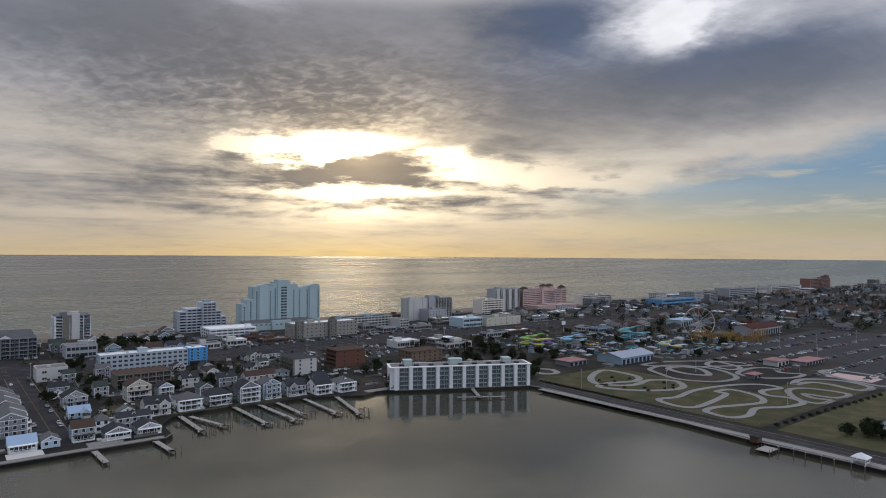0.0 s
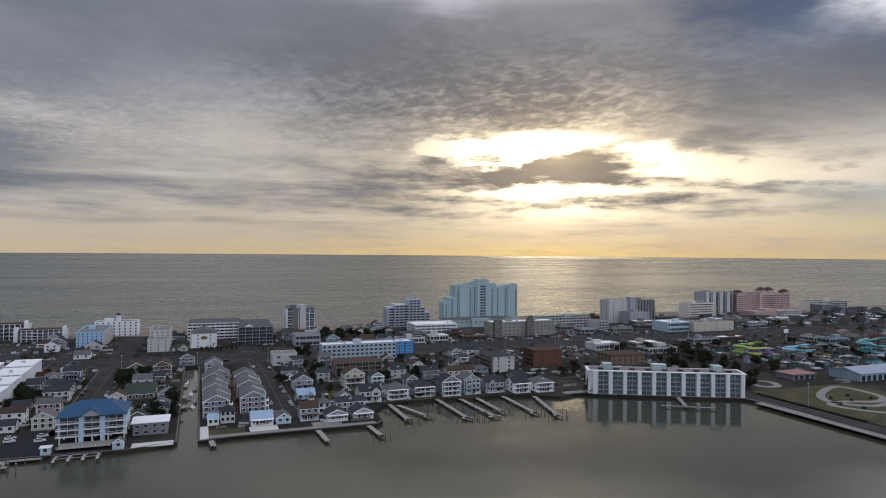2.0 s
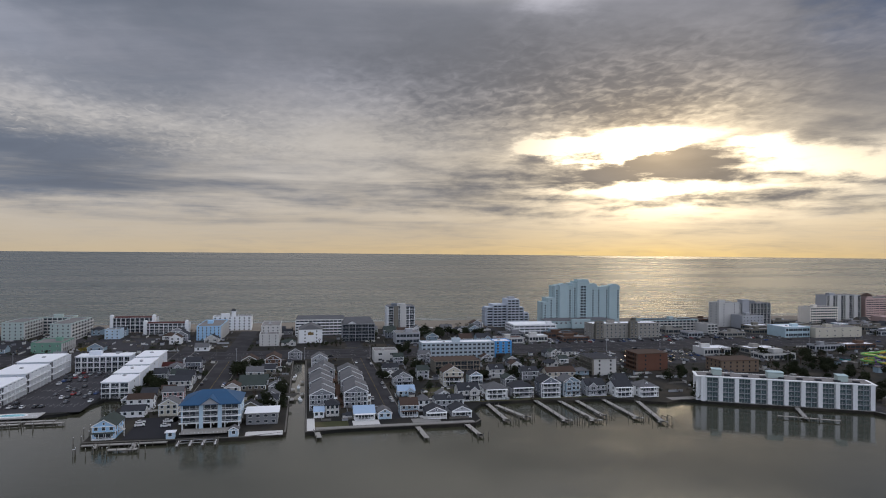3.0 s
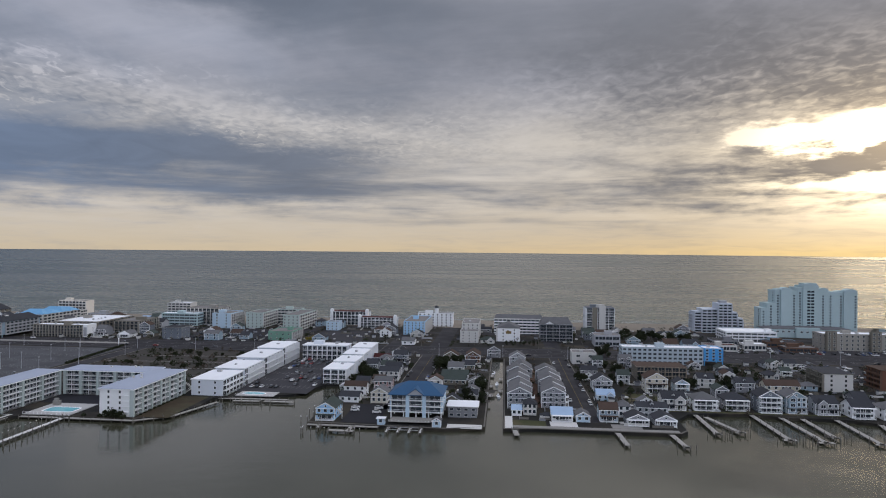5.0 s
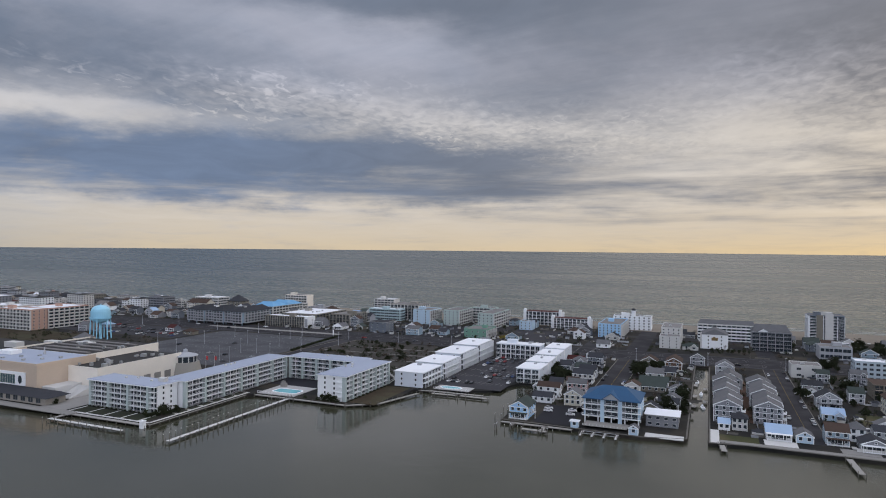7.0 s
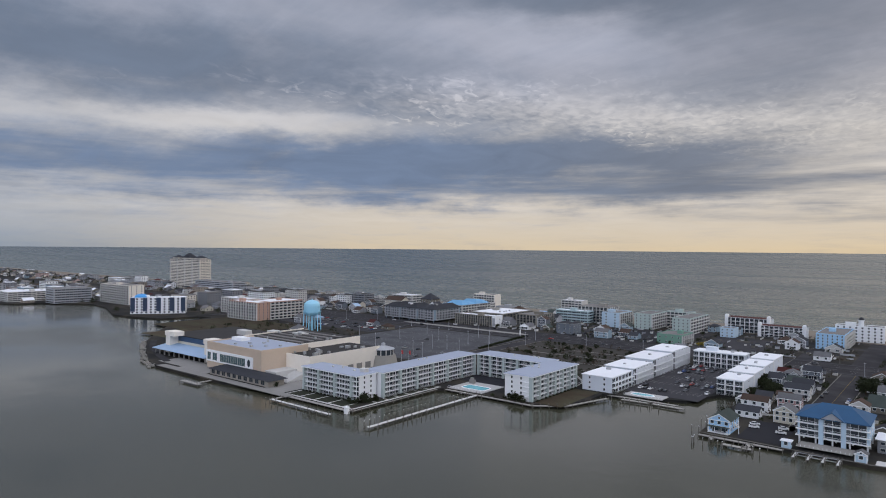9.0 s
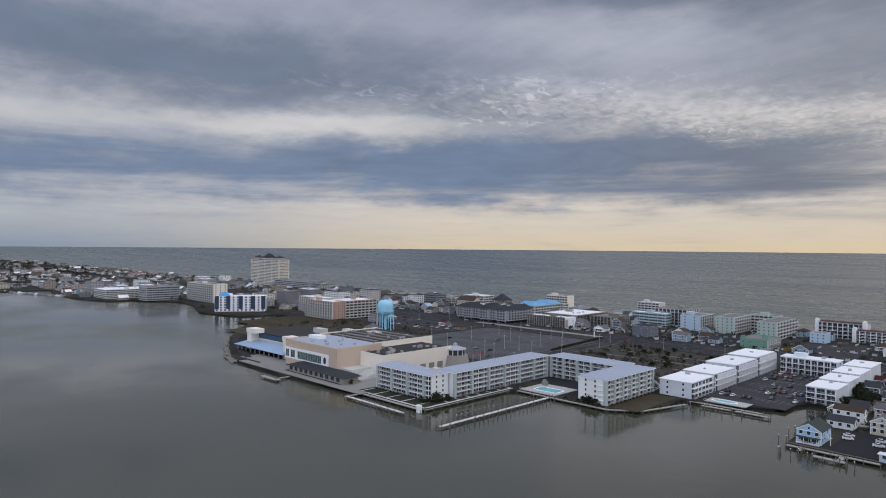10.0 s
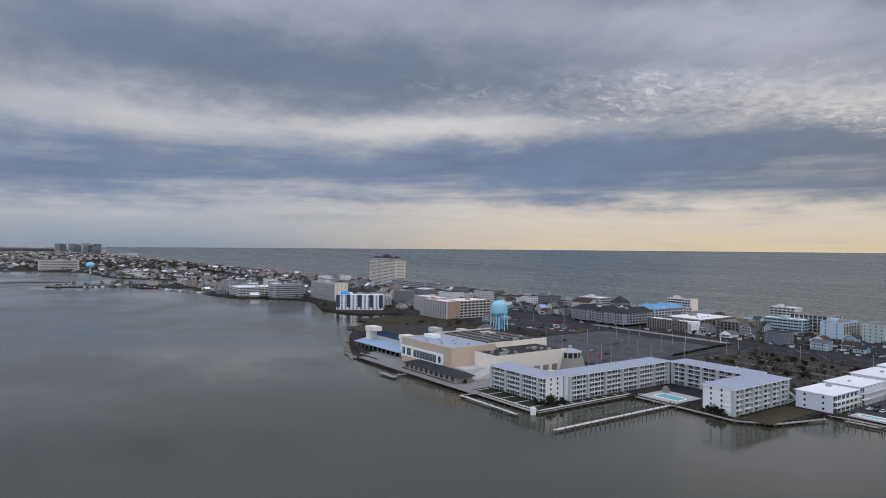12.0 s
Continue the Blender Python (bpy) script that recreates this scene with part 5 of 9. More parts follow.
# ---- two terraces of grey gabled townhouses ----
for v0, n, u0, step in ((2.8, 5, 341, 15.5), (20.8, 5, 344.5, 15.2)):
    for i in range(n):
        put_house("grey shingled three-storey townhouse with white gable trim", v0 + (0.9 if i % 2 else 0), u0 + i * step, 12.4, 13.6, 3, GREY, SHINGLE3, wins=(4, 1), rise=2.9, vents=True,
                  group="grey townhouses", raised=0.0 if i % 2 else 0.25)
        for k in range(2 if v0 > 20 or i % 2 == 0 else 0):
            z = 2.8 + 2.75 * k
            b = thing("side_balcony", spot(v0, u0 + i * step, 1.5), "white side balcony of a grey townhouse", "balcony", "townhouse balconies")
            part("floor", Shape().box(12.4, 14.2, 0.4, 4.6, z, z + 0.2), [WHITE], b)
            part("rail", Shape().box(12.4, 14.2, 0.4, 0.5, z + 0.95, z + 1.1).box(14.1, 14.2, 0.5, 4.6, z + 0.95, z + 1.1), [WHITE], b)
            for x, y in ((14.1, 0.45), (14.1, 2.5), (14.1, 4.5), (13.2, 0.45)):
                part("post", Shape().box(x - 0.08, x + 0.08, y - 0.08, y + 0.08, 0 if k == 0 else z, z + 1.0), [WHITE], b)
put_house("pale house at the end of the terrace with a grey roof", 5, 424, 15, 22, 2, LIGHTGREY, SHINGLE3, wins=(3, 3), dormer=True)
put_house("small grey house behind the terrace", 23, 428, 11, 12, 1, GREY, SHINGLE, wins=(2, 2))
put_house("weathered grey house at the canal head", 4, 470, 13, 14, 2, LIGHTGREY, SHINGLE3, wins=(2, 2), bay=True)
put_house("white bayfront house with a pale blue metal roof", 4.5, 326, 5.5, 10, 1, WHITE, PALEROOF, wins=(2, 2), along="x", rise=1.6)
put_house("white two-storey bayfront house with a dark roof", 10.2, 328, 7.5, 9, 2, OFFWHITE, SHINGLE, hip=True, rise=2.2, wins=(3, 2))
put_house("white bungalow with a long pale blue metal roof", 23.5, 319, 11.5, 13, 1, OFFWHITE, PALEROOF, along="x", rise=2.6, wins=(4, 2), porch=1)
put_house("pale blue gabled bungalow with white trim", 35.5, 318, 7.5, 10, 1, PALEBLUE, SHINGLE3, wins=(2, 2))

# ---- bayfront houses between the street and the creek ----
put_house("pale house with a brown roof and a blue sun porch", 47, 321, 10, 11, 2, BLUEGREY, SHINGLE2, wins=(3, 2), porch=1, along="x")
put_house("white house with a round-topped turret", 57.5, 330, 7, 8, 2, WHITE, SHINGLE3, hip=True, rise=2.6, wins=(2, 2))
put_house("white house with dark gables and broad porch windows", 59, 315, 11.5, 12, 1, GREY, SHINGLE, wins=(6, 2), rise=2.2, raised=0.5, porch=1)
put_house("white house with a dark roof and upper balcony", 66, 328.5, 17, 10, 2, LIGHTGREY, SHINGLE, along="x", wins=(5, 2), rise=2.0, dormer=True)
put_house("white gabled house with tall windows on the quay", 72.3, 315, 11, 12.5, 1, LIGHTGREY, SHINGLE, wins=(6, 2), rise=2.2, raised=0.5, porch=1)
put_house("small white gabled cottage", 72, 352, 9, 8, 1, WHITE, SHINGLE3, wins=(2, 2))
put_house("pale blue house with a pale blue metal roof", 52, 366, 11, 10, 1, PALEBLUE, PALEROOF, along="x", wins=(3, 2), bay=True)
put_house("grey gabled house with white trim and a porch", 53, 392, 13, 13, 2, LIGHTGREY, SHINGLE, wins=(3, 3), porch=1, bay=True)
put_house("white cottage with a grey roof", 51, 421, 8, 9, 1, WHITE, SHINGLE3, wins=(2, 2))
put_house("grey cottage with a shingled roof", 52, 440, 12, 10, 1, GREY, SHINGLE, along="x", wins=(3, 2))
put_house("cream three-storey house with stacked balconies and a brown roof", 83.5, 389, 14, 14, 3, CREAM, SHINGLE2, wins=(3, 3), porch=2)
put_house("pale blue two-storey house with porches", 101, 391, 9, 11, 2, BLUEGREY, SHINGLE, wins=(2, 2), porch=2)
put_house("white house with an arched dormer", 119, 408, 11, 11, 2, OFFWHITE, SHINGLE, wins=(2, 2), dormer=True, along="x")
put_house("grey house with twin gables", 138, 398, 12, 10, 2, GREY, SHINGLE, wins=(2, 2), along="x", dormer=True)
put_house("long dark-roofed house with cream gable ends", 152, 392, 22, 11, 2, CREAM, SHINGLE2, along="x", wins=(5, 2))
for v, w, u, wall, roof, fl, por, al, lab in (
        (83.5, 13.5, 349, OFFWHITE, SHINGLE, 2, 1, "x", "pale grey bayfront house with dark roof and porch"), (99.5, 14, 350, WHITE, SHINGLE3, 2, 2, "h", "white bayfront house with double porches"),
        (116, 14, 352, GREY, SHINGLE, 2, 2, "h", "grey bayfront house with white double porches"), (132.5, 12.5, 349, DARKGREY, SHINGLE, 3, 3, "y", "slate blue three-storey bayfront house with white balconies"),
        (146.5, 11.5, 350, BLUEGREY, SHINGLE3, 3, 1, "y", "blue-grey bayfront house with an arched window"), (160.5, 13, 349, LIGHTGREY, SHINGLE, 2, 1, "x", "pale grey bayfront house with white trim"),
        (175.5, 12, 343, WHITE, SHINGLE, 2, 2, "x", "white bayfront house with porches"), (189.5, 13, 341, WHITE, SHINGLE3, 2, 2, "h", "white bayfront house with a cupola and wrapped porch")):
    put_house(lab, v, u, w, 13, fl, wall, roof, along=al if al != "h" else "x", hip=al == "h", rise=3.2 if al == "h" else None, porch=por, wins=(4, 2), bay=(por == 1), dormer=lab.endswith("porch") or "cupola" in lab, group="bayfront houses")

# ---- larger blocks inland ----
put_block("apartment_block", "brown three-storey walk-up flats with open galleries", "apartment building", 87, 118, 428, 446, 8.6, 3, OLIVE, SHINGLE2, trim=TAN, front=("balc", 7, 1.3, False), left=("win", 2, 1, 1.2), units=0, overhang=0.6)
put_block("motel_block", "long pale teal and white motel on open ground-floor parking", "motel", 88.5, 147, 489, 503, 12.0, 4, mat("pale_teal_siding", (0.42, 0.49, 0.54), 0.75, vary=0.06), WHITEROOF, trim=GREY, front=("win", 16, 2.0, 1.25), left=("win", 3, 1.3, 1.2), units=4)
put_block("motel_block", "bright blue end wing of the long motel", "motel", 147.3, 161, 488.5, 503, 12.2, 4, BRIGHTBLUE, WHITEROOF, front=("win", 3, 1.6, 1.2), units=1, z0=3.2, stilts=True)
put_block("shop", "low white commercial building with a flat roof", "shop", 51, 68.5, 481, 497, 8.2, 2, OFFWHITE, GREYROOF, front=("win", 2, 2.5, 1.4), units=1)
put_block("shop", "white bank building with an arched dark entrance", "shop", 80, 102, 573, 592, 9.5, 2, LIGHTGREY, GREYROOF, front=("band", 2), units=1)
MANSARD = put_block("hotel", "grey hotel with dark balcony rows under a slate mansard", "hotel", 34, 63.5, 598, 618, 15.5, 5, GREY, SHINGLE3, trim=LIGHTGREY, front=("balc", 5, 1.6, False), left=("win", 2, 1, 1.2), units=0, overhang=0.5)
part("mansard", Shape().hip(0.5, 29, 4, 19.5, 16.0, 5.4, 0, 0.2, 0.2, 3.0), [SHINGLE3], MANSARD, "grey slate mansard roof")
part("front_gable", Shape().gable(4, 13, -1.2, 6, 15.9, 2.6, "y", 0, 1, 0.3), [SHINGLE3, WHITE], MANSARD)
ENDHOTEL = put_block("hotel", "white oceanfront hotel end wall with small windows", "hotel", -5, 15.5, 590, 616, 12.0, 4, WHITE, SHINGLE3, trim=OFFWHITE, front=("win", 2, 0.9, 1.2), left=("balc", 6, 1.3, True), units=0, overhang=0.3)
part("mansard", Shape().hip(0.3, 20.2, 0.6, 25.5, 12.4, 4.2, 0, 0.2, 0.2, 2.6), [SHINGLE3], ENDHOTEL, "grey slate mansard roof")
part("sign", Shape().box(7.6, 12.6, -0.12, -0.03, 7.2, 9.6).box(8.8, 10.6, -0.14, -0.12, 9.6, 10.2), [mat("ochre_sign", (0.22, 0.15, 0.06), 0.6)], ENDHOTEL, "dark ochre emblem on the white wall")
BACKWING = put_block("hotel", "long white oceanfront hotel wing", "hotel", -9, 40, 648, 664, 14.5, 5, OFFWHITE, SHINGLE3, trim=WHITE, front=("balc", 12, 1.3, True), units=0)
part("mansard", Shape().hip(0.3, 48.7, 1, 15.7, 15.1, 3.4, 0, 0.2, 0.2, 2.2), [SHINGLE3], BACKWING, "grey slate mansard roof")
put_block("hotel", "white flat-roofed hotel in two steps", "hotel", -38.5, -22, 577, 594, 10, 4, OFFWHITE, GREYROOF, units=1, front=("win", 3, 0.8, 1.0))
put_block("hotel", "white flat-roofed hotel block", "hotel", -38.5, -22, 600, 640, 14.6, 5, OFFWHITE, GREYROOF, front=("win", 4, 1.0, 1.2), units=3)
put_block("hotel", "sky blue hotel with side galleries", "hotel", -97, -76, 622, 678, 12.6, 5, SKYBLUE, GREYROOF, front=("win", 6, 0.9, 1.2), right=("balc", 9, 1.4, True), units=3)
put_block("hotel", "white L-shaped oceanfront hotel with a lookout turret", "hotel", -92, -54, 690, 704, 14.4, 5, WHITE, GREYROOF, front=("win", 8, 1.3, 1.3), units=1)
solid("lookout_turret", Shape().cyl(0, 0, 0, 5.5, 2.2, n=12).cyl(0, 0, 5.5, 6.0, 2.9, n=12).lathe(0, 0, [(2.6, 6), (1.6, 7.6), (0.1, 8.6)], 12, 1), [WHITE, SHINGLE], spot(-72, 694, 15.8), "white round lookout turret with a dark cap on the hotel roof", "turret")
for v0, v1, u0, u1, h in ((-187, -148, 690, 706, 14.5), (-152, -114, 672, 686, 10.5)):
    put_block("hotel", "white colonnaded oceanfront hotel with a dark red mansard", "hotel", v0, v1, u0, u1, h, 4, DARKGREY, REDROOF, trim=WHITE, front=("balc", 9, 1.8, False), right=("balc", 3, 1.2, False), units=0, overhang=0.4)
    for v in (v0 - 1.5, v1 - 1.5):
        solid("stair_tower", Shape().box(0, 3, 0, 5, 0, h + 2.5).box(0.5, 2.5, 0.5, 4.5, h + 2.5, h + 3.2), [WHITE], spot(v, u0 - 1.5, 1.5), "white square stair tower beside the hotel", "tower")
put_block("shop", "pale blue box-shaped building", "shop", -180, -167, 642, 656, 8.5, 3, PALEBLUE, GREYROOF, front=("win", 3, 1.0, 1.0), units=1)
for a, b, c, d in ((-267, -249, 648, 690), (-222, -205, 632, 690)):
    put_block("condominium", "pale green five-storey condominium wing with balconies", "apartment building", a, b, c, d, 15.5, 5, SEAGREEN, GREYROOF, front=("win", 4, 1.1, 1.2), right=("balc", 7, 1.3, True), units=1)
put_block("condominium", "pale green condominium centre wing with long balconies", "apartment building", -248.6, -222.5, 690, 706, 15.8, 5, SEAGREEN, GREYROOF, front=("balc", 6, 1.3, True), units=2)
put_block("motel_block", "green two-storey motel with a pale roof", "motel", -212, -190, 565, 594, 7.6, 2, mat("leaf_green_render", (0.19, 0.34, 0.27), 0.8), GREYROOF, front=("win", 4, 1.2, 1.1), right=("balc", 6, 1.2, False), units=1)
put_block("apartment_block", "grey-brown four-storey flats with open galleries", "apartment building", 193, 209.5, 407, 431, 10.8, 4, OFFWHITE, SHINGLE, trim=OLIVE, left=("balc", 6, 1.4, False), front=("win", 2, 1, 1.2), units=0, overhang=0.4)
put_block("apartment_block", "red-brown four-storey flats with a gently sloped brown roof", "apartment building", 231, 254, 416, 434, 12, 4, mat("red_brown_brick", (0.17, 0.085, 0.06), 0.85, vary=0.12), SHINGLE2, trim=BROWN, left=("balc", 5, 1.4, True), front=("win", 2, 1, 1.2), units=0, overhang=0.5)
put_block("apartment_block", "low tan brick flats with a brown roof", "apartment building", 286, 316, 400, 418, 8.2, 3, mat("dull_brown_brick", (0.20, 0.15, 0.11), 0.85, vary=0.12), SHINGLE2, trim=BROWN, front=("win", 6, 1, 1.2), left=("win", 4, 1, 1.2), units=0, overhang=0.5)
put_block("hotel", "cream and olive hotel with square corner pavilions", "hotel", 273, 345, 580, 598, 14.0, 4, GREIGE, WHITEROOF, front=("win", 16, 1.4, 1.5), left=("win", 3, 1.3, 1.4), units=4)
for v in (275, 311):
    put_block("hotel_pavilion", "olive corner pavilion of the cream hotel", "hotel", v, v + 8, 576, 579.7, 16.5, 5, OLIVE, GREYROOF, front=("win", 2, 1.5, 1.6), units=0)
put_block("motel_block", "long pale teal motel with balcony rows", "motel", 352, 415, 622, 640, 12, 4, TEAL, SHINGLE, front=("balc", 14, 1.4, True), units=2)
put_block("motel_block", "white end wing of the long teal motel", "motel", 412, 424, 600, 622, 9, 3, OFFWHITE, GREYROOF, front=("balc", 3, 1.3, True), units=1)
put_block("store", "flat white-roofed store with a pale blue side", "shop", 471, 500, 558, 584, 10, 2, mat("ice_blue_panel", (0.48, 0.62, 0.68), 0.7), WHITEROOF, front=("band", 3), units=3)
put_block("store", "long cream store with a pale flat roof", "shop", 501, 556, 552, 575, 9.5, 2, CREAM, GREYROOF, units=4, front=("win", 6, 1.5, 0.8))
put_block("shop", "low shop with a red awning roof", "shop", 170, 196, 560, 572, 5, 1, OFFWHITE, REDROOF, front=("band", 4), units=1)
put_block("shop", "low white shop with a pale roof", "shop", 320, 345, 470, 486, 5.5, 1, OFFWHITE, WHITEROOF, front=("band", 4), units=2)
put_block("hotel", "tan low hotel behind the white tower", "hotel", 600, 640, 670, 690, 19, 6, BEIGE, GREYROOF, front=("band", 6), units=3)
put_block("hotel", "tan and dark oceanfront hotel", "hotel", 840, 915, 690, 708, 16, 5, BEIGE, SHINGLE2, front=("balc", 12, 1.3, True), units=3)
put_block("hotel", "bright blue low store with a flat roof", "shop", 930, 1030, 600, 630, 11, 2, mat("mid_blue_panel", (0.13, 0.33, 0.55), 0.6), GREYROOF, front=("band", 8), units=5)
put_block("hotel", "terracotta stepped oceanfront hotel", "hotel", 1715, 1836, 690, 715, 27, 8, mat("terracotta_render", (0.27, 0.155, 0.13), 0.85, vary=0.08), GREYROOF, front=("band", 9), units=3)
put_block("hotel", "terracotta stepped oceanfront hotel", "hotel", 1775, 1822, 688, 690, 34, 10, mat("terracotta_render", (0.27, 0.155, 0.13), 0.85, vary=0.08), GREYROOF, front=("band", 4), units=1)
put_block("hotel", "tan five-storey oceanfront hotel", "hotel", 1100, 1200, 650, 675, 15, 5, GREIGE, GREYROOF, front=("band", 10), units=3)
put_block("hotel", "grey five-storey oceanfront hotel", "hotel", 1220, 1330, 640, 670, 19, 5, LIGHTGREY, GREYROOF, front=("band", 10), units=3)
put_block("hotel", "pale green-grey oceanfront hotel", "hotel", 1440, 1590, 660, 690, 17, 5, OFFWHITE, GREYROOF, front=("band", 12), units=3)

# ---- north of the flats ----


def hipped_condominium():
    """Four storeys over open parking, bays stepping in and out, each under its own dark hipped roof."""
    take(-528, -450, 540, 590)
    ob = thing("condominium", spot(-526, 541, 1.5), "grey-blue five-storey condominium with hipped roofs and balconies", "apartment building")
    fh, z0 = 2.85, 2.6
    bays = [(0, 13, 1.5), (13, 25, -1.0), (25, 38, 1.5), (38, 51, -1.0), (51, 63, 1.5), (63, 76, -1.0)]
    for i, (x0, x1, y0) in enumerate(bays):
        h = z0 + 4 * fh
        bay = part("bay", Shape().box(x0, x1, y0, 26 if i < 5 else 46, z0, h).box(x0 + 0.5, x0 + 1.1, y0 + 0.3, y0 + 0.9, 0, z0).box(x1 - 1.1, x1 - 0.5, y0 + 0.3, y0 + 0.9, 0, z0), [BLUEGREY], ob)
        part("hip_roof", Shape().hip(x0, x1, y0, 26 if i < 5 else 46, h + 0.2, 5.2 if i % 2 else 4.0, 0, 0.9), [SHINGLE], bay, "dark grey hipped roof")
        for k in range(4):
            part("gallery", gallery_mesh(x1 - x0 - 1.0, fh, 1.5, 3, LIGHTGREY, GLASS, True), None, bay, "", pose((x0 + x1) / 2, y0, z0 + k * fh))
            if i == 5:
                part("gallery", gallery_mesh(40, fh, 1.5, 8, LIGHTGREY, GLASS, True), None, bay, "", pose(x1, 22, z0 + k * fh, 0, 0, 90))
    for x in (32, 69):
        part("lantern", Shape().box(x - 2, x + 2, 8, 12, 17, 19.4).hip(x - 2, x + 2, 8, 12, 19.5, 1.6, 1, 0.4), [WHITE, SHINGLE3], ob)


hipped_condominium()
BLUEHIPS = put_block("condominium", "white condominium with a bright blue hipped roof", "apartment building", -480, -454, 596, 652, 15, 5, LIGHTGREY, GREYROOF, trim=OFFWHITE, front=("balc", 4, 1.3, True), right=("balc", 10, 1.3, True), units=0, overhang=0.6)
BLUETILE = mat("bright_blue_tiles", (0.15, 0.36, 0.58), 0.6, vary=0.15)
for i in range(4):
    part("hip_roof", Shape().hip(0.2, 25.8, i * 14 + 0.4, i * 14 + 13.6, 15.4, 3.6 if i % 2 else 5.0, 0, 0.4), [BLUETILE], BLUEHIPS, "bright blue hipped roof")
put_house("tall dark brown house with a steep roof", -585, 672, 22, 20, 4, OLIVE, SHINGLE, hip=True, rise=8.0, wins=(4, 3))
put_house("cream beach hotel with a tan tiled roof", -612, 628, 34, 18, 4, CREAM, SHINGLE2, along="x", rise=5.0, wins=(8, 3))
put_block("motel_block", "dark brown three-storey motel with a white stair end", "motel", -432, -384, 556, 569, 10.5, 4, OLIVE, WHITEROOF, trim=GREIGE, front=("balc", 16, 1.3, False), right=("win", 1, 1, 1), units=3)
put_block("motel_block", "tan motel with a pale flat roof", "motel", -430, -386, 580, 640, 11.0, 4, GREIGE, WHITEROOF, trim=OLIVE, front=("balc", 12, 1.3, False), right=("balc", 10, 1.3, False), units=6)
solid("stair_end", Shape().box(0, 4.2, 0, 13.4, 0, 11.3).box(0.6, 3.6, -0.08, 0, 1, 9, 1), [WHITE, LIGHTGREY], spot(-383.9, 555.8, 1.5), "white end wall of the brown motel", "stair tower")
put_block("motel_block", "brown four-storey motel with galleries", "motel", -376, -352, 592, 628, 11, 4, OLIVE, GREYROOF, trim=GREIGE, front=("balc", 6, 1.3, False), right=("balc", 8, 1.3, False), units=2)
put_block("beach_block", "dark slate building with a blue front", "apartment building", -309, -291, 558, 575, 10, 3, DARKGREY, SHINGLE, front=("win", 3, 1.2, 1.2), right=("win", 3, 1, 1.2), units=0, overhang=0.5)
put_block("hotel", "white scalloped seven-storey oceanfront hotel", "hotel", -379, -352, 697, 712, 20, 7, OFFWHITE, WHITEROOF, front=("balc", 6, 1.3, True), units=2)
put_block("condominium", "tan five-storey condominium in two wings", "apartment building", -344, -308, 672, 700, 17, 5, GREIGE, GREYROOF, front=("balc", 8, 1.3, False), right=("balc", 5, 1.3, False), units=2)
put_block("condominium", "blue-fronted five-storey seaside condominium", "apartment building", -300, -280, 640, 672, 15, 5, PALEBLUE, GREYROOF, front=("win", 2, 1.2, 1.3), right=("balc", 6, 1.3, False), units=1)
put_block("hotel", "cream six-storey oceanfront hotel", "hotel", -513, -480, 700, 715, 20, 6, BEIGE, GREYROOF, front=("balc", 8, 1.3, True), units=2)
put_block("hotel", "salmon and white six-storey hotel with gallery bays", "hotel", -658, -603, 420, 436, 19.5, 6, REDBRICK, WHITEROOF, trim=OFFWHITE, front=("balc", 11, 1.6, True), right=("win", 3, 1.2, 1.4), units=4)
put_block("hotel", "salmon end wing of the six-storey hotel", "hotel", -640, -603, 437, 482, 19.5, 6, REDBRICK, WHITEROOF, trim=OFFWHITE, right=("balc", 8, 1.6, True), units=3)
put_block("hotel", "cream six-storey hotel wing", "hotel", -720, -668, 450, 468, 18, 6, OFFWHITE, WHITEROOF, front=("balc", 10, 1.5, True), units=3)
take(-800, -718, 356, 420)
NAVY = block("hotel", "white six-storey hotel with dark blue panels and a blue roof dome", "hotel", -770, -709, 359, 377, 19.0, 6, WHITE, WHITEROOF, trim=DARKGREY, front=("win", 12, 1.9, 1.7), right=("win", 4, 1.8, 1.7), units=4, rot=53)
for x in (0.2, 14.0, 29.0, 44.0, 56.5):
    part("panel", Shape().box(x, x + 5.0, -0.16, -0.03, 3.0, 19.4), [mat("navy_cladding", (0.035, 0.055, 0.10), 0.6)], NAVY, "dark navy wall panel")
solid("roof_dome", Shape().lathe(0, 0, [(8, 0), (7, 2.2), (4, 3.8), (0.1, 4.4)], 18), [BRIGHTBLUE], spot(-772.5, 374, 20.6), "bright blue shallow dome on the hotel roof", "roof dome")
put_block("condominium", "tan eight-storey condominium with pale balconies", "apartment building", -971, -885, 411, 432, 26, 8, BEIGE, GREYROOF, trim=OFFWHITE, front=("balc", 12, 1.4, True), right=("win", 3, 1.2, 1.4), units=3)
put_block("condominium", "white five-storey condominium on the water", "apartment building", -1100, -1045, 316, 412, 13.5, 5, OFFWHITE, WHITEROOF, front=("band", 9), right=("balc", 16, 1.4, True), units=5)
put_block("condominium", "white stepped condominium on the water", "apartment building", -1004, -975, 350, 400, 20, 6, LIGHTGREY, GREYROOF, front=("band", 4), right=("band", 6), units=2)
put_block("condominium", "grey oceanfront condominium with long balconies", "apartment building", -1080, -960, 620, 645, 19, 6, LIGHTGREY, GREYROOF, front=("band", 12), right=("band", 3), units=3)


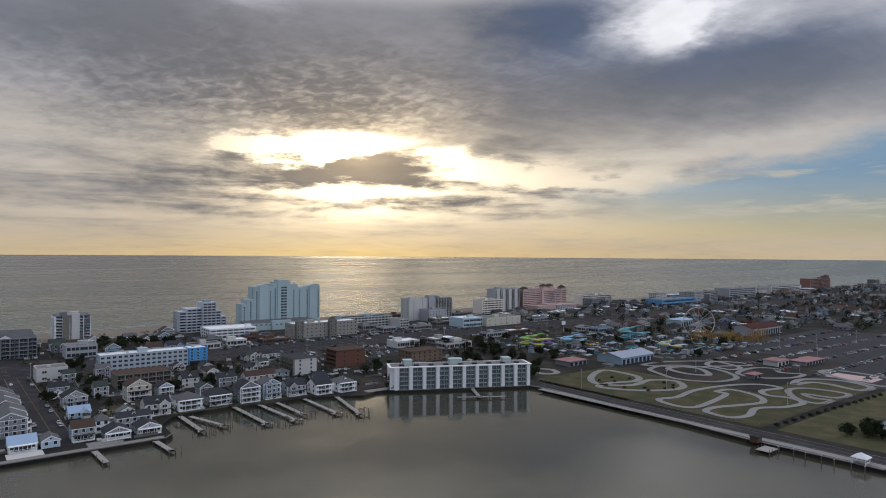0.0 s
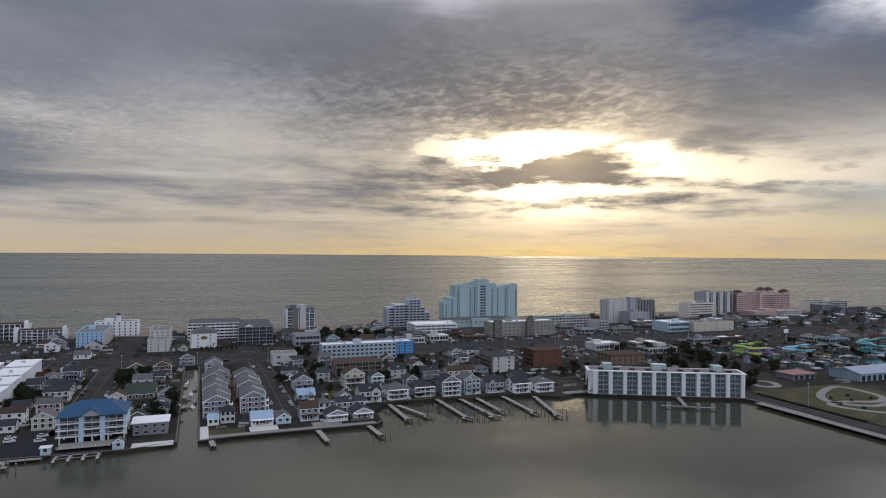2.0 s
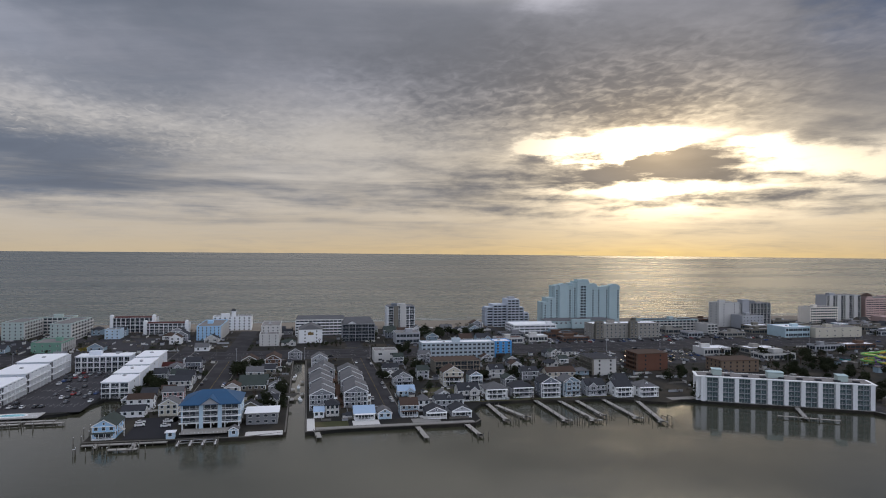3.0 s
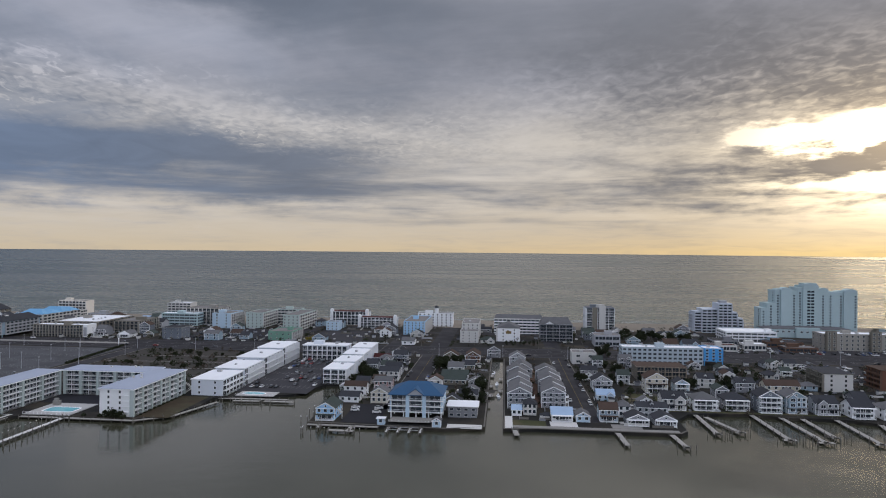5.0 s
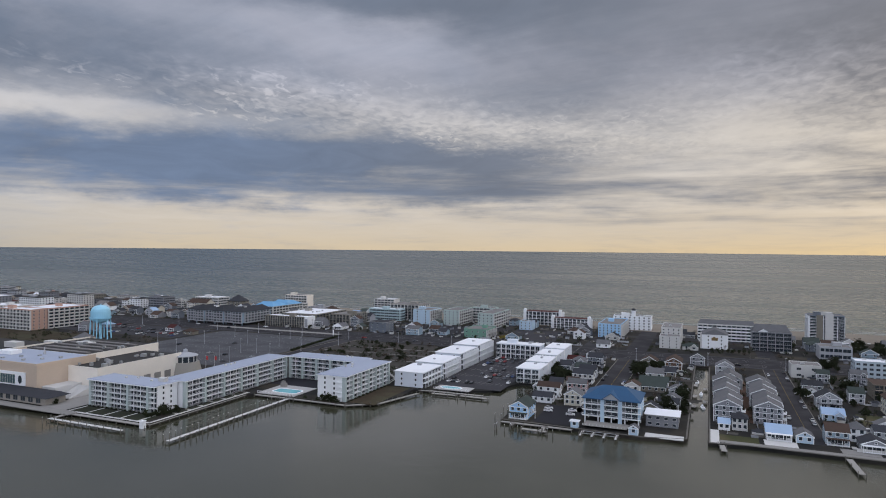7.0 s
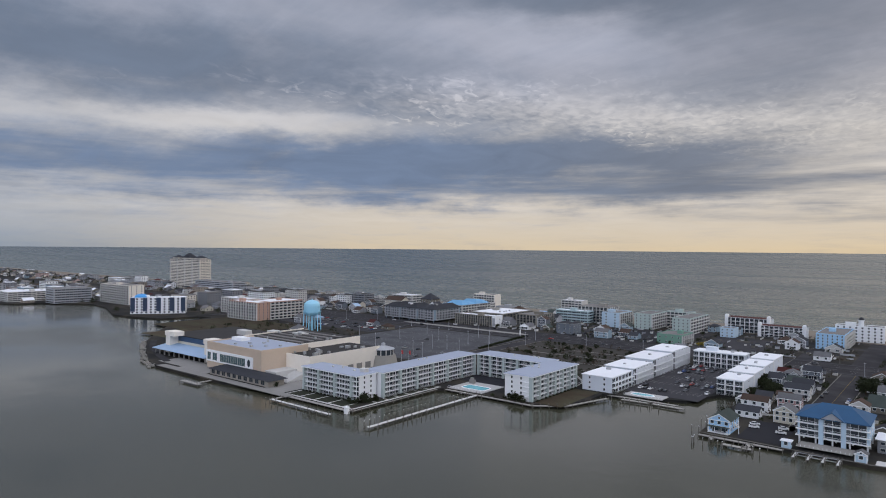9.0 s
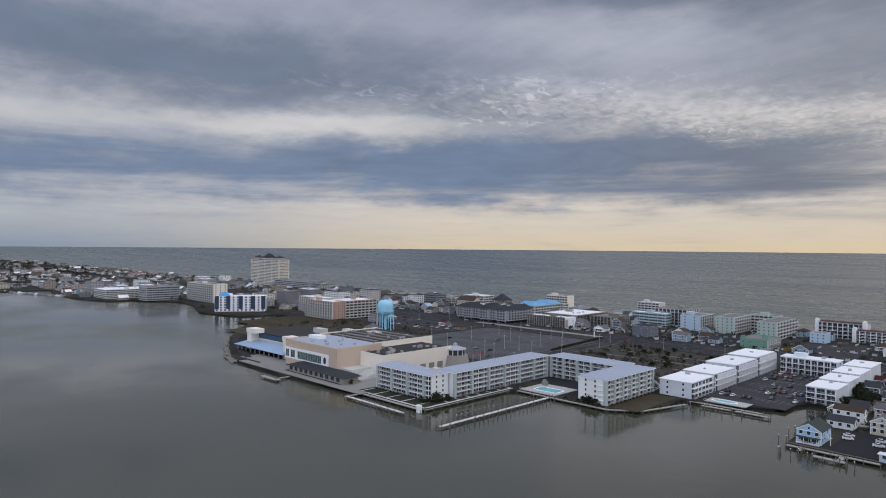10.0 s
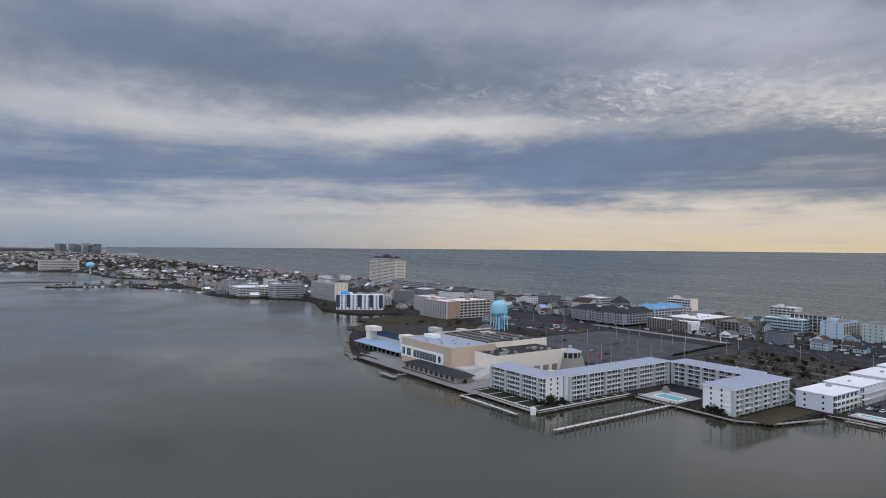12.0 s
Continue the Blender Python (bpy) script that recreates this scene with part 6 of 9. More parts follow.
def high_rise():
    take(-1207, -1100, 641, 665)
    ob = thing("high_rise", spot(-1207, 641, 1.5), "tall cream and white twin-slab condominium with peaked dark roofs", "apartment building")
    w, d, h, n = 107, 22, 56.0, 19
    part("wall", Shape().box(0, w, 0, d, 0, h), [BEIGE], ob)
    fh = h / n
    slab = Shape().box(-0.3, w + 1.5, -1.5, d, -0.3, 0).box(-0.3, w + 1.5, -1.5, -1.38, 0, 1.0).box(w + 1.38, w + 1.5, -1.5, d, 0, 1.0).mesh("gallery", [BEIGE])
    for k in range(1, n):
        part("gallery", slab, None, ob, "", pose(0, 0, k * fh))
    for k in range(n):
        part("ribbon_window", band_mesh(w - 4, 1.2, BEIGE, GLASS), None, ob, "", pose(w / 2, -0.05, k * fh + 1.0))
        part("ribbon_window", band_mesh(d - 4, 1.2, BEIGE, GLASS), None, ob, "", face_pose("right", w, d) @ pose(d / 2, -0.05, k * fh + 0.5))
    for x in (0, 26, 53, 80, 105):
        part("fin", Shape().box(x, x + 2, -1.7, 0, 0, h + 1), [OFFWHITE], ob)
    for x, a, r in ((4, 18, 4.5), (40, 26, 8.5), (84, 18, 4.5)):
        part("roof_cap", Shape().hip(x, x + a, 2, 18, h + 2.4, r, 0, 0.8, 0.3), [SHINGLE], ob)
        part("roof_wall", Shape().box(x, x + a, 2, 18, h + 0.5, h + 2.1), [BEIGE], ob)
    part("roof", Shape().box(-0.5, w + 1.6, -1.6, d + 0.5, h, h + 0.5), [GREYROOF], ob)


high_rise()

# ---- convention centre ----
TANWALL = mat("tan_precast", (0.56, 0.45, 0.355), 0.8, vary=0.06)

def convention_centre():
    take(-520, -310, 218, 345)
    ob = thing("convention_centre", spot(-415, 221, 1.5), "tan and white convention centre with a dark canopy and flat roofs", "convention centre")
    # local x from v = -415, y from u = 221
    part("hall", Shape().box(0, 66, 56, 112, 0, 15.5), [BEIGE], ob, "beige main hall")
    part("hall_roof", Shape().box(0.6, 65.4, 56.6, 111.4, 15.5, 15.7).box(0, 66, 56, 56.6, 15.5, 16.6, 1).box(65.4, 66, 56.6, 112, 15.5, 16.6, 1).box(0, 0.6, 56.6, 112, 15.5, 16.6, 1), [DARKROOF, BEIGE], ob)
    for i in range(5):
        part("skylight_row", Shape().box(8, 58, 63 + i * 9, 66 + i * 9, 15.8, 16.3), [GREYROOF], ob)
    part("front_wing", Shape().box(13, 75, 19.1, 56, 0, 16.6), [TANWALL], ob, "tan front wing")
    part("white_band", Shape().box(13.02, 66.5, 18.4, 19, 4.6, 12.2), [WHITE], ob, "white rendered band with tall windows")
    part("front_roof", Shape().box(13.6, 74.4, 19.6, 55.4, 16.6, 16.8).box(13, 75, 19, 19.6, 16.6, 17.6, 1).box(74.4, 75, 19.6, 56, 16.6, 17.6, 1).box(13, 13.6, 19.6, 56, 16.6, 17.6, 1), [LAVROOF, TANWALL], ob)
    part("roof_box", Shape().box(16, 28, 36, 43, 16.8, 19.0), [WHITE], ob)
    for x, a in ((15.6, 4.0), (22.6, 5.2)):
        part("window", window_mesh(a, 5.0, BEIGE, TEALGLASS), None, ob, "", pose(x + 1, 18.38, 5.7))
    for i in range(7):
        part("window", window_mesh(4.0, 5.0, BEIGE, TEALGLASS), None, ob, "", pose(31.8 + i * 4.1, 18.38, 5.6))
    # rows of vents and hatches on the lavender roof
    for i in range(6):
        part("roof_unit", Shape().box(34 + i * 6, 35.6 + i * 6, 26 + (i % 3) * 7, 27.6 + (i % 3) * 7, 16.8, 17.7 + 0.2 * (i % 2)), [STEEL], ob)
    part("roof_spire", Shape().cyl(44, 46, 16.8, 18.4, 0.9, 0.7, 10).cyl(44, 46, 18.4, 21.5, 0.5, 0.05, 8), [STEEL], ob)
    ring = []
    for i in range(24):
        ring.append((62.5 + 1.5 * math.cos(i * math.pi / 12), 8.2 + 2.3 * math.sin(i * math.pi / 12)))
    s = Shape().add([(x, 18.3, z) for x, z in ring] + [(x, 18.4, z) for x, z in ring], [tuple(range(24))] + [(i, (i + 1) % 24, 24 + (i + 1) % 24, 24 + i) for i in range(24)])
    part("round_window", s, [GLASS], ob)
    # low gallery with a dark sloped canopy along the promenade
    part("gallery", Shape().box(37, 99, 7.0, 18.3, 0, 3.9), [mat("brown_grey_block", (0.36, 0.33, 0.29), 0.85)], ob)
    part("canopy", Shape().add([(35.5, 5.6, 3.7), (101, 5.6, 3.7), (101, 20, 3.7), (35.5, 20, 3.7), (38, 18.3, 4.9), (95, 18.3, 4.9), (95, 14, 4.9), (38, 14, 4.9)],
                               [(0, 1, 6, 7), (1, 2, 5, 6), (7, 6, 5, 4), (3, 2, 1, 0), (0, 7, 4, 3), (2, 3, 4, 5)]), [SHINGLE], ob, "dark sloped shingled canopy")
    for i in range(10):
        part("window", window_mesh(3.4, 2.4, CONCRETE), None, ob, "", pose(40.5 + i * 5.9, 6.96, 0.9))
    # beige side hall with a black flat roof
    part("side_hall", Shape().box(67, 98.5, 38, 100, 0, 13.0), [BEIGE], ob)
    part("side_roof", Shape().box(67.6, 97.9, 38.6, 99.4, 13.0, 13.15).box(67, 98.5, 38, 38.6, 13, 14, 1).box(97.9, 98.5, 38.6, 100, 13, 14, 1), [DARKROOF, BEIGE], ob)
    R = random.Random(5)
    for i in range(14):
        x, y = R.uniform(70, 94), R.uniform(44, 92)
        part("roof_unit", Shape().box(x, x + R.uniform(1, 3), y, y + R.uniform(1, 3), 13.1, 14.2 + R.random()), [STEEL], ob)
    for i in range(10):
        x, y = R.uniform(4, 60), R.uniform(60, 106)
        part("roof_unit", Shape().box(x, x + R.uniform(1, 3), y, y + R.uniform(1, 3), 15.6, 16.6 + R.random()), [STEEL], ob)
    # outside stair beside the promenade
    s = Shape()
    for i in range(14):
        s.box(86.2, 97, 22 + i, 23 + i, 0, 0.3 + 0.3 * i)
    part("stair", s, [OFFWHITE], ob)
    part("entrance_block", Shape().box(75.1, 86, 22, 38, 0, 5.0), [OFFWHITE], ob)
    # loading doors in the shaded flank
    for i in range(6):
        part("loading_door", Shape().box(98.4, 98.6, 46 + i * 8, 51 + i * 8, 0.3, 4.5), [CONCRETE], ob)
    # navy north wing with a pale blue canopy and beige pylons
    part("north_wing", Shape().box(-74, 7.9, 38, 96, 0, 12.5), [mat("navy_panel", (0.03, 0.07, 0.14), 0.5, vary=0.1)], ob, "navy blue clad north wing")
    part("north_roof", Shape().box(-74.3, 7.9, 37.7, 96.3, 12.5, 13.0), [DARKROOF], ob)
    part("cream_wall", Shape().box(-62, 0, 37.5, 38, 3, 8.6), [CREAM], ob)
    part("canopy", Shape().add([(-70, 22, 4.2), (4, 22, 4.2), (4, 37.4, 6.8), (-70, 37.4, 6.8), (-70, 22, 3.8), (4, 22, 3.8), (4, 37.4, 3.8), (-70, 37.4, 3.8)],
                               [(0, 1, 2, 3), (4, 5, 1, 0), (5, 6, 2, 1), (7, 4, 0, 3), (7, 6, 5, 4)]), [PALEROOF], ob, "pale blue sloped metal canopy")
    for i in range(11):
        part("post", Shape().box(-68.4 + i * 7, -67.6 + i * 7, 23.5, 24.3, 0, 3.9), [CONCRETE], ob)
        part("window", window_mesh(5.2, 2.6, CONCRETE), None, ob, "", pose(-64.5 + i * 6.6, 37.4, 0.7))
    for x, y in ((-66, 31), (-4, 27)):
        part("pylon", Shape().box(x, x + 6, y, y + 7, 0, 15.0).box(x - 0.5, x + 13, y - 0.5, y + 8, 13.0, 16.4), [BEIGE], ob, "square beige pylon")
    for x, y in ((-30, 70), (-10, 84), (14, 90)):
        part("roof_box", Shape().box(x, x + 12, y, y + 6, 13, 16.6), [OFFWHITE], ob)
    # rotunda
    part("rotunda", Shape().cyl(98, 104, 0, 7.5, 10.5, 8.6, n=28), [GREIGE], ob)
    part("lantern", Shape().cyl(98, 104, 7.5, 11.2, 6.9, n=24), [GLASS], ob)
    for i in range(12):
        a = i * math.pi / 6
        part("mullion", Shape().box(98 + 7 * math.cos(a) - 0.25, 98 + 7 * math.cos(a) + 0.25, 104 + 7 * math.sin(a) - 0.25, 104 + 7 * math.sin(a) + 0.25, 7.5, 11.2), [OFFWHITE], ob)
    part("cone_roof", Shape().lathe(98, 104, [(8.0, 11.2), (7.8, 11.7), (1.4, 13.6), (1.4, 15.2), (0.1, 15.8)], 24), [LIGHTGREY], ob)


convention_centre()
sheet("promenade", "pale concrete promenade along the bay", CONCRETE, -432, -289, 219.8, 226, 1.62, "pavement")
sheet("plaza", "pale concrete plaza before the white band", CONCRETE, -415, -380, 226.2, 244.4, 1.58, "pavement")
sheet("plaza", "pale concrete plaza beside the gallery", CONCRETE, -317.5, -299, 226.2, 258, 1.58, "pavement")
sheet("forecourt", "concrete forecourt of the convention centre", CONCRETE, -448, -400, 229, 246, 1.57, "pavement")
sheet("marsh", "brown winter marsh grass", SCRUB, -660, -525, 330, 425, 1.56, "marsh")
sheet("marsh", "brown winter marsh grass", SCRUB, -600, -525, 290, 331, 1.565, "marsh")


def revetment():
    """Boulders along the tip of the promenade."""
    R, n = random.Random(8), 0
    line = [(271, -550), (253, -515), (225, -454), (219, -431)]
    s = Shape()
    for (ua, va), (ub, vb) in zip(line, line[1:]):
        for i in range(70):
            f = i / 70
            u, v, r = ua + (ub - ua) * f - R.uniform(-1, 4), va + (vb - va) * f - R.uniform(0, 3), R.uniform(0.5, 1.3)
            z = R.uniform(0.0, 1.2)
            s.lathe(v, u, [(0.1, z - r * 0.7), (r, z - r * 0.2), (r * R.uniform(0.7, 0.95), z + r * 0.4), (0.1, z + r * 0.7)], 6)
    solid("revetment", s, [GRAVEL], GRID, "grey boulder revetment at the water's edge", "rocks", kind="stuff")
    s = Shape()
    s.ribbon([(-545, 275), (-515, 258), (-470, 241), (-440, 232)], 5.0, 1.66)
    solid("path", s, [ASPHALT], GRID, "curved dark path on the point", "path", kind="structure")


revetment()


# ---- water tower ----
def water_tower():
    ob = thing("water_tower", spot(-498, 410, 1.5), "sky blue water tower on tubular legs", "water tower")
    part("tank", Shape().lathe(0, 0, [(0.3, 14.2), (4, 14.6), (6.8, 16.0), (8.0, 18.6), (8.0, 24.2), (7.4, 26.6), (5.6, 28.6), (3, 29.6), (0.2, 30)], 28), [TANKBLUE], ob, "bright sky blue rounded tank")
    part("balcony_ring", Shape().cyl(0, 0, 18.2, 18.5, 8.9, n=28).lathe(0, 0, [(8.85, 18.5), (8.9, 19.5), (8.75, 19.5)], 28), [TANKBLUE], ob)
    for i in range(6):
        a = i * math.pi / 3
        part("leg", Shape().tube([(8.6 * math.cos(a), 8.6 * math.sin(a), 0), (7.8 * math.cos(a), 7.8 * math.sin(a), 18.4)], 0.55, 8), [TANKBLUE], ob)
    part("riser", Shape().cyl(0, 0, 0, 15, 1.3, n=14), [TANKBLUE], ob)
    part("cap_vent", Shape().cyl(0, 0, 29.9, 31, 0.5, n=8), [TANKBLUE], ob)


water_tower()
solid("pump_house", Shape().box(0, 12, 0, 12, 0, 4, 1).hip(0, 12, 0, 12, 4, 4.5, 0), [SHINGLE3, BEIGE], spot(-500, 385, 1.5), "beige pavilion with a grey pyramid roof near the tower", "pavilion")

# ---- car parks ----
sheet("car_park", "wide empty asphalt car park", PALELOT, -440, -309, 352, 500, 1.54, "car park")
dashes("bay_lines", "faded white parking bay lines", LINE, [(v, u, v, u + 9.5) for v in range(-436, -312, 3) for u in (362, 386, 410, 434, 458, 480)], 1.56, 0.12)
sheet("car_park", "dark asphalt motel car park", MIDLOT, -155.5, -112, 360, 471, 1.545, "car park")
dashes("bay_lines", "white parking bay lines", LINE, [(v, u, v, u + 9) for v in range(-152, -114, 3) for u in (372, 392, 412, 432, 452)] + [(-153, u + 4.5, -114, u + 4.5) for u in (372, 392, 412, 432, 452)], 1.56, 0.14)
sheet("car_park", "small dark asphalt car park beside the dock", FRESH, -78, -60, 304, 340, 1.545, "car park")
sheet("car_park", "asphalt hotel car park", ASPHALT, 205, 330, 440, 500, 1.54, "car park")
sheet("car_park", "asphalt hotel car park", ASPHALT, 120, 420, 550, 592, 1.54, "car park")
sheet("car_park", "asphalt amusement park car park", MIDLOT, 470, 800, 130, 310, 1.54, "car park")
dashes("bay_lines", "faded white parking bay lines", LINE, [(v, u, v, u + 9) for v in range(480, 760, 3) for u in (160, 186, 212, 238, 264, 288)], 1.56, 0.14)
sheet("car_park", "asphalt lot behind the motel", MIDLOT, -180, -128, 552, 640, 1.54, "car park")
sheet("planted_lot", "scrubby planted lot with gravel paths", mat("dry_lot", (0.062, 0.056, 0.050), 0.95, vary=0.3, grain=0.3, other=(0.045, 0.043, 0.038)), -290, -180, 370, 500, 1.54, "lot")
for u in (395, 420, 445, 470):
    dashes("path", "pale gravel path", CONCRETE, [(-288, u, -182, u + 6)], 1.56, 1.2)
sheet("car_park", "dark asphalt car park before the green flats", FRESH, -300, -214, 552, 632, 1.54, "car park")
sheet("car_park", "small asphalt car park near the water tower", MIDLOT, -600, -446, 440, 500, 1.54, "car park")
sheet("lawn", "small green lawn on the quay", GRASS, 5, 21, 305, 318, 1.56, "lawn")
sheet("terrace", "white paved terrace on the canal corner", OFFWHITE, 0.8, 5, 302, 325, 1.6, "terrace")
sheet("terrace", "pale paved quay strip", OFFWHITE, -26, -9.5, 300, 306.5, 1.6, "terrace")
sheet("quay", "pale concrete quay strip along the bulkhead", CONCRETE, 5.2, 82, 304.6, 308.5, 1.6, "pavement")
sheet("patio", "white paved patio before the bungalow", OFFWHITE, 23, 36, 309, 317.5, 1.59, "terrace")
sheet("patio", "pale paved patio of a bayfront house", CONCRETE, 52, 66, 309, 316, 1.59, "terrace")
sheet("lawn", "small green lawn before bayfront houses", GRASS, 86, 200, 345.5, 348.5, 1.565, "lawn")
sheet("lawn", "green back garden", GRASS, 70, 84, 362, 386, 1.56, "lawn")
sheet("lawn", "green garden behind white houses", GRASS, -75, -64, 352, 366, 1.56, "lawn")
sheet("lawn", "dark planted strip before the flats", BED, -297, -246, 226.5, 236, 1.56, "lawn")
sheet("lawn", "dark planted strip before the flats", BED, -246, -240.8, 240, 296, 1.56, "lawn")
sheet("lawn", "rough reedy bank beside the flats", SCRUB, -179, -163, 300, 345, 1.56, "bank")
sheet("alley", "red brick alley between the terraces", BROWN, 17.8, 21.8, 345, 455, 1.56, "alley")
sheet("walk", "strip of pavement behind the hotel quay", CONCRETE, 205, 222, 331, 337, 1.58, "pavement")


def pool(v0, v1, u0, u1, pv, pu, a, b, shape):
    ob = thing("swimming_pool", spot(v0, u0, 1.5), "turquoise swimming pool in a pale concrete terrace", "pool")
    part("terrace", Shape().box(0, v1 - v0, 0, u1 - u0, 0, 0.35), [mat("pale_pool_paving", (0.44, 0.43, 0.42), 0.85)], ob)
    ring = [(pv + a * math.copysign(abs(math.cos(t)) ** shape, math.cos(t)), pu + b * math.copysign(abs(math.sin(t)) ** shape, math.sin(t))) for t in np.linspace(0, 2 * math.pi, 36, endpoint=False)]
    part("coping", Shape().ribbon(ring, 0.8, 0.5, 0, True, 0.2), [WHITE], ob)
    part("pool_water", Shape().prism(ring, 0.2, 0.42), [POOL], ob)
    s = Shape()
    for x in np.arange(0, v1 - v0 + 0.1, 2.0):
        s.box(x - 0.04, x + 0.04, 0, 0.08, 0.35, 1.45)
    s.box(0, v1 - v0, 0, 0.06, 1.4, 1.48)
    part("fence", s, [WHITE], ob)
    return ob


pool(-236.5, -212, 297, 320, 13.5, 10, 8.2, 4.6, 0.35)
solid("slide_rock", Shape().box(0, 3.5, 0, 2, 0, 2.2).box(0.5, 2.5, 0.3, 1.7, 2.2, 3.4), [CONCRETE], spot(-234, 315, 1.85), "grey stone feature beside the pool", "rock feature")
solid("marquee", Shape().gable(0, 6, 0, 4, 2.2, 0.9, "x", 0, 0, 0.1).box(0, 6, 0, 4, 0, 2.2), [WHITE], spot(-210, 322, 1.5), "white tent beside the flats", "tent")
pool(-150, -128, 349.5, 360, 9, 5.5, 6.5, 3.2, 1.0)

# garden paths and beds before the flats
for i in range(5):
    v = -296 + i * 11.6
    dashes("garden_path", "white concrete garden path", OFFWHITE, [(v, 225.5, v, 237)], 1.6, 1.0)
for i in range(7):
    u = 244 + i * 8.6
    dashes("garden_path", "white concrete garden path", OFFWHITE, [(-246.5, u, -240.6, u)], 1.6, 0.9)
dashes("garden_path", "pale concrete quay path", OFFWHITE, [(-296, 225.6, -241.5, 225.6), (-241.8, 226, -241.8, 296)], 1.605, 1.6)
sheet("yard", "dark asphalt yard behind the pool", FRESH, -246, -199, 321, 340, 1.55, "yard")
for v0, v1, u0, u1 in ((86, 98, 366, 384), (104, 118, 370, 388), (140, 152, 368, 386), (165, 186, 366, 400), (54, 66, 345, 362), (-60, -46, 338, 348), (-44, -30, 360, 380)):
    sheet("lawn", "small dull back garden lawn", GRASS, v0, v1, u0, u1, 1.56, "lawn")

# ---- docks and piers ----
def pier(v0, u0, v1, u1, w=2.0, label="weathered timber pier on dark piles", head=0.0, step=7.5, tall=1.1, z=1.2, deck=DECK, group="piers"):
    L = math.hypot(v1 - v0, u1 - u0)
    rot = math.degrees(math.atan2(u1 - u0, v1 - v0))
    ob = thing("pier", spot(v0, u0, 0.0, rot), label, "pier", group)
    s = Shape().box(0, L, -w / 2, w / 2, z - 0.12, z).box(0, L, -w / 2, -w / 2 + 0.2, z - 0.35, z - 0.12, 1).box(0, L, w / 2 - 0.2, w / 2, z - 0.35, z - 0.12, 1)
    if head:
        s.box(L - 2.2, L, -head / 2, head / 2, z - 0.12, z)
    part("deck", s, [deck, TIMBER], ob)
    n = max(2, int(L / step))
    pm = shared(("pile", z, tall), lambda: Shape().cyl(0, 0, -2.0, z + tall, 0.17, 0.14, 7).mesh("pile", [TIMBER]))
    for i in range(n + 1):
        x = L * i / n
        for y in (-w / 2 - 0.1, w / 2 + 0.1):
            part("post", pm, None, ob, "", pose(x, y, 0))
    if head:
        for y in (-head / 2, head / 2, -head / 2 - 2.5, head / 2 + 2.5):
            part("post", pm, None, ob, "", pose(L - 1, y, 0))
    return ob


for v0, u0, v1, u1, hd in ((99, 344, 99, 306, 4), (103, 338, 111, 310, 5), (128, 346, 128.5, 300, 6), (141, 344, 143, 298, 7), (151, 343, 151, 306, 4), (167.4, 342, 166.3, 298, 6), (185, 334, 174.5, 289, 5),
                           (53.2, 303, 54.1, 284, 0), (77.5, 303, 79.1, 283, 3), (5.7, 303, 6.7, 293, 0)):
    pier(v0, u0, v1, u1, 2.4, head=hd)
# boat lifts and mooring piles beside the house piers
for v, u in ((104, 309), (134, 306), (147, 304), (157, 311), (172, 303), (180, 295), (112, 312), (138, 302)):
    ob = thing("boat_lift", spot(v, u, 0), "dark timber frame of a boat lift", "boat lift", "boat lifts")
    for x in (-1.6, 1.6):
        for y in (-2, 2):
            part("post", Shape().cyl(x, y, -2, 3.0, 0.17, 0.14, 6), [TIMBER], ob)
    part("beam", Shape().box(-1.7, -1.5, -2.4, 2.4, 2.4, 2.65), [TIMBER], ob)
    part("beam", Shape().box(1.5, 1.7, -2.4, 2.4, 2.4, 2.65), [TIMBER], ob)
pier(266.4, 308, 251, 282, 2.2)
pier(240.7, 290.5, 265.4, 275.5, 1.6)
# marina of the flats
pier(-213.5, 296, -213.4, 209, 2.2, "long white-railed marina pier with mooring posts", step=5.5, tall=1.6, deck=OFFWHITE)
pier(-293, 213.3, -244, 212.8, 2.0, "pale marina pier with mooring posts", step=5.0, tall=1.4, deck=OFFWHITE)
pier(-292, 225, -292, 214, 2.0)
pier(-241, 224, -241, 296, 2.4, "pale boardwalk along the flats", step=6, tall=0.0, deck=DECK)
pier(-295, 223.5, -241, 223.5, 2.4, "pale boardwalk along the flats", step=6, tall=0.0, deck=DECK)
pier(-236, 295, -177, 294.5, 2.2, "pale boardwalk before the pool", step=5, tall=0.8, deck=DECK)
pier(-177, 294.5, -163, 305, 2.0, "zigzag boardwalk over the shallows", step=4)
pier(-163, 305, -154, 336, 2.0, "zigzag boardwalk over the shallows", step=4)
pier(-161, 345, -118, 345.5, 2.4, "grey boardwalk before the motel", step=5, tall=0.8)
pier(-147, 340, -132, 340.5, 2.4, "low grey timber floating dock", step=4)
pier(-130, 341, -113, 340.5, 2.4, "low grey timber floating dock", step=4)
pier(-375, 207, -355, 207.3, 3.2, "dark floating dock off the promenade", step=6)
pier(-361, 219, -360.5, 208, 2.0, "gangway to the floating dock", step=6)
pier(-92.5, 299, -58, 298.5, 2.2, "boardwalk on the quay edge", step=5, tall=0.6)
pier(-80, 291, -68, 290.5, 2.4, "low grey timber floating dock", step=4)
pier(-70.5, 299, -71, 291, 1.8, "short timber gangway to a dock", step=4)
pier(-86, 298, -86, 294, 1.4, "short timber finger pier", step=3)
solid("pier_marker", Shape().box(-1, 1, -1, 1, -1.5, 3.2).box(-1.2, 1.2, -1.2, 1.2, 3.2, 3.5), [WHITE], spot(-242, 222, 0), "white square dolphin at the marina corner", "marker")
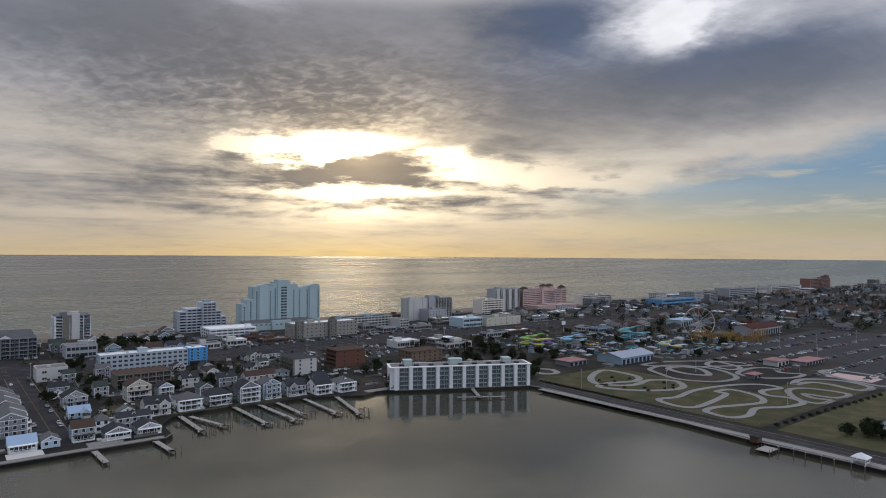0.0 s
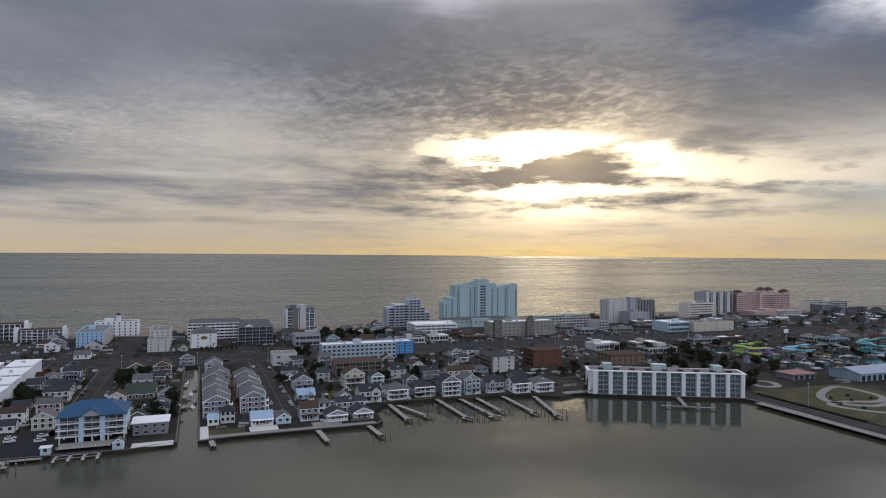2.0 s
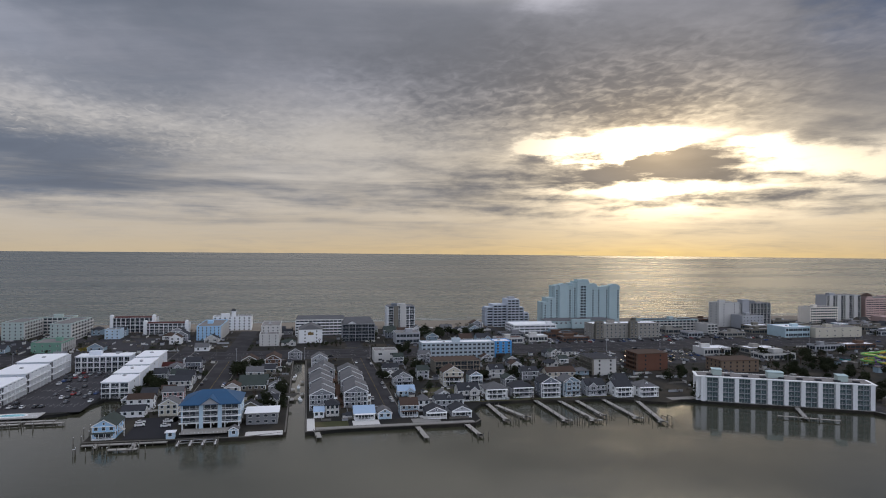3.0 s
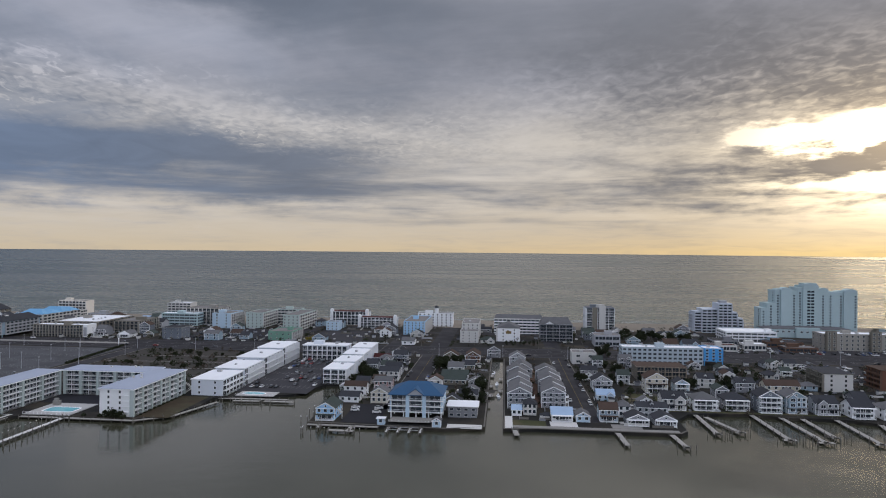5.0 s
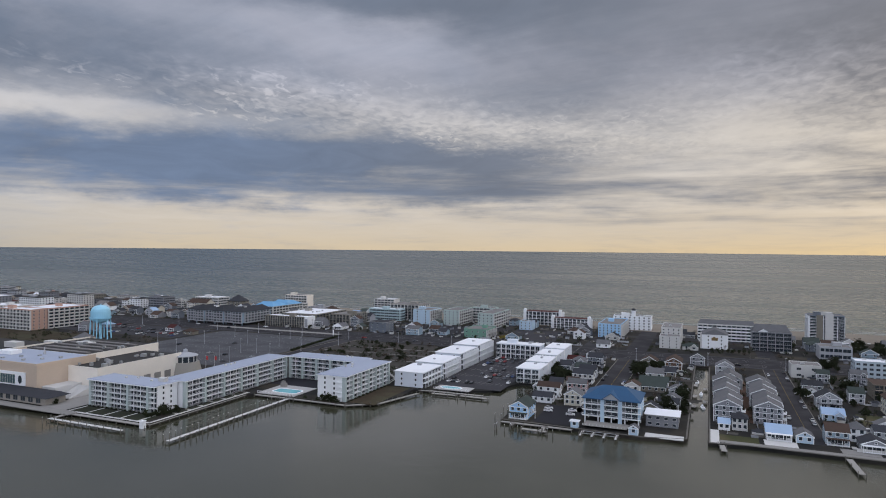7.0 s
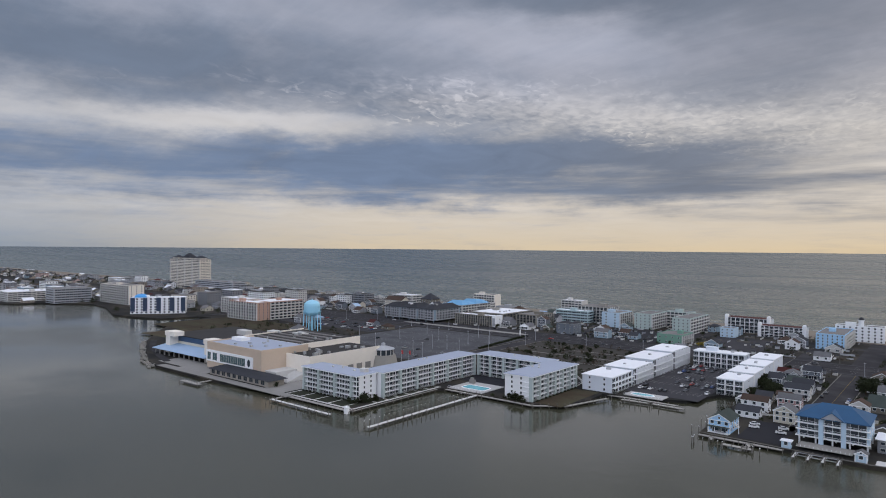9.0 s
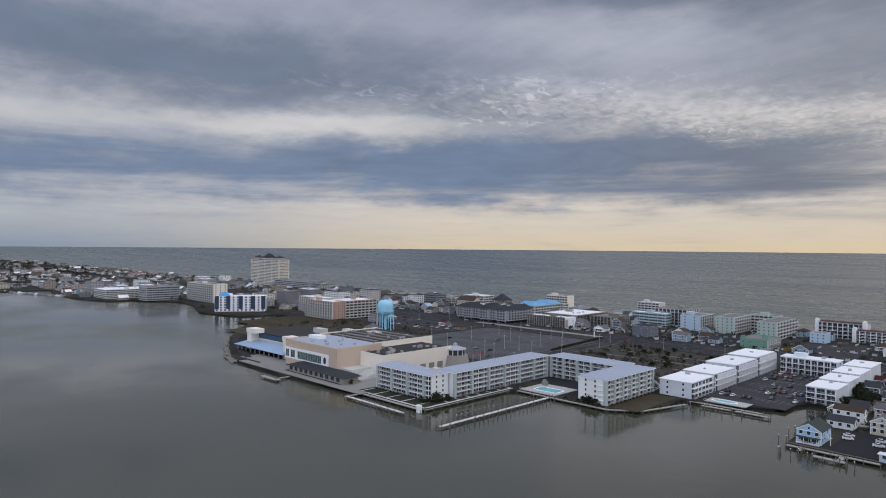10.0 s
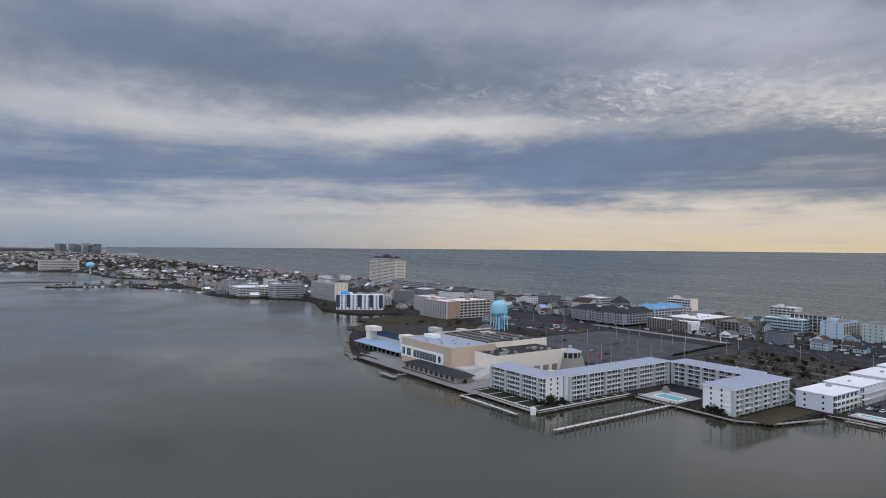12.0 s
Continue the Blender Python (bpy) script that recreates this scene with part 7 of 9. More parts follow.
for i in range(25):
    for side in (-4.5, 4.5):
        solid("mooring_post", shared("mpost", lambda: Shape().cyl(0, 0, -2, 2.9, 0.2, 0.17, 7).cyl(0, 0, 2.9, 3.2, 0.23, 0.06, 7, 1).mesh("mooring_post", [TIMBER, WHITE])), None, spot(-213.4 + side, 211 + i * 3.4, 0), "weathered timber mooring post standing in the bay", "mooring post", "mooring posts")
for i in range(9):
    solid("mooring_post", SHARED["mpost"], None, spot(-291 + i * 5.2, 208.5, 0), "weathered timber mooring post standing in the bay", "mooring post", "mooring posts")
R = random.Random(21)
for i in range(26):
    v, u = R.choice(((R.uniform(-160, -112), R.uniform(333, 338)), (R.uniform(-99, -94), R.uniform(304, 350)), (R.uniform(-92, -60), R.uniform(287, 291))))
    solid("mooring_post", SHARED["mpost"], None, spot(v, u, 0), "weathered timber mooring post standing in the bay", "mooring post", "mooring posts")
# canal docks and dinghies
for v, u in ((-7, 372), (-7, 398), (-1.4, 385), (-7, 430), (-1.4, 420)):
    ob = thing("canal_dock", spot(v, u, 0), "small grey timber canal dock", "dock", "canal docks")
    part("deck", Shape().box(-1.0, 1.4, -3, 3, 0.9, 1.05), [DECK], ob)
    for y in (-2.8, 2.8):
        part("post", Shape().cyl(0.9, y, -2, 1.8, 0.15, n=6), [TIMBER], ob)


def boat(v, u, rot, L=6.0, hull=None):
    hull = hull or WHITE
    ob = thing("motor_boat", spot(v, u, 0.15, rot), "small white motor boat moored in the water", "boat", "boats")
    w = L * 0.18
    prof = [(-L / 2, w * 0.9), (0, w), (L * 0.3, w * 0.75), (L * 0.46, w * 0.3), (L / 2, 0.02)]
    vs = [(x, -y * 0.6, -0.3) for x, y in prof] + [(x, y * 0.6, -0.3) for x, y in prof] + [(x, -y, 0.75 + 0.05 * i) for i, (x, y) in enumerate(prof)] + [(x, y, 0.75 + 0.05 * i) for i, (x, y) in enumerate(prof)]
    fs = []
    for i in range(4):
        fs += [(i, i + 1, 11 + i, 10 + i), (5 + i, 15 + i, 16 + i, 6 + i), (10 + i, 11 + i, 16 + i, 15 + i)]
    fs += [(0, 10, 15, 5)]
    part("hull", Shape().add(vs, fs), [hull], ob)
    part("console", Shape().box(-L * 0.1, L * 0.1, -w * 0.4, w * 0.4, 0.75, 1.6).box(L * 0.08, L * 0.11, -w * 0.4, w * 0.4, 1.6, 2.0), [WHITE], ob)
    return ob


for v, u, r in ((-3.5, 405, 90), (-6, 440, 80), (-2.4, 372, 100)):
    boat(v, u, r)


# sea wall capping along the bayside road, hut and gazebo
def sea_wall():
    s = Shape()
    run = [(292, 90), (291, 144), (294, 180), (297, 217), (300, 272), (297, 287), (223, 324)]
    s.ribbon([(a + 0.4, b + 0.3) for a, b in run], 1.0, 1.78, thick=0.3)
    solid("wall_cap", s, [CONCRETE], GRID, "pale concrete capping of the sea wall", "sea wall", kind="structure")
    s = Shape()
    s.ribbon([(0.6, 302), (16, 304), (82, 304), (86, 309)], 0.9, 1.75, thick=0.3)
    s.ribbon([(-92.5, 301.5), (-70, 300.6), (-27, 298.6), (-8.5, 303.5), (-8.5, 496)], 0.7, 1.7, thick=0.3)
    s.ribbon([(1.0, 302), (1.0, 496)], 0.7, 1.7, thick=0.3)
    solid("wall_cap", s, [TIMBER], GRID, "grey timber capping of the bulkhead", "bulkhead", kind="structure")


sea_wall()
for i in range(40):
    solid("sheet_post", shared("spost", lambda: Shape().box(-0.15, 0.15, -0.15, 0.15, -2, 1.9).mesh("sheet_post", [PILE])), None, spot(292.5 - 0.25 if i < 18 else 295.5, 95 + i * 4.3, 0), "dark timber post of the sea wall", "post", "sea wall posts")
pier(289, 132, 280, 132, 6.0, "small square fishing platform off the promenade", step=3)
solid("ticket_hut", Shape().box(0, 4, 0, 3.5, 0, 2.6, 1).hip(0, 4, 0, 3.5, 2.7, 0.8, 0, 0.4), [SHINGLE, BROWN], spot(288.5, 138, 1.5), "small brown hut with a dark roof on the promenade", "hut")
ob = thing("gazebo", spot(294, 99, 1.6), "white gazebo with a pyramid roof", "gazebo")
part("roof", Shape().hip(-2.6, 2.6, -2.6, 2.6, 2.7, 1.8, 0, 0.4), [WHITEROOF], ob)
for x in (-2.3, 2.3):
    for y in (-2.3, 2.3):
        part("post", Shape().box(x - 0.12, x + 0.12, y - 0.12, y + 0.12, 0, 2.6), [WHITE], ob)
part("rail", Shape().box(-2.3, 2.3, -2.35, -2.25, 0.4, 1.0).box(-2.3, 2.3, 2.25, 2.35, 0.4, 1.0), [WHITE], ob)
for i in range(7):
    solid("mooring_post", SHARED["mpost"], None, spot(286 + (i % 2) * 2, 95 + i * 5.5, 0), "weathered timber mooring post standing in the bay", "mooring post", "mooring posts")

# ---- amusement park ----
def smooth(pts, n=6):
    """A closed flowing line through control points."""
    out, k = [], len(pts)
    for i in range(k):
        p0, p1, p2, p3 = (Vector(pts[(i + j) % k]) for j in (-1, 0, 1, 2))
        for s in range(n):
            t = s / n
            q = 0.5 * ((2 * p1) + (p2 - p0) * t + (2 * p0 - 5 * p1 + 4 * p2 - p3) * t * t + (3 * p1 - p0 - 3 * p2 + p3) * t ** 3)
            out.append((q.x, q.y))
    return out


sheet("track_field", "green and brown turf inside the kart tracks", GRASS, 316, 470, 150, 300, 1.545, "turf")
sheet("lawn", "dull green lawn beside the hedge", GRASS, 318, 470, 98, 143, 1.545, "lawn")
sheet("track_field", "gravel yard of the kart tracks", GROUND, 395, 560, 190, 300, 1.555, "yard")
sheet("track_field", "faded pink paving inside a kart track", PINK, 488, 509, 158, 187, 1.575, "paving")
# kart circuits, (u, v)
TRACKS = [
    [(216, 371), (212, 345), (215, 330), (202, 324), (192, 329), (194, 354), (199, 376), (206, 378), (203, 391), (185, 386), (175, 372), (179, 355), (185, 338),
     (183, 325), (169, 323), (165, 335), (170, 354), (162, 370), (160, 388), (170, 396), (182, 393), (190, 403), (187, 421), (200, 422), (211, 403)],
    [(281, 351), (294, 380), (280, 384), (263, 379), (256, 365), (262, 346), (258, 331), (239, 340), (227, 357), (226, 374), (240, 387), (252, 376), (249, 352), (264, 338)],
    [(277, 414), (261, 402), (241, 395), (222, 408), (222, 434), (249, 452), (276, 441)],
    [(269, 425), (250, 418), (238, 426), (254, 443), (268, 440)],
    [(229, 449), (233, 478), (222, 490), (212, 477), (199, 483), (198, 463), (212, 444)],
    [(187, 440), (183, 457), (172, 459), (154, 454), (153, 471), (174, 479), (191, 463)],
    [(181, 418), (176, 434), (154, 436), (154, 418), (170, 415), (162, 407), (153, 409), (154, 394), (167, 397)],
    [(195, 503), (191, 520), (159, 517), (144, 503), (148, 481), (172, 486)],
    [(261, 465), (240, 458), (240, 474), (264, 484)],
    [(307, 346), (318, 352), (326, 345), (322, 336), (309, 336)],
    [(290, 424), (276, 432), (262, 448), (246, 477), (240, 490), (252, 494), (272, 478), (288, 450)],
]
for i, tr in enumerate(TRACKS):
    line = smooth([(v, u) for u, v in tr])
    ob = thing("kart_track", GRID @ pose(0, 0, 1.56 + i * 0.004), "winding pale concrete kart track with low kerbs", "kart track", "kart tracks")
    part("surface", Shape().ribbon(line, 4.0, 0.06, 0, True, 0.1), [TRACK], ob)
    part("kerb", Shape().ribbon(line, 4.6, 0.02, 0, True, 0.05), [LINE if i % 2 else RUBBER], ob)


def pavilion(label, v0, v1, u0, u1, h, wall, roof, rise=1.6, hip=True, along="x"):
    take(v0, v1, u0, u1)
    ob = thing("pavilion", spot(v0, u0, 1.5), label, "pavilion")
    w, d = v1 - v0, u1 - u0
    part("wall", Shape().box(0, w, 0, d, 0, h), [wall], ob)
    part("roof", Shape().hip(0, w, 0, d, h + 0.2, rise, 0, 0.9) if hip else Shape().gable(0, w, 0, d, h, rise, along, 0, 1, 0.6), [roof, wall], ob)
    for i in range(max(2, int(w / 5))):
        part("opening", Shape().box(w * (i + 0.25) / max(2, int(w / 5)), w * (i + 0.85) / max(2, int(w / 5)), -0.06, 0.02, 0.2, h * 0.75), [GLASS], ob)
    return ob


pavilion("blue-grey metal shed with grey walls", 410, 452, 299, 322, 5.2, BLUEGREY, LAVROOF, 2.6, False)
pavilion("low pink ticket pavilion with a flat white canopy", 500, 518, 224, 235, 4, OFFWHITE, mat("rose_render", (0.33, 0.19, 0.18), 0.8), 0.9)
pavilion("long low pink pit building", 520, 552, 212, 224, 3, GREY, mat("rose_render", (0.33, 0.19, 0.18), 0.8), 0.5)
pavilion("pink shelter beside the tracks", 436, 446, 211, 217, 2.8, GREY, mat("rose_render", (0.33, 0.19, 0.18), 0.8), 1.2)
pavilion("pink snack bar with a hipped roof", 372, 392, 318, 332, 3.6, GREY, mat("rose_render", (0.33, 0.19, 0.18), 0.8), 1.4)
pavilion("large hall with a dark red roof and white gable", 664, 728, 322, 348, 8, LIGHTGREY, REDROOF, 3.5, False)
pavilion("pale blue arcade building", 690, 720, 420, 440, 7, TEAL, PALEROOF, 2)


def slides(v, u, cols, h, r, turns, seed):
    """Water slides: looping tubes on a steel frame."""
    R = random.Random(seed)
    ob = thing("water_slide", spot(v, u, 1.5), "looping coloured water slide tubes on a frame", "water slide", "water slides")
    for k, c in enumerate(cols):
        pts = []
        for i in range(60):
            t = i / 59
            a = t * turns * 2 * math.pi + k
            rr = r * (0.7 + 0.25 * math.sin(3 * a + k))
            pts.append((rr * 1.9 * math.cos(a) + k * 2, rr * math.sin(a), h * (1 - t) * (1 - 0.12 * k) + 1.2))
        part("tube", Shape().tube(pts, 0.75, 7), [c], ob)
    for i in range(10):
        x, y = R.uniform(-r * 1.6, r * 1.6), R.uniform(-r * 0.8, r * 0.8)
        part("support", Shape().cyl(x, y, 0, R.uniform(h * 0.4, h * 0.9), 0.16, n=6), [STEEL], ob)
    part("tower", Shape().box(-2, 2, r * 0.6, r * 0.6 + 4, h - 0.2, h).box(-2, -1.8, r * 0.6, r * 0.6 + 0.2, 0, h).box(1.8, 2, r * 0.6, r * 0.6 + 0.2, 0, h).box(-2, -1.8, r * 0.6 + 3.8, r * 0.6 + 4, 0, h).box(1.8, 2, r * 0.6 + 3.8, r * 0.6 + 4, 0, h), [STEEL], ob)


LIME, AQUA = mat("lime_fibreglass", (0.16, 0.38, 0.08), 0.35, vary=0.05), mat("aqua_fibreglass", (0.08, 0.30, 0.32), 0.35, vary=0.05)
PURPLE = mat("purple_fibreglass", (0.20, 0.10, 0.34), 0.35, vary=0.05)
slides(423, 402, (LIME, YELLOW, LIME, PURPLE), 10, 9, 2.2, 3)
slides(540, 380, (AQUA, AQUA, mat("aqua_pool_blue", (0.06, 0.22, 0.32), 0.3)), 12, 11, 1.5, 4)
slides(510, 320, (AQUA, YELLOW, STEEL), 7, 9, 1.2, 5)
slides(475, 400, (SKYBLUE, AQUA), 6, 9, 1.2, 6)
for v0, u0, a, b in ((480, 372, 16, 7), (455, 395, 10, 8), (530, 300, 18, 6), (470, 330, 14, 6)):
    s = Shape().box(0, 2 * a, 0, 2 * b, 0, 0.3).box(1, 2 * a - 1, 1, 2 * b - 1, 0.3, 0.36, 1)
    solid("splash_pool", s, [CONCRETE, POOL], spot(v0, u0, 1.5), "shallow turquoise splash pool with a pale rim", "pool", "splash pools")


def ferris_wheel():
    ob = thing("ferris_wheel", spot(600, 346, 1.5, -48), "pale steel ferris wheel with small gondolas", "ferris wheel")
    r, h, n = 15.0, 17.0, 16
    ring = [(r * math.cos(2 * math.pi * i / 32), 0, h + r * math.sin(2 * math.pi * i / 32)) for i in range(33)]
    for y in (-0.9, 0.9):
        part("rim", Shape().tube([(x, y, z) for x, _, z in ring], 0.2, 5), [OFFWHITE], ob)
    for i in range(n):
        a = 2 * math.pi * i / n
        x, z = r * math.cos(a), h + r * math.sin(a)
        part("spoke", Shape().tube([(0, 0, h), (x, 0, z)], 0.16, 4), [OFFWHITE], ob)
        part("gondola", Shape().box(x - 0.7, x + 0.7, -0.6, 0.6, z - 1.6, z - 0.7).box(x - 0.8, x + 0.8, -0.7, 0.7, z - 0.25, z - 0.15), [(YELLOW, AQUA, RED, OFFWHITE)[i % 4]], ob)
    for y in (-2, 2):
        for x in (-5, 5):
            part("leg", Shape().tube([(x, y, 0), (0, y * 0.5, h)], 0.25, 6), [STEEL], ob)


ferris_wheel()


def coaster():
    """Wooden coaster: trestle bents and a rolling track."""
    ob = thing("roller_coaster", spot(582, 337, 1.5, -35), "yellow-brown wooden roller coaster trestle", "roller coaster")
    L, W = 71.0, 18.0
    wood = mat("ochre_timber", (0.32, 0.20, 0.06), 0.8, vary=0.15)
    hh = lambda x, y: 6.0 + 4.0 * math.sin(x * 0.21 + y) + 2.0 * math.sin(x * 0.1)
    for y in (0, 6, 14, W):
        part("track", Shape().tube([(x, y, hh(x, y)) for x in np.linspace(0, L, 40)], 0.28, 5), [wood], ob)
        for x in np.linspace(0, L, 29):
            z = hh(x, y)
            part("bent", Shape().box(x - 0.12, x + 0.12, y - 0.9, y - 0.7, 0, z).box(x - 0.12, x + 0.12, y + 0.7, y + 0.9, 0, z).box(x - 0.1, x + 0.1, y - 0.9, y + 0.9, z * 0.45, z * 0.45 + 0.2).tube([(x, y - 0.8, 0), (x, y + 0.8, z * 0.9)], 0.08, 4), [wood], ob)


coaster()


def park_clutter():
    """Kiosks, stairs, tanks and railings of the water park, too mixed to pick apart."""
    r, s = random.Random(31), Shape()
    for _ in range(210):
        v, u = r.uniform(395, 600), r.uniform(288, 430)
        if not is_free(v - 2, v + 2, u - 2, u + 2, 0.5):
            continue
        a, b, h, k = r.uniform(0.8, 4), r.uniform(0.8, 4), r.uniform(0.8, 4.5), r.choice((0, 1, 1, 1, 4, 5, 5, 5, 5, 7, 7, 2))
        s.box(v - a, v + a, u - b, u + b, 1.5, 1.5 + h, k)
        s.hip(v - a, v + a, u - b, u + b, 1.5 + h, min(a, b) * 0.5, r.choice((0, 1, 5, 5, 7, 7, 7, 4)), 0.3)
    for _ in range(40):
        v, u = r.uniform(400, 590), r.uniform(290, 420)
        pts = [(v + i * r.uniform(1, 2.5), u + 3 * math.sin(i * 0.7 + v), 2.2 + 3 * r.random()) for i in range(9)]
        s.tube(pts, 0.35, 5, r.choice((2, 3, 4, 0)))
    solid("park_clutter", s, [LIGHTGREY, CONCRETE, AQUA, YELLOW, BLUEGREY, TIMBER, PINK, SHINGLE], GRID, "jumble of kiosks, rails and small slides in the water park", "amusements", kind="stuff")


park_clutter()
for i in range(2):
    s = Shape()
    run = [(316, 300), (316, 152), (470, 148)] if i == 0 else [(446, 300), (446, 360), (395, 360)]
    for (va, ua), (vb, ub) in zip(run, run[1:]):
        L = math.hypot(vb - va, ub - ua)
        for k in range(int(L / 3) + 1):
            f = k * 3 / L
            x, y = va + (vb - va) * f, ua + (ub - ua) * f
            s.box(x - 0.06, x + 0.06, y - 0.06, y + 0.06, 1.5, 3.2)
        for z in (1.9, 2.5, 3.1):
            s.tube([(va, ua, z), (vb, ub, z)], 0.05, 4)
    solid("fence", s, [TIMBER], GRID, "dark wire fence round the tracks", "fence", kind="structure")

# ---- ordinary streets ----
R = random.Random(77)
WALLS = [WHITE, OFFWHITE, LIGHTGREY, CREAM, GREY, GREY, BLUEGREY, LIGHTGREY, OLIVE, TAN, OLIVE, DARKGREY]
ROOFS = [SHINGLE, SHINGLE3, SHINGLE2, SHINGLE, SHINGLE4, SHINGLE3, SHINGLE, SHINGLE2, SHINGLE3, SHINGLE, REDROOF, PALEROOF]
WALL_WORD = {"white_paint": "white", "off_white_render": "off-white", "light_grey_siding": "pale grey", "cream_siding": "cream", "grey_siding": "grey", "blue_grey_siding": "blue-grey",
             "pale_blue_siding": "pale blue", "beige_precast": "beige", "tan_render": "tan", "olive_grey_siding": "olive grey", "pink_render": "salmon pink", "slate_siding": "slate", "pale_teal_render": "pale teal", "sea_green_render": "sea green", "salmon_brick": "salmon"}
ROOF_WORD = {"grey_shingles": "dark grey shingle", "weathered_shingles": "weathered grey shingle", "brown_shingles": "brown shingle", "green_grey_shingles": "green-grey shingle", "dark_red_tiles": "dark red",
             "pale_blue_metal_roof": "pale blue metal"}


def plot_houses(v0, v1, u0, u1, count, big=0.0, floors=(1, 2, 2, 3), wins=(2, 0), size=(8, 14), walls=None, roofs=None):
    """Scatter houses on free plots, square to the streets."""
    made = tries = 0
    while made < count and tries < count * 30:
        tries += 1
        v, u = R.uniform(v0, v1), R.uniform(u0, u1)
        v, u = round(v / 4) * 4, round(u / 4) * 4
        large = R.random() < big
        if large:
            w, d, fl = R.uniform(18, 42), R.uniform(12, 22), R.choice((3, 4, 5, 5))
        else:
            w, d, fl = R.uniform(*size), R.uniform(*size), R.choice(floors)
        if not (is_free(v, v + w, u, u + d) and is_land(v - 2, u - 4) and is_land(v + w + 2, u - 4) and is_land(v + w / 2, u + d)):
            continue
        made += 1
        take(v, v + w, u, u + d)
        if large:
            wall = R.choice([OFFWHITE, LIGHTGREY, BEIGE, OFFWHITE, WHITE, LIGHTGREY, GREY, TEAL])
            block("hotel", "%s %s-storey beach hotel with a flat roof" % (WALL_WORD[wall.name], {3: "three", 4: "four", 5: "five"}[fl]), "hotel", v, v + w, u, u + d, fl * 3.1, fl, wall, R.choice((GREYROOF, WHITEROOF, DARKROOF, GREYROOF)),
                  front=("band", max(2, int(w / 9))), right=("band", 2) if v < -40 else None, left=("band", 2) if v > 40 else None, units=R.choice((1, 2)))
        else:
            wall, roof = R.choice(walls or WALLS), R.choice(roofs or ROOFS)
            house("%s %s house with a %s roof" % (WALL_WORD[wall.name], {1: "single-storey", 2: "two-storey", 3: "three-storey"}[fl], ROOF_WORD[roof.name]), v, u, w, d, fl, wall, roof,
                  along=R.choice("xy"), hip=R.random() < 0.22, wins=wins, porch=1 if R.random() < 0.3 else 0, vents=False, bay=R.random() < 0.35 and v > -100)


def low_shops(v0, v1, u0, u1, count):
    """Low flat-roofed shops and restaurants between the car parks."""
    made = tries = 0
    while made < count and tries < count * 30:
        tries += 1
        v, u = round(R.uniform(v0, v1) / 4) * 4, round(R.uniform(u0, u1) / 4) * 4
        w, d, h = R.uniform(14, 32), R.uniform(9, 16), R.uniform(3.6, 5.6)
        if not is_free(v, v + w, u, u + d, 3.0):
            continue
        made += 1
        take(v, v + w, u, u + d)
        wall, roof = R.choice([GREY, LIGHTGREY, OFFWHITE, OLIVE, BLUEGREY, GREIGE, BROWN]), R.choice((GREYROOF, DARKROOF, WHITEROOF, GREYROOF, SHINGLE))
        block("shop", "low %s shop with a flat roof" % {"brown_brick": "brown brick", "greige_render": "greige"}.get(wall.name, WALL_WORD.get(wall.name)), "shop", v, v + w, u, u + d, h, 1, wall, roof,
              front=("band", max(2, int(w / 6))), left=("band", 2), units=R.choice((1, 2, 3)), parapet=0.5)


# far streets: too small to pick apart
STUFF = [WHITE, OFFWHITE, LIGHTGREY, CREAM, GREY, BLUEGREY, BEIGE, TAN, OLIVE, PINK, SHINGLE, SHINGLE3, SHINGLE2, REDROOF, GREYROOF, WHITEROOF, DARKROOF, GLASS]


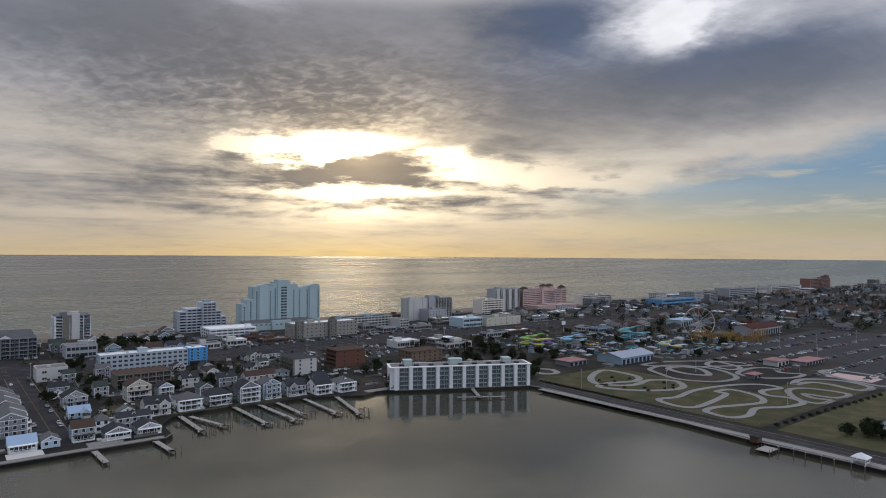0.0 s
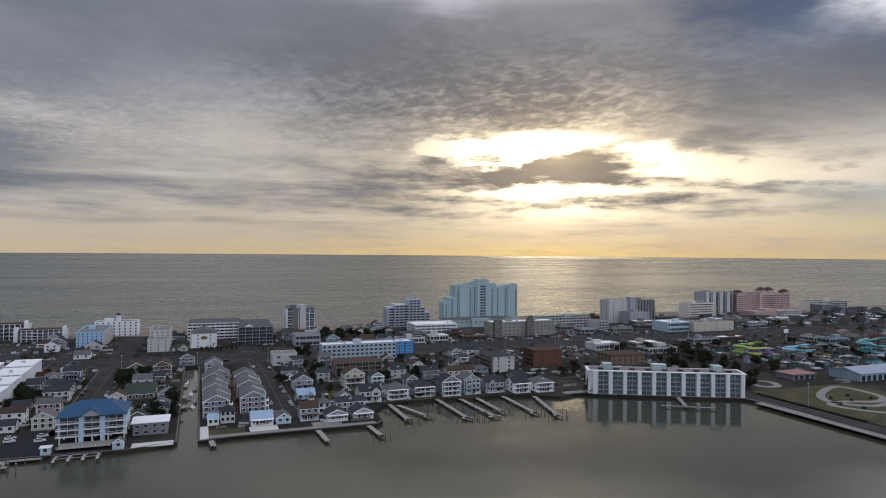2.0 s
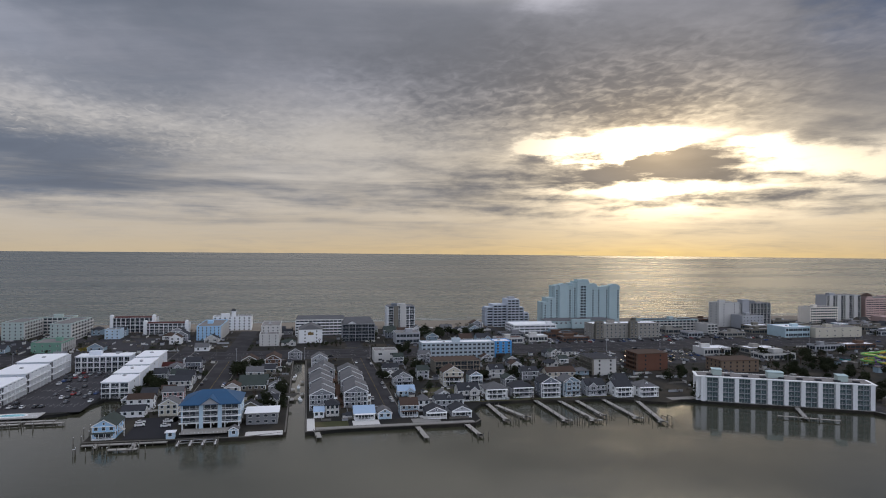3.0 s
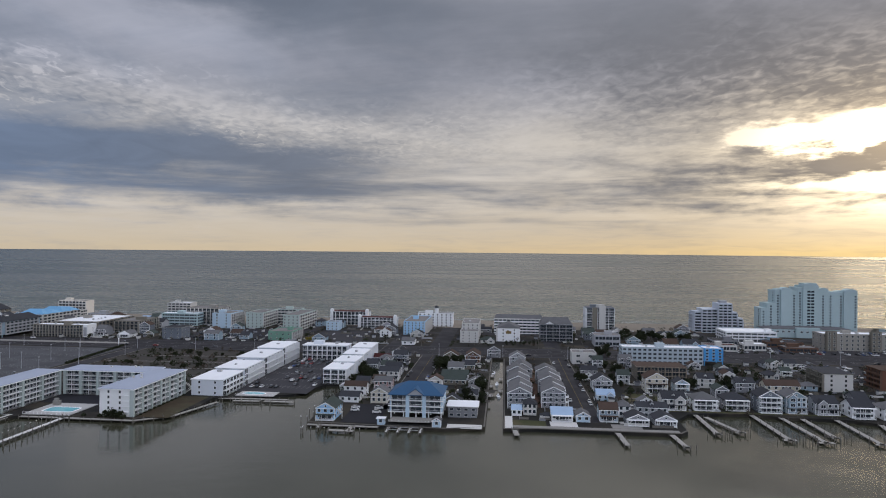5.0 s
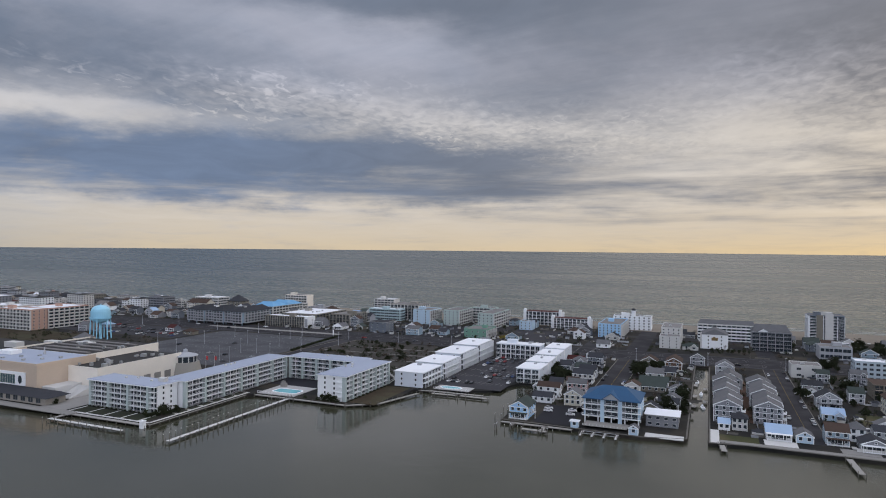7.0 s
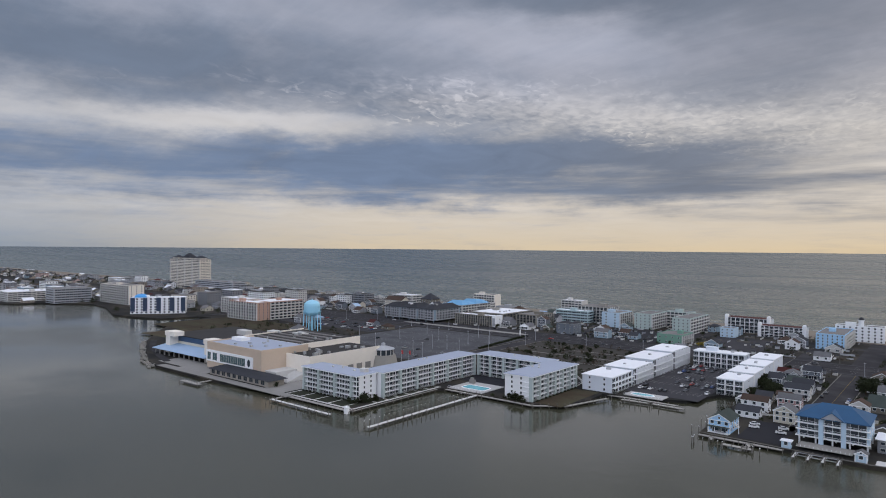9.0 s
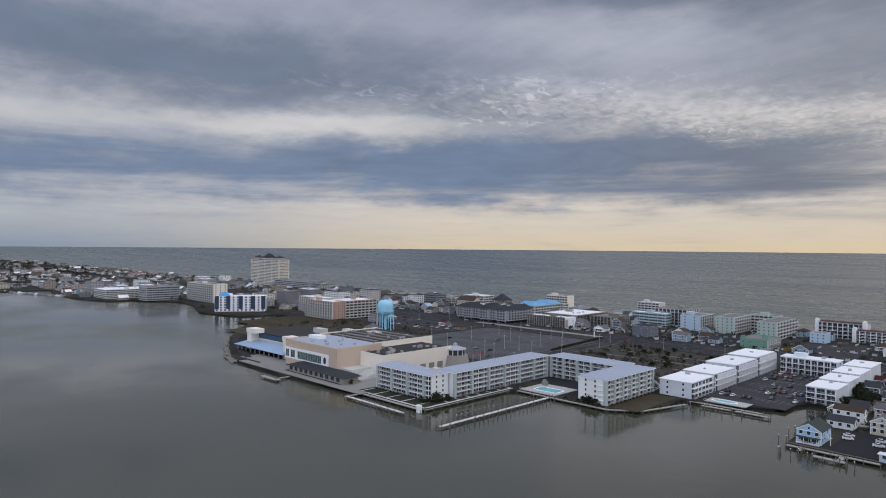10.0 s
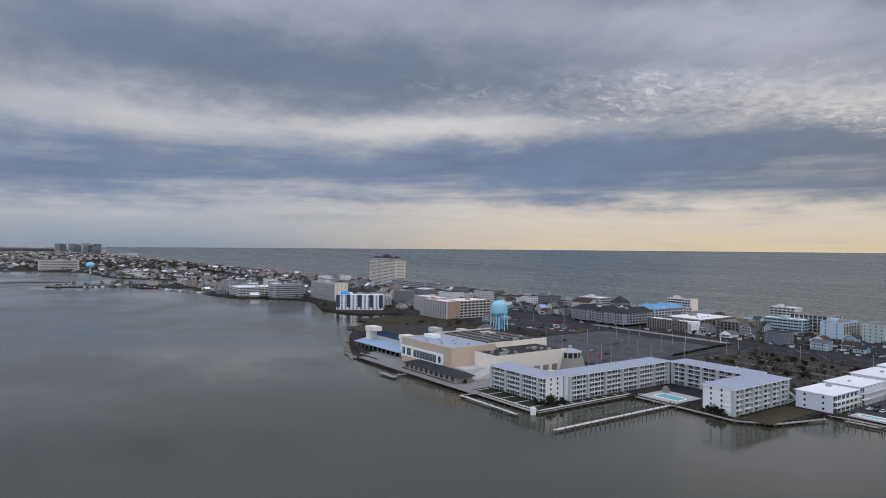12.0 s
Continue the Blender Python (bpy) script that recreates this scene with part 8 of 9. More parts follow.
def far_streets(name, label, v0, v1, u0, u1, count, big, size=(9, 15)):
    """Many small far houses and hotels, with roofs, eaves and window strips, in one mesh."""
    s, made, tries = Shape(), 0, 0
    while made < count and tries < count * 25:
        tries += 1
        v, u = round(R.uniform(v0, v1) / 3) * 3, round(R.uniform(u0, u1) / 3) * 3
        large = R.random() < big and (v < 0 or u > 590)
        w, d = (R.uniform(18, 45), R.uniform(12, 22)) if large else (R.uniform(*size), R.uniform(*size))
        if not (is_free(v, v + w, u, u + d) and is_land(v - 2, u - 4) and is_land(v + w + 2, u - 4)):
            continue
        made += 1
        take(v, v + w, u, u + d)
        z = 1.5
        k = R.choice((0, 1, 1, 1, 2, 2, 2, 3, 4, 4, 5, 6, 7, 8, 9)) if v < 0 else R.choice((1, 2, 2, 4, 4, 4, 5, 5, 7, 8, 8, 8))
        flat = not large and (v > 0 or v < -1300) and R.random() < 0.5
        fl = R.choice((3, 4, 5, 6) if v > -1400 else (2, 3, 4)) if large else 1 if flat else R.choice((1, 2, 2, 3)) if -1300 < v < 0 else R.choice((1, 1, 2))
        h = fl * 2.9 + 0.3
        s.box(v, v + w, u, u + d, z - 1, z + h, k)
        if large or flat:
            s.box(v - 0.3, v + w + 0.3, u - 0.3, u + d + 0.3, z + h, z + h + 0.5, R.choice((14, 14, 15, 16)))
            s.box(v + w * 0.3, v + w * 0.5, u + d * 0.3, u + d * 0.6, z + h + 0.5, z + h + 2.0, 2)
        elif R.random() < 0.25:
            s.hip(v, v + w, u, u + d, z + h, w * 0.25, R.choice((10, 11, 12, 13)), 0.4)
        else:
            s.gable(v, v + w, u, u + d, z + h, min(w, d) * 0.32, R.choice("xy"), R.choice((10, 11, 12, 10, 10, 10, 12, 14, 16) if v > 0 else (10, 11, 10, 14, 11, 15, 12, 16)), k, 0.4)
        side = v + w if v < 0 else v
        for f in range(fl):
            zf = z + 0.9 + f * 2.9
            n = max(2, int(w / 4))
            for i in range(n):
                x = v + w * (i + 0.5) / n
                s.box(x - 0.9, x + 0.9, u - 0.06, u, zf, zf + 1.4, 17)
            n = max(2, int(d / 4))
            for i in range(n):
                y = u + d * (i + 0.5) / n
                s.box(side - 0.05, side + 0.05, y - 0.8, y + 0.8, zf, zf + 1.4, 17)
    s.v = [far(*p) for p in s.v]
    solid(name, s, STUFF, GRID, label, "houses", kind="stuff")


DIM = [GREY, OLIVE, LIGHTGREY, DARKGREY, BLUEGREY, OFFWHITE, GREY]
DUSK = [SHINGLE, SHINGLE2, SHINGLE4, SHINGLE, SHINGLE3]
plot_houses(52, 210, 362, 500, 20, wins=(2, 2), walls=DIM, roofs=DUSK, floors=(1, 1, 2), size=(6.5, 10.5))
plot_houses(-98, -10, 340, 500, 12, wins=(2, 2), walls=DIM, roofs=DUSK, floors=(1, 1, 2), size=(7, 11))
plot_houses(-330, 200, 552, 632, 18, 0.0, wins=(2, 0), floors=(1, 1, 2), walls=DIM + [WHITE], roofs=DUSK)
plot_houses(-330, 200, 648, 676, 12, 0.1, floors=(1, 2), walls=DIM, roofs=DUSK)
plot_houses(-700, -330, 550, 632, 30, 0.2)
plot_houses(-700, -330, 648, 688, 20, 0.55)
plot_houses(-600, -455, 430, 500, 5, 0.0, floors=(1, 1, 2))
low_shops(170, 620, 552, 628, 14)
low_shops(360, 640, 648, 686, 7)
low_shops(330, 560, 430, 500, 6)
far_streets("north_streets", "crowded far streets of pale seaside houses and hotels", -1000, -700, 400, 688, 90, 0.3)
far_streets("north_streets", "crowded far streets of pale seaside houses and hotels", -1400, -1000, 290, 688, 130, 0.3)
far_streets("north_streets", "crowded far streets of pale seaside houses and hotels", -2250, -1400, 60, 688, 480, 0.12, (7, 13))
far_streets("north_streets", "distant low skyline of houses and hotels", -7800, -2250, -300, 688, 900, 0.12, (10, 20))
far_streets("south_streets", "crowded far streets of seaside houses among trees", 600, 1100, 330, 688, 190, 0.08)
far_streets("south_streets", "crowded far streets of seaside houses among trees", 800, 1700, 120, 330, 90, 0.1)
far_streets("south_streets", "crowded far streets of seaside houses among trees", 1100, 2300, 330, 688, 300, 0.15)
# low dark-hedged house at the park's edge
put_house("white two-storey house with a dark roof behind trees", 346, 98, 12, 14, 2, WHITE, SHINGLE, along="x", wins=(4, 3))

# ---- far skyline to the north ----
for v, u, w, h in ((-6300, 640, 60, 80), (-6450, 610, 60, 72), (-6900, 610, 90, 84), (-7150, 560, 60, 74), (-7400, 535, 100, 82), (-7600, 470, 60, 78), (-7750, 440, 90, 82)):
    block("high_rise", "far tall grey slab of seaside flats", "apartment building", v, v + w, u, u + 62, h, 8, LIGHTGREY if w > 75 else GREY, GREYROOF, trim=GREY, right=("band", 2), units=1, group="far towers")
block("hotel", "long white bayfront hotel far to the north", "hotel", -2362, -2338, 90, 200, 30, 6, OFFWHITE, GREYROOF, right=("band", 16), units=2)
ob = thing("water_tower", spot(-2010, 199, 1.5), "far blue water tower with a rounded tank", "water tower")
part("tank", Shape().lathe(0, 0, [(1.2, 16), (9, 20), (11, 25), (9, 30), (3, 32.5), (0.2, 33)], 20), [TANKBLUE], ob)
part("stem", Shape().cyl(0, 0, 0, 18, 2.2, 1.6, 12), [OFFWHITE], ob)


def far_marina():
    """Boats and sheds along the far docks, too small to pick apart."""
    r, s = random.Random(91), Shape()
    for _ in range(110):
        f = r.random()
        if r.random() < 0.6:
            u, v = 72 + 138 * f, -1448 + 56 * f - r.uniform(-2, 10)
        else:
            u, v = 215 + 75 * f, -1385 + 250 * f + r.uniform(-22, 4)
        L, w = r.uniform(4, 8), r.uniform(2, 3)
        k = r.choice((0, 1, 1, 2, 2))
        s.box(v, v + w, u, u + L, 0.0, r.uniform(1.0, 1.7), k)
        s.box(v + w * 0.2, v + w * 0.8, u + L * 0.25, u + L * 0.6, 1.0, 1.9 + r.random() * 1.2, k)
    solid("marina_boats", s, [WHITE, LIGHTGREY, GREY], GRID, "white boats and sheds along the far docks", "boats", kind="stuff")


far_marina()
solid("sandbar", Shape().ribbon([(-1652, -60), (-1645, 0), (-1640, 60), (-1630, 123)], 16, 0.7, thick=2.0), [SCRUB], GRID, "low dark sandbar in the bay", "sandbar", kind="structure")

# ---- trees and hedges ----
def crown_mesh(kind, seed):
    """A crown of many small leaf clumps round branching limbs, with gaps and an uneven outline."""
    r = random.Random(seed)
    s = Shape()
    lobes = [(r.uniform(0, 6.28), r.uniform(0.3, 1.7), r.uniform(1.5, 4.6), r.uniform(1.1, 1.9)) for _ in range(9)]
    for i in range(120):
        t = r.random()
        a = r.uniform(0, 2 * math.pi)
        if kind == "pine":
            z, rad = 1.0 + 6.5 * t, (2.4 * (1 - t) + 0.3) * math.sqrt(r.random())
            x, y, q = rad * math.cos(a), rad * math.sin(a), r.uniform(0.4, 0.75)
        else:
            la, lr, lz, lq = r.choice(lobes)
            b = math.acos(r.uniform(-0.8, 1))
            k = lq * r.uniform(0.55, 1.0)
            x, y, z = lr * math.cos(la) + k * math.sin(b) * math.cos(a), lr * math.sin(la) + k * math.sin(b) * math.sin(a), lz + k * math.cos(b) * 0.8
            q = r.uniform(0.35, 0.65)
        for _ in range(9):
            dx, dy, dz = (r.gauss(0, q * 0.55) for _ in range(3))
            n = Vector((r.uniform(-1, 1), r.uniform(-1, 1), r.uniform(-0.3, 1))).normalized()
            e = n.orthogonal().normalized() * r.uniform(0.16, 0.34)
            f = n.cross(e)
            c = Vector((x + dx, y + dy, z + dz * 0.7))
            s.add([tuple(c - e), tuple(c + f * 0.8), tuple(c + e), tuple(c - f * 0.8)], [(0, 1, 2, 3)])
    return s.mesh("crown", [LEAF])


def bare_mesh(seed):
    """Leafless limbs and twigs."""
    r = random.Random(seed)
    s = Shape()
    for i in range(9):
        a, z = r.uniform(0, 6.28), r.uniform(1.6, 3.0)
        e = (2.2 * math.cos(a) * r.uniform(0.5, 1), 2.2 * math.sin(a) * r.uniform(0.5, 1), z + r.uniform(1.6, 3.0))
        s.tube([(0, 0, z), (e[0] * 0.5, e[1] * 0.5, (z + e[2]) / 2 + 0.2), e], 0.06, 3)
        for k in range(9):
            f = r.uniform(0.4, 1)
            b = (e[0] * f, e[1] * f, z + (e[2] - z) * f)
            s.tube([b, (b[0] + r.uniform(-0.9, 0.9), b[1] + r.uniform(-0.9, 0.9), b[2] + r.uniform(0.2, 1.2))], 0.03, 3)
    return s.mesh("bare_crown", [BARE])


CROWNS = [crown_mesh("round", i) for i in range(5)] + [crown_mesh("pine", 10 + i) for i in range(3)]
BARES = [bare_mesh(i) for i in range(3)]
TRUNK = Shape().tube([(0, 0, 0), (0.1, 0, 1.5), (0.0, 0.1, 3.4)], 0.2, 6).tube([(0, 0, 2), (0.8, 0.3, 3.6)], 0.1, 5).tube([(0, 0, 2.2), (-0.7, -0.4, 3.7)], 0.1, 5).mesh("trunk", [BARK])


def tree(v, u, size=1.0, kind="round"):
    ob = thing("tree", spot(v, u, 1.5, R.uniform(0, 360)), {"round": "dark evergreen tree with a ragged crown", "pine": "dark pointed conifer beside the hotel", "bare": "leafless winter tree with brown twigs"}[kind], "tree", "trees")
    ob.scale = (size * R.uniform(0.9, 1.15), size * R.uniform(0.9, 1.15), size)
    part("trunk", TRUNK, None, ob)
    if kind == "bare":
        part("bare_crown", R.choice(BARES), None, ob)
    else:
        part("crown", R.choice(CROWNS[:5] if kind == "round" else CROWNS[5:]), None, ob)
    return ob


def grove(v0, v1, u0, u1, n, size=(0.7, 1.2), kinds=("round",), free=True):
    made = tries = 0
    while made < n and tries < n * 12:
        tries += 1
        v, u = R.uniform(v0, v1), R.uniform(u0, u1)
        if free and not (is_free(v - 1, v + 1, u - 1, u + 1, 0.5) and is_land(v, u)):
            continue
        tree(v, u, R.uniform(*size), R.choice(kinds))
        made += 1


take(470, 800, 130, 310)
grove(108, 175, 600, 634, 9, (1.0, 1.6), free=False)
grove(312, 400, 340, 400, 18, (0.9, 1.5))
grove(325, 400, 405, 470, 24, (1.0, 1.6), ("round", "round", "bare"))
grove(-46, -28, 440, 470, 4, (0.9, 1.5))
grove(-96, -80, 385, 440, 6, (0.8, 1.2))
grove(-12, -8, 340, 400, 9, (0.5, 0.8), ("round", "pine"))
grove(-268, -182, 375, 498, 34, (0.55, 0.9), ("round", "bare", "round"))
grove(55, 210, 360, 500, 26, (0.6, 1.1), ("round", "bare", "round"))
grove(-95, -12, 345, 500, 12, (0.6, 1.0), ("round", "bare"))
grove(210, 280, 345, 400, 9, (0.7, 1.2), ("bare", "round"))
grove(300, 316, 275, 295, 6, (0.9, 1.3))
grove(-330, 260, 552, 688, 14, (0.6, 1.1), ("round", "round", "bare"))
grove(430, 640, 300, 420, 12, (0.8, 1.4))
grove(-700, -330, 550, 688, 6, (0.7, 1.1))
grove(333, 352, 94, 122, 12, (0.9, 1.4), free=False)


# single dark trees and clumps that stand out between the houses
for k, (v, u) in enumerate(((78, 523), (78, 448), (49.5, 414), (115, 616), (127, 626), (131, 612), (145, 630), (149, 617), (117, 405), (134, 408), (121, 450), (-92, 419), (-94, 431), (-87, 411), (-45, 450), (-44.5, 462),
                            (-40, 441), (-44, 467), (-13, 384), (-22, 351), (62, 614), (109, 456), (122, 656), (133, 648), (156, 632), (80, 510), (257, 405), (236, 383), (362, 452), (383, 446), (404, 454), (413, 448),
                            (436, 456), (330, 388), (336, 384), (330, 371), (322, 306), (348, 328), (532, 454), (674, 440), (619, 380), (576, 308), (498, 290))):
    for a in range(2):
        tree(v + R.uniform(-3.5, 3.5), u + R.uniform(-3.5, 3.5), R.uniform(0.9, 1.45), "round")
for v in range(3, 33, 4):
    tree(v, 573 + R.uniform(-1, 1), R.uniform(0.5, 0.7), "round")


def far_woods(label, v0, v1, u0, u1, n, size):
    """Far tree crowns, too many to count."""
    s, made = Shape(), 0
    for _ in range(n * 6):
        v, u = R.uniform(v0, v1), R.uniform(u0, u1)
        if made >= n or not (is_free(v - 1, v + 1, u - 1, u + 1, 0.3) and is_land(v, u)):
            continue
        made += 1
        z, q = 1.5, R.uniform(*size)
        s.cyl(v, u, z, z + 3 * q, 0.25 * q, 0.15 * q, 5, 1)
        for _ in range(54):
            a, t, g = R.uniform(0, 6.28), R.random(), R.uniform(0.35, 0.8) * q
            rad = 2.8 * q * math.sin(math.pi * (0.15 + 0.75 * t)) * math.sqrt(R.random())
            c = Vector((v + rad * math.cos(a), u + rad * math.sin(a), z + q * (1.6 + 4.4 * t)))
            nn = Vector((R.uniform(-1, 1), R.uniform(-1, 1), R.uniform(-0.3, 1))).normalized()
            e = nn.orthogonal().normalized() * g
            f = nn.cross(e)
            s.add([tuple(c - e), tuple(c + f * 0.8), tuple(c + e), tuple(c - f * 0.8)], [(0, 1, 2, 3)])
    s.v = [far(*p) for p in s.v]
    solid("far_trees", s, [LEAF, BARK], GRID, label, "trees", kind="stuff")


far_woods("dark trees among the far southern streets", 560, 1900, 150, 640, 640, (0.9, 1.6))
far_woods("dark trees among the far northern streets", -1400, -700, 330, 680, 150, (0.8, 1.3))
far_woods("dark distant trees on the northern shore", -3400, -1400, 60, 660, 420, (1.0, 2.0))
tree(221, 331, 1.3, "pine")
tree(223.5, 330, 1.0, "pine")
for v, u, s in ((-186, 296.8, 0.7), (-190, 297.5, 0.8), (-194, 298, 0.6), (-249, 242, 0.8), (-247, 238, 0.8), (-246, 246, 0.7), (-252, 233, 0.6), (-318, 231, 0.6), (-313, 232, 0.55)):
    tree(v, u, s, "round")


def bush_mesh(seed):
    r = random.Random(seed)
    s = Shape()
    for i in range(130):
        a, t = r.uniform(0, 6.28), r.random()
        rad = 1.0 * math.sqrt(r.random())
        c = Vector((rad * math.cos(a), rad * math.sin(a), 0.1 + 1.3 * t * (1.1 - rad * 0.6)))
        n = Vector((r.uniform(-1, 1), r.uniform(-1, 1), r.uniform(0, 1))).normalized()
        e = n.orthogonal().normalized() * r.uniform(0.11, 0.24)
        f = n.cross(e)
        s.add([tuple(c - e), tuple(c + f), tuple(c + e), tuple(c - f)], [(0, 1, 2, 3)])
    return s.mesh("bush", [LEAF])


BUSHES = [bush_mesh(i) for i in range(4)]


def bush(v, u, size=1.0):
    ob = solid("bush", R.choice(BUSHES), None, spot(v, u, 1.5, R.uniform(0, 360)), "small dark rounded evergreen bush", "bush", "bushes")
    ob.scale = (size, size, size)


YELLOWLEAF = mat("yellow_leaves", (0.24, 0.19, 0.03), 0.8, vary=0.3, grain=2.0)
yb = BUSHES[0].copy()
yb.materials.clear()
yb.materials.append(YELLOWLEAF)
for v, u, q in ((-172, 572, 3.4), (-177, 571, 2.4)):
    ob = solid("bush", yb, None, spot(v, u, 1.5), "tall yellow-leaved bush beside the highway", "bush")
    ob.scale = (q, q, q)
for i in range(15):
    bush(326 + i * 8.6, 146.5 - i * 0.45, 1.3)
for i in range(34):
    bush(313.6, 226 + i * 2.0, 0.9)
for i in range(34):
    bush(-307 - i * 0.3 - R.uniform(0, 1), 428 + i * 2.5, 1.5)
for v, u in ((345, 232), (350, 238), (358, 229), (364, 227), (372, 232), (340, 246), (352, 262), (362, 272), (368, 262), (374, 240), (338, 258), (346, 270)):
    bush(v, u, 1.1)
for i in range(11):
    bush(-178.6, 303 + i * 4.3, 0.8)
for i in range(14):
    bush(-295 + i * 3.1, 236.8, 0.7)
for v, u, s in ((-249.5, 237, 2.2), (-247.5, 240, 2.0), (-250.5, 234, 1.6), (-246.8, 243.5, 1.8), (-245.5, 247, 1.4), (-184, 296.5, 1.6), (-188, 297, 1.9), (-192.5, 297.4, 1.7), (-196.5, 297.8, 1.3), (-205, 298, 1.2), (-316, 233, 1.4), (-322, 234, 1.2)):
    bush(v, u, s)
for i in range(30):
    bush(R.uniform(52, 205), R.uniform(362, 420), R.uniform(0.6, 1.1))



def undergrowth():
    """Winter shrubs and hedges between the houses."""
    r, s = random.Random(55), Shape()
    for v0, v1, u0, u1, n in ((50, 215, 345, 502, 520), (-98, -10, 338, 502, 300), (-330, 260, 549, 690, 420), (200, 420, 345, 505, 200), (-288, -182, 372, 500, 260), (-700, -330, 549, 690, 260), (420, 640, 300, 505, 240), (3, 36, 330, 505, 40), (-600, -440, 345, 440, 160), (-330, -270, 505, 632, 60), (90, 190, 690, 712, 60), (-300, 90, 690, 700, 60)):
        for _ in range(n):
            v, u = r.uniform(v0, v1), r.uniform(u0, u1)
            if not (is_free(v, v, u, u, 0.4)):
                continue
            q, k = r.choice((0.8, 1.0, 1.3, 1.7, 2.3)) * r.uniform(0.8, 1.1), r.choice((0, 0, 1))
            for _ in range(36):
                a, t = r.uniform(0, 6.28), r.random()
                rad = q * math.sqrt(r.random())
                c = Vector((v + rad * math.cos(a), u + rad * math.sin(a), 1.5 + 0.1 + 1.5 * q * t * (1.1 - rad / q * 0.6)))
                n_ = Vector((r.uniform(-1, 1), r.uniform(-1, 1), r.uniform(0, 1))).normalized()
                e = n_.orthogonal().normalized() * q * r.uniform(0.14, 0.30)
                f = n_.cross(e)
                s.add([tuple(c - e), tuple(c + f), tuple(c + e), tuple(c - f)], [(0, 1, 2, 3)], k)
    solid("undergrowth", s, [LEAF, BARE], GRID, "dark winter shrubs and hedges between the buildings", "shrubs", kind="stuff")


undergrowth()


def yard_clutter():
    """Fences, sheds, bins and small stores in the back yards."""
    r, s = random.Random(56), Shape()
    for v0, v1, u0, u1, n in ((50, 215, 345, 502, 330), (-98, -10, 338, 502, 200), (-330, 260, 549, 690, 380), (200, 330, 345, 500, 130), (-700, -330, 549, 690, 240), (330, 640, 430, 690, 260), (3, 37, 318, 345, 30), (50, 82, 311, 345, 40)):
        for _ in range(n):
            v, u = r.uniform(v0, v1), r.uniform(u0, u1)
            if not is_free(v, v, u, u, 1.2):
                continue
            if r.random() < 0.5:
                L = r.uniform(3, 12)
                a = (v, v + L, u, u + 0.12) if r.random() < 0.5 else (v, v + 0.12, u, u + L)
                s.box(*a, 1.5, r.uniform(2.4, 3.2), r.choice((0, 0, 1, 2)))
            else:
                w, d, h = r.uniform(1, 3.4), r.uniform(1, 3.4), r.choice((0.5, 0.9, 1.9, 2.2))
                s.box(v, v + w, u, u + d, 1.5, 1.5 + h, r.choice((0, 1, 1, 2, 3)))
                if h > 1.5:
                    s.gable(v, v + w, u, u + d, 1.5 + h, 0.6, "x", 4, 2, 0.2, 0.1)
    solid("yard_clutter", s, [TIMBER, OFFWHITE, LIGHTGREY, GREY, SHINGLE], GRID, "fences and little sheds in the back yards", "yard clutter", kind="stuff")


yard_clutter()

# ---- lamps, poles, signs ----

def lamp(v, u, h=10.0, label="tall pale car park lamp on a concrete pole"):
    ob = thing("lamp_post", spot(v, u, 1.5), label, "lamp post", "lamp posts")
    part("pole", shared(("pole", h), lambda: Shape().cyl(0, 0, 0, h, 0.17, 0.10, 8).cyl(0, 0, 0, 0.8, 0.35, 0.3, 8).mesh("pole", [LIGHTGREY])), None, ob)
    part("lamp_head", shared(("head", h), lambda: Shape().box(-0.7, 0.7, -0.2, 0.2, h, h + 0.2).box(-0.15, 0.15, -0.15, 0.15, h - 0.3, h).mesh("lamp_head", [STEEL])), None, ob)


for v, u in ((-395, 426), (-329, 370), (-317, 367), (-338, 404), (-326, 408), (-301, 392), (-330, 442), (-316, 454), (-348, 482), (-380, 380), (-365, 445), (-400, 470), (-300, 430), (-290, 470), (-420, 400)):
    lamp(v, u, 11)
for v, u in ((351, 413), (387, 415), (578, 290), (606, 270), (634, 250), (357, 227), (378, 164), (318, 262), (430, 250), (480, 200), (560, 220), (700, 240)):
    lamp(v, u, 12, "tall pale floodlight mast")
for i in range(24):
    lamp(-600 + i * 50, 503.4, 9, "grey street lamp beside the highway")
    if i % 2:
        s = Shape().cyl(0, 0, 0, 10.5, 0.16, 0.11, 6).box(-1.1, 1.1, -0.06, 0.06, 9.5, 9.65).box(-0.9, 0.9, -0.05, 0.05, 8.6, 8.72)
        solid("utility_pole", shared("upole", lambda: s.mesh("utility_pole", [TIMBER])), None, spot(-620 + i * 50, 549.6, 1.5), "dark timber utility pole beside the highway", "utility pole", "utility poles")
for v, u in ((-296.6, 321.5), (-291.2, 323.2)):
    ob = thing("flagpole", spot(v, u, 1.5), "flagpole with a red flag near the rotunda", "flagpole")
    part("pole", Shape().cyl(0, 0, 0, 13.5, 0.12, 0.07, 6), [OFFWHITE], ob)
    part("flag", Shape().add([(0.1, 0, 10.6), (1.0, 0.2, 10.4), (1.9, -0.1, 10.5), (1.9, -0.1, 12.8), (1.0, 0.2, 12.9), (0.1, 0, 13.0), (0.1, 0.04, 10.6), (1.0, 0.24, 10.4), (1.9, -0.06, 10.5), (1.9, -0.06, 12.8), (1.0, 0.24, 12.9), (0.1, 0.04, 13.0)],
                              [(0, 1, 4, 5), (1, 2, 3, 4), (11, 10, 7, 6), (10, 9, 8, 7), (0, 6, 7, 1), (5, 4, 10, 11)]), [RED], ob)
ob = thing("roadside_sign", spot(-318.5, 507, 1.5, -60), "white roadside sign board with a red and blue emblem", "sign")
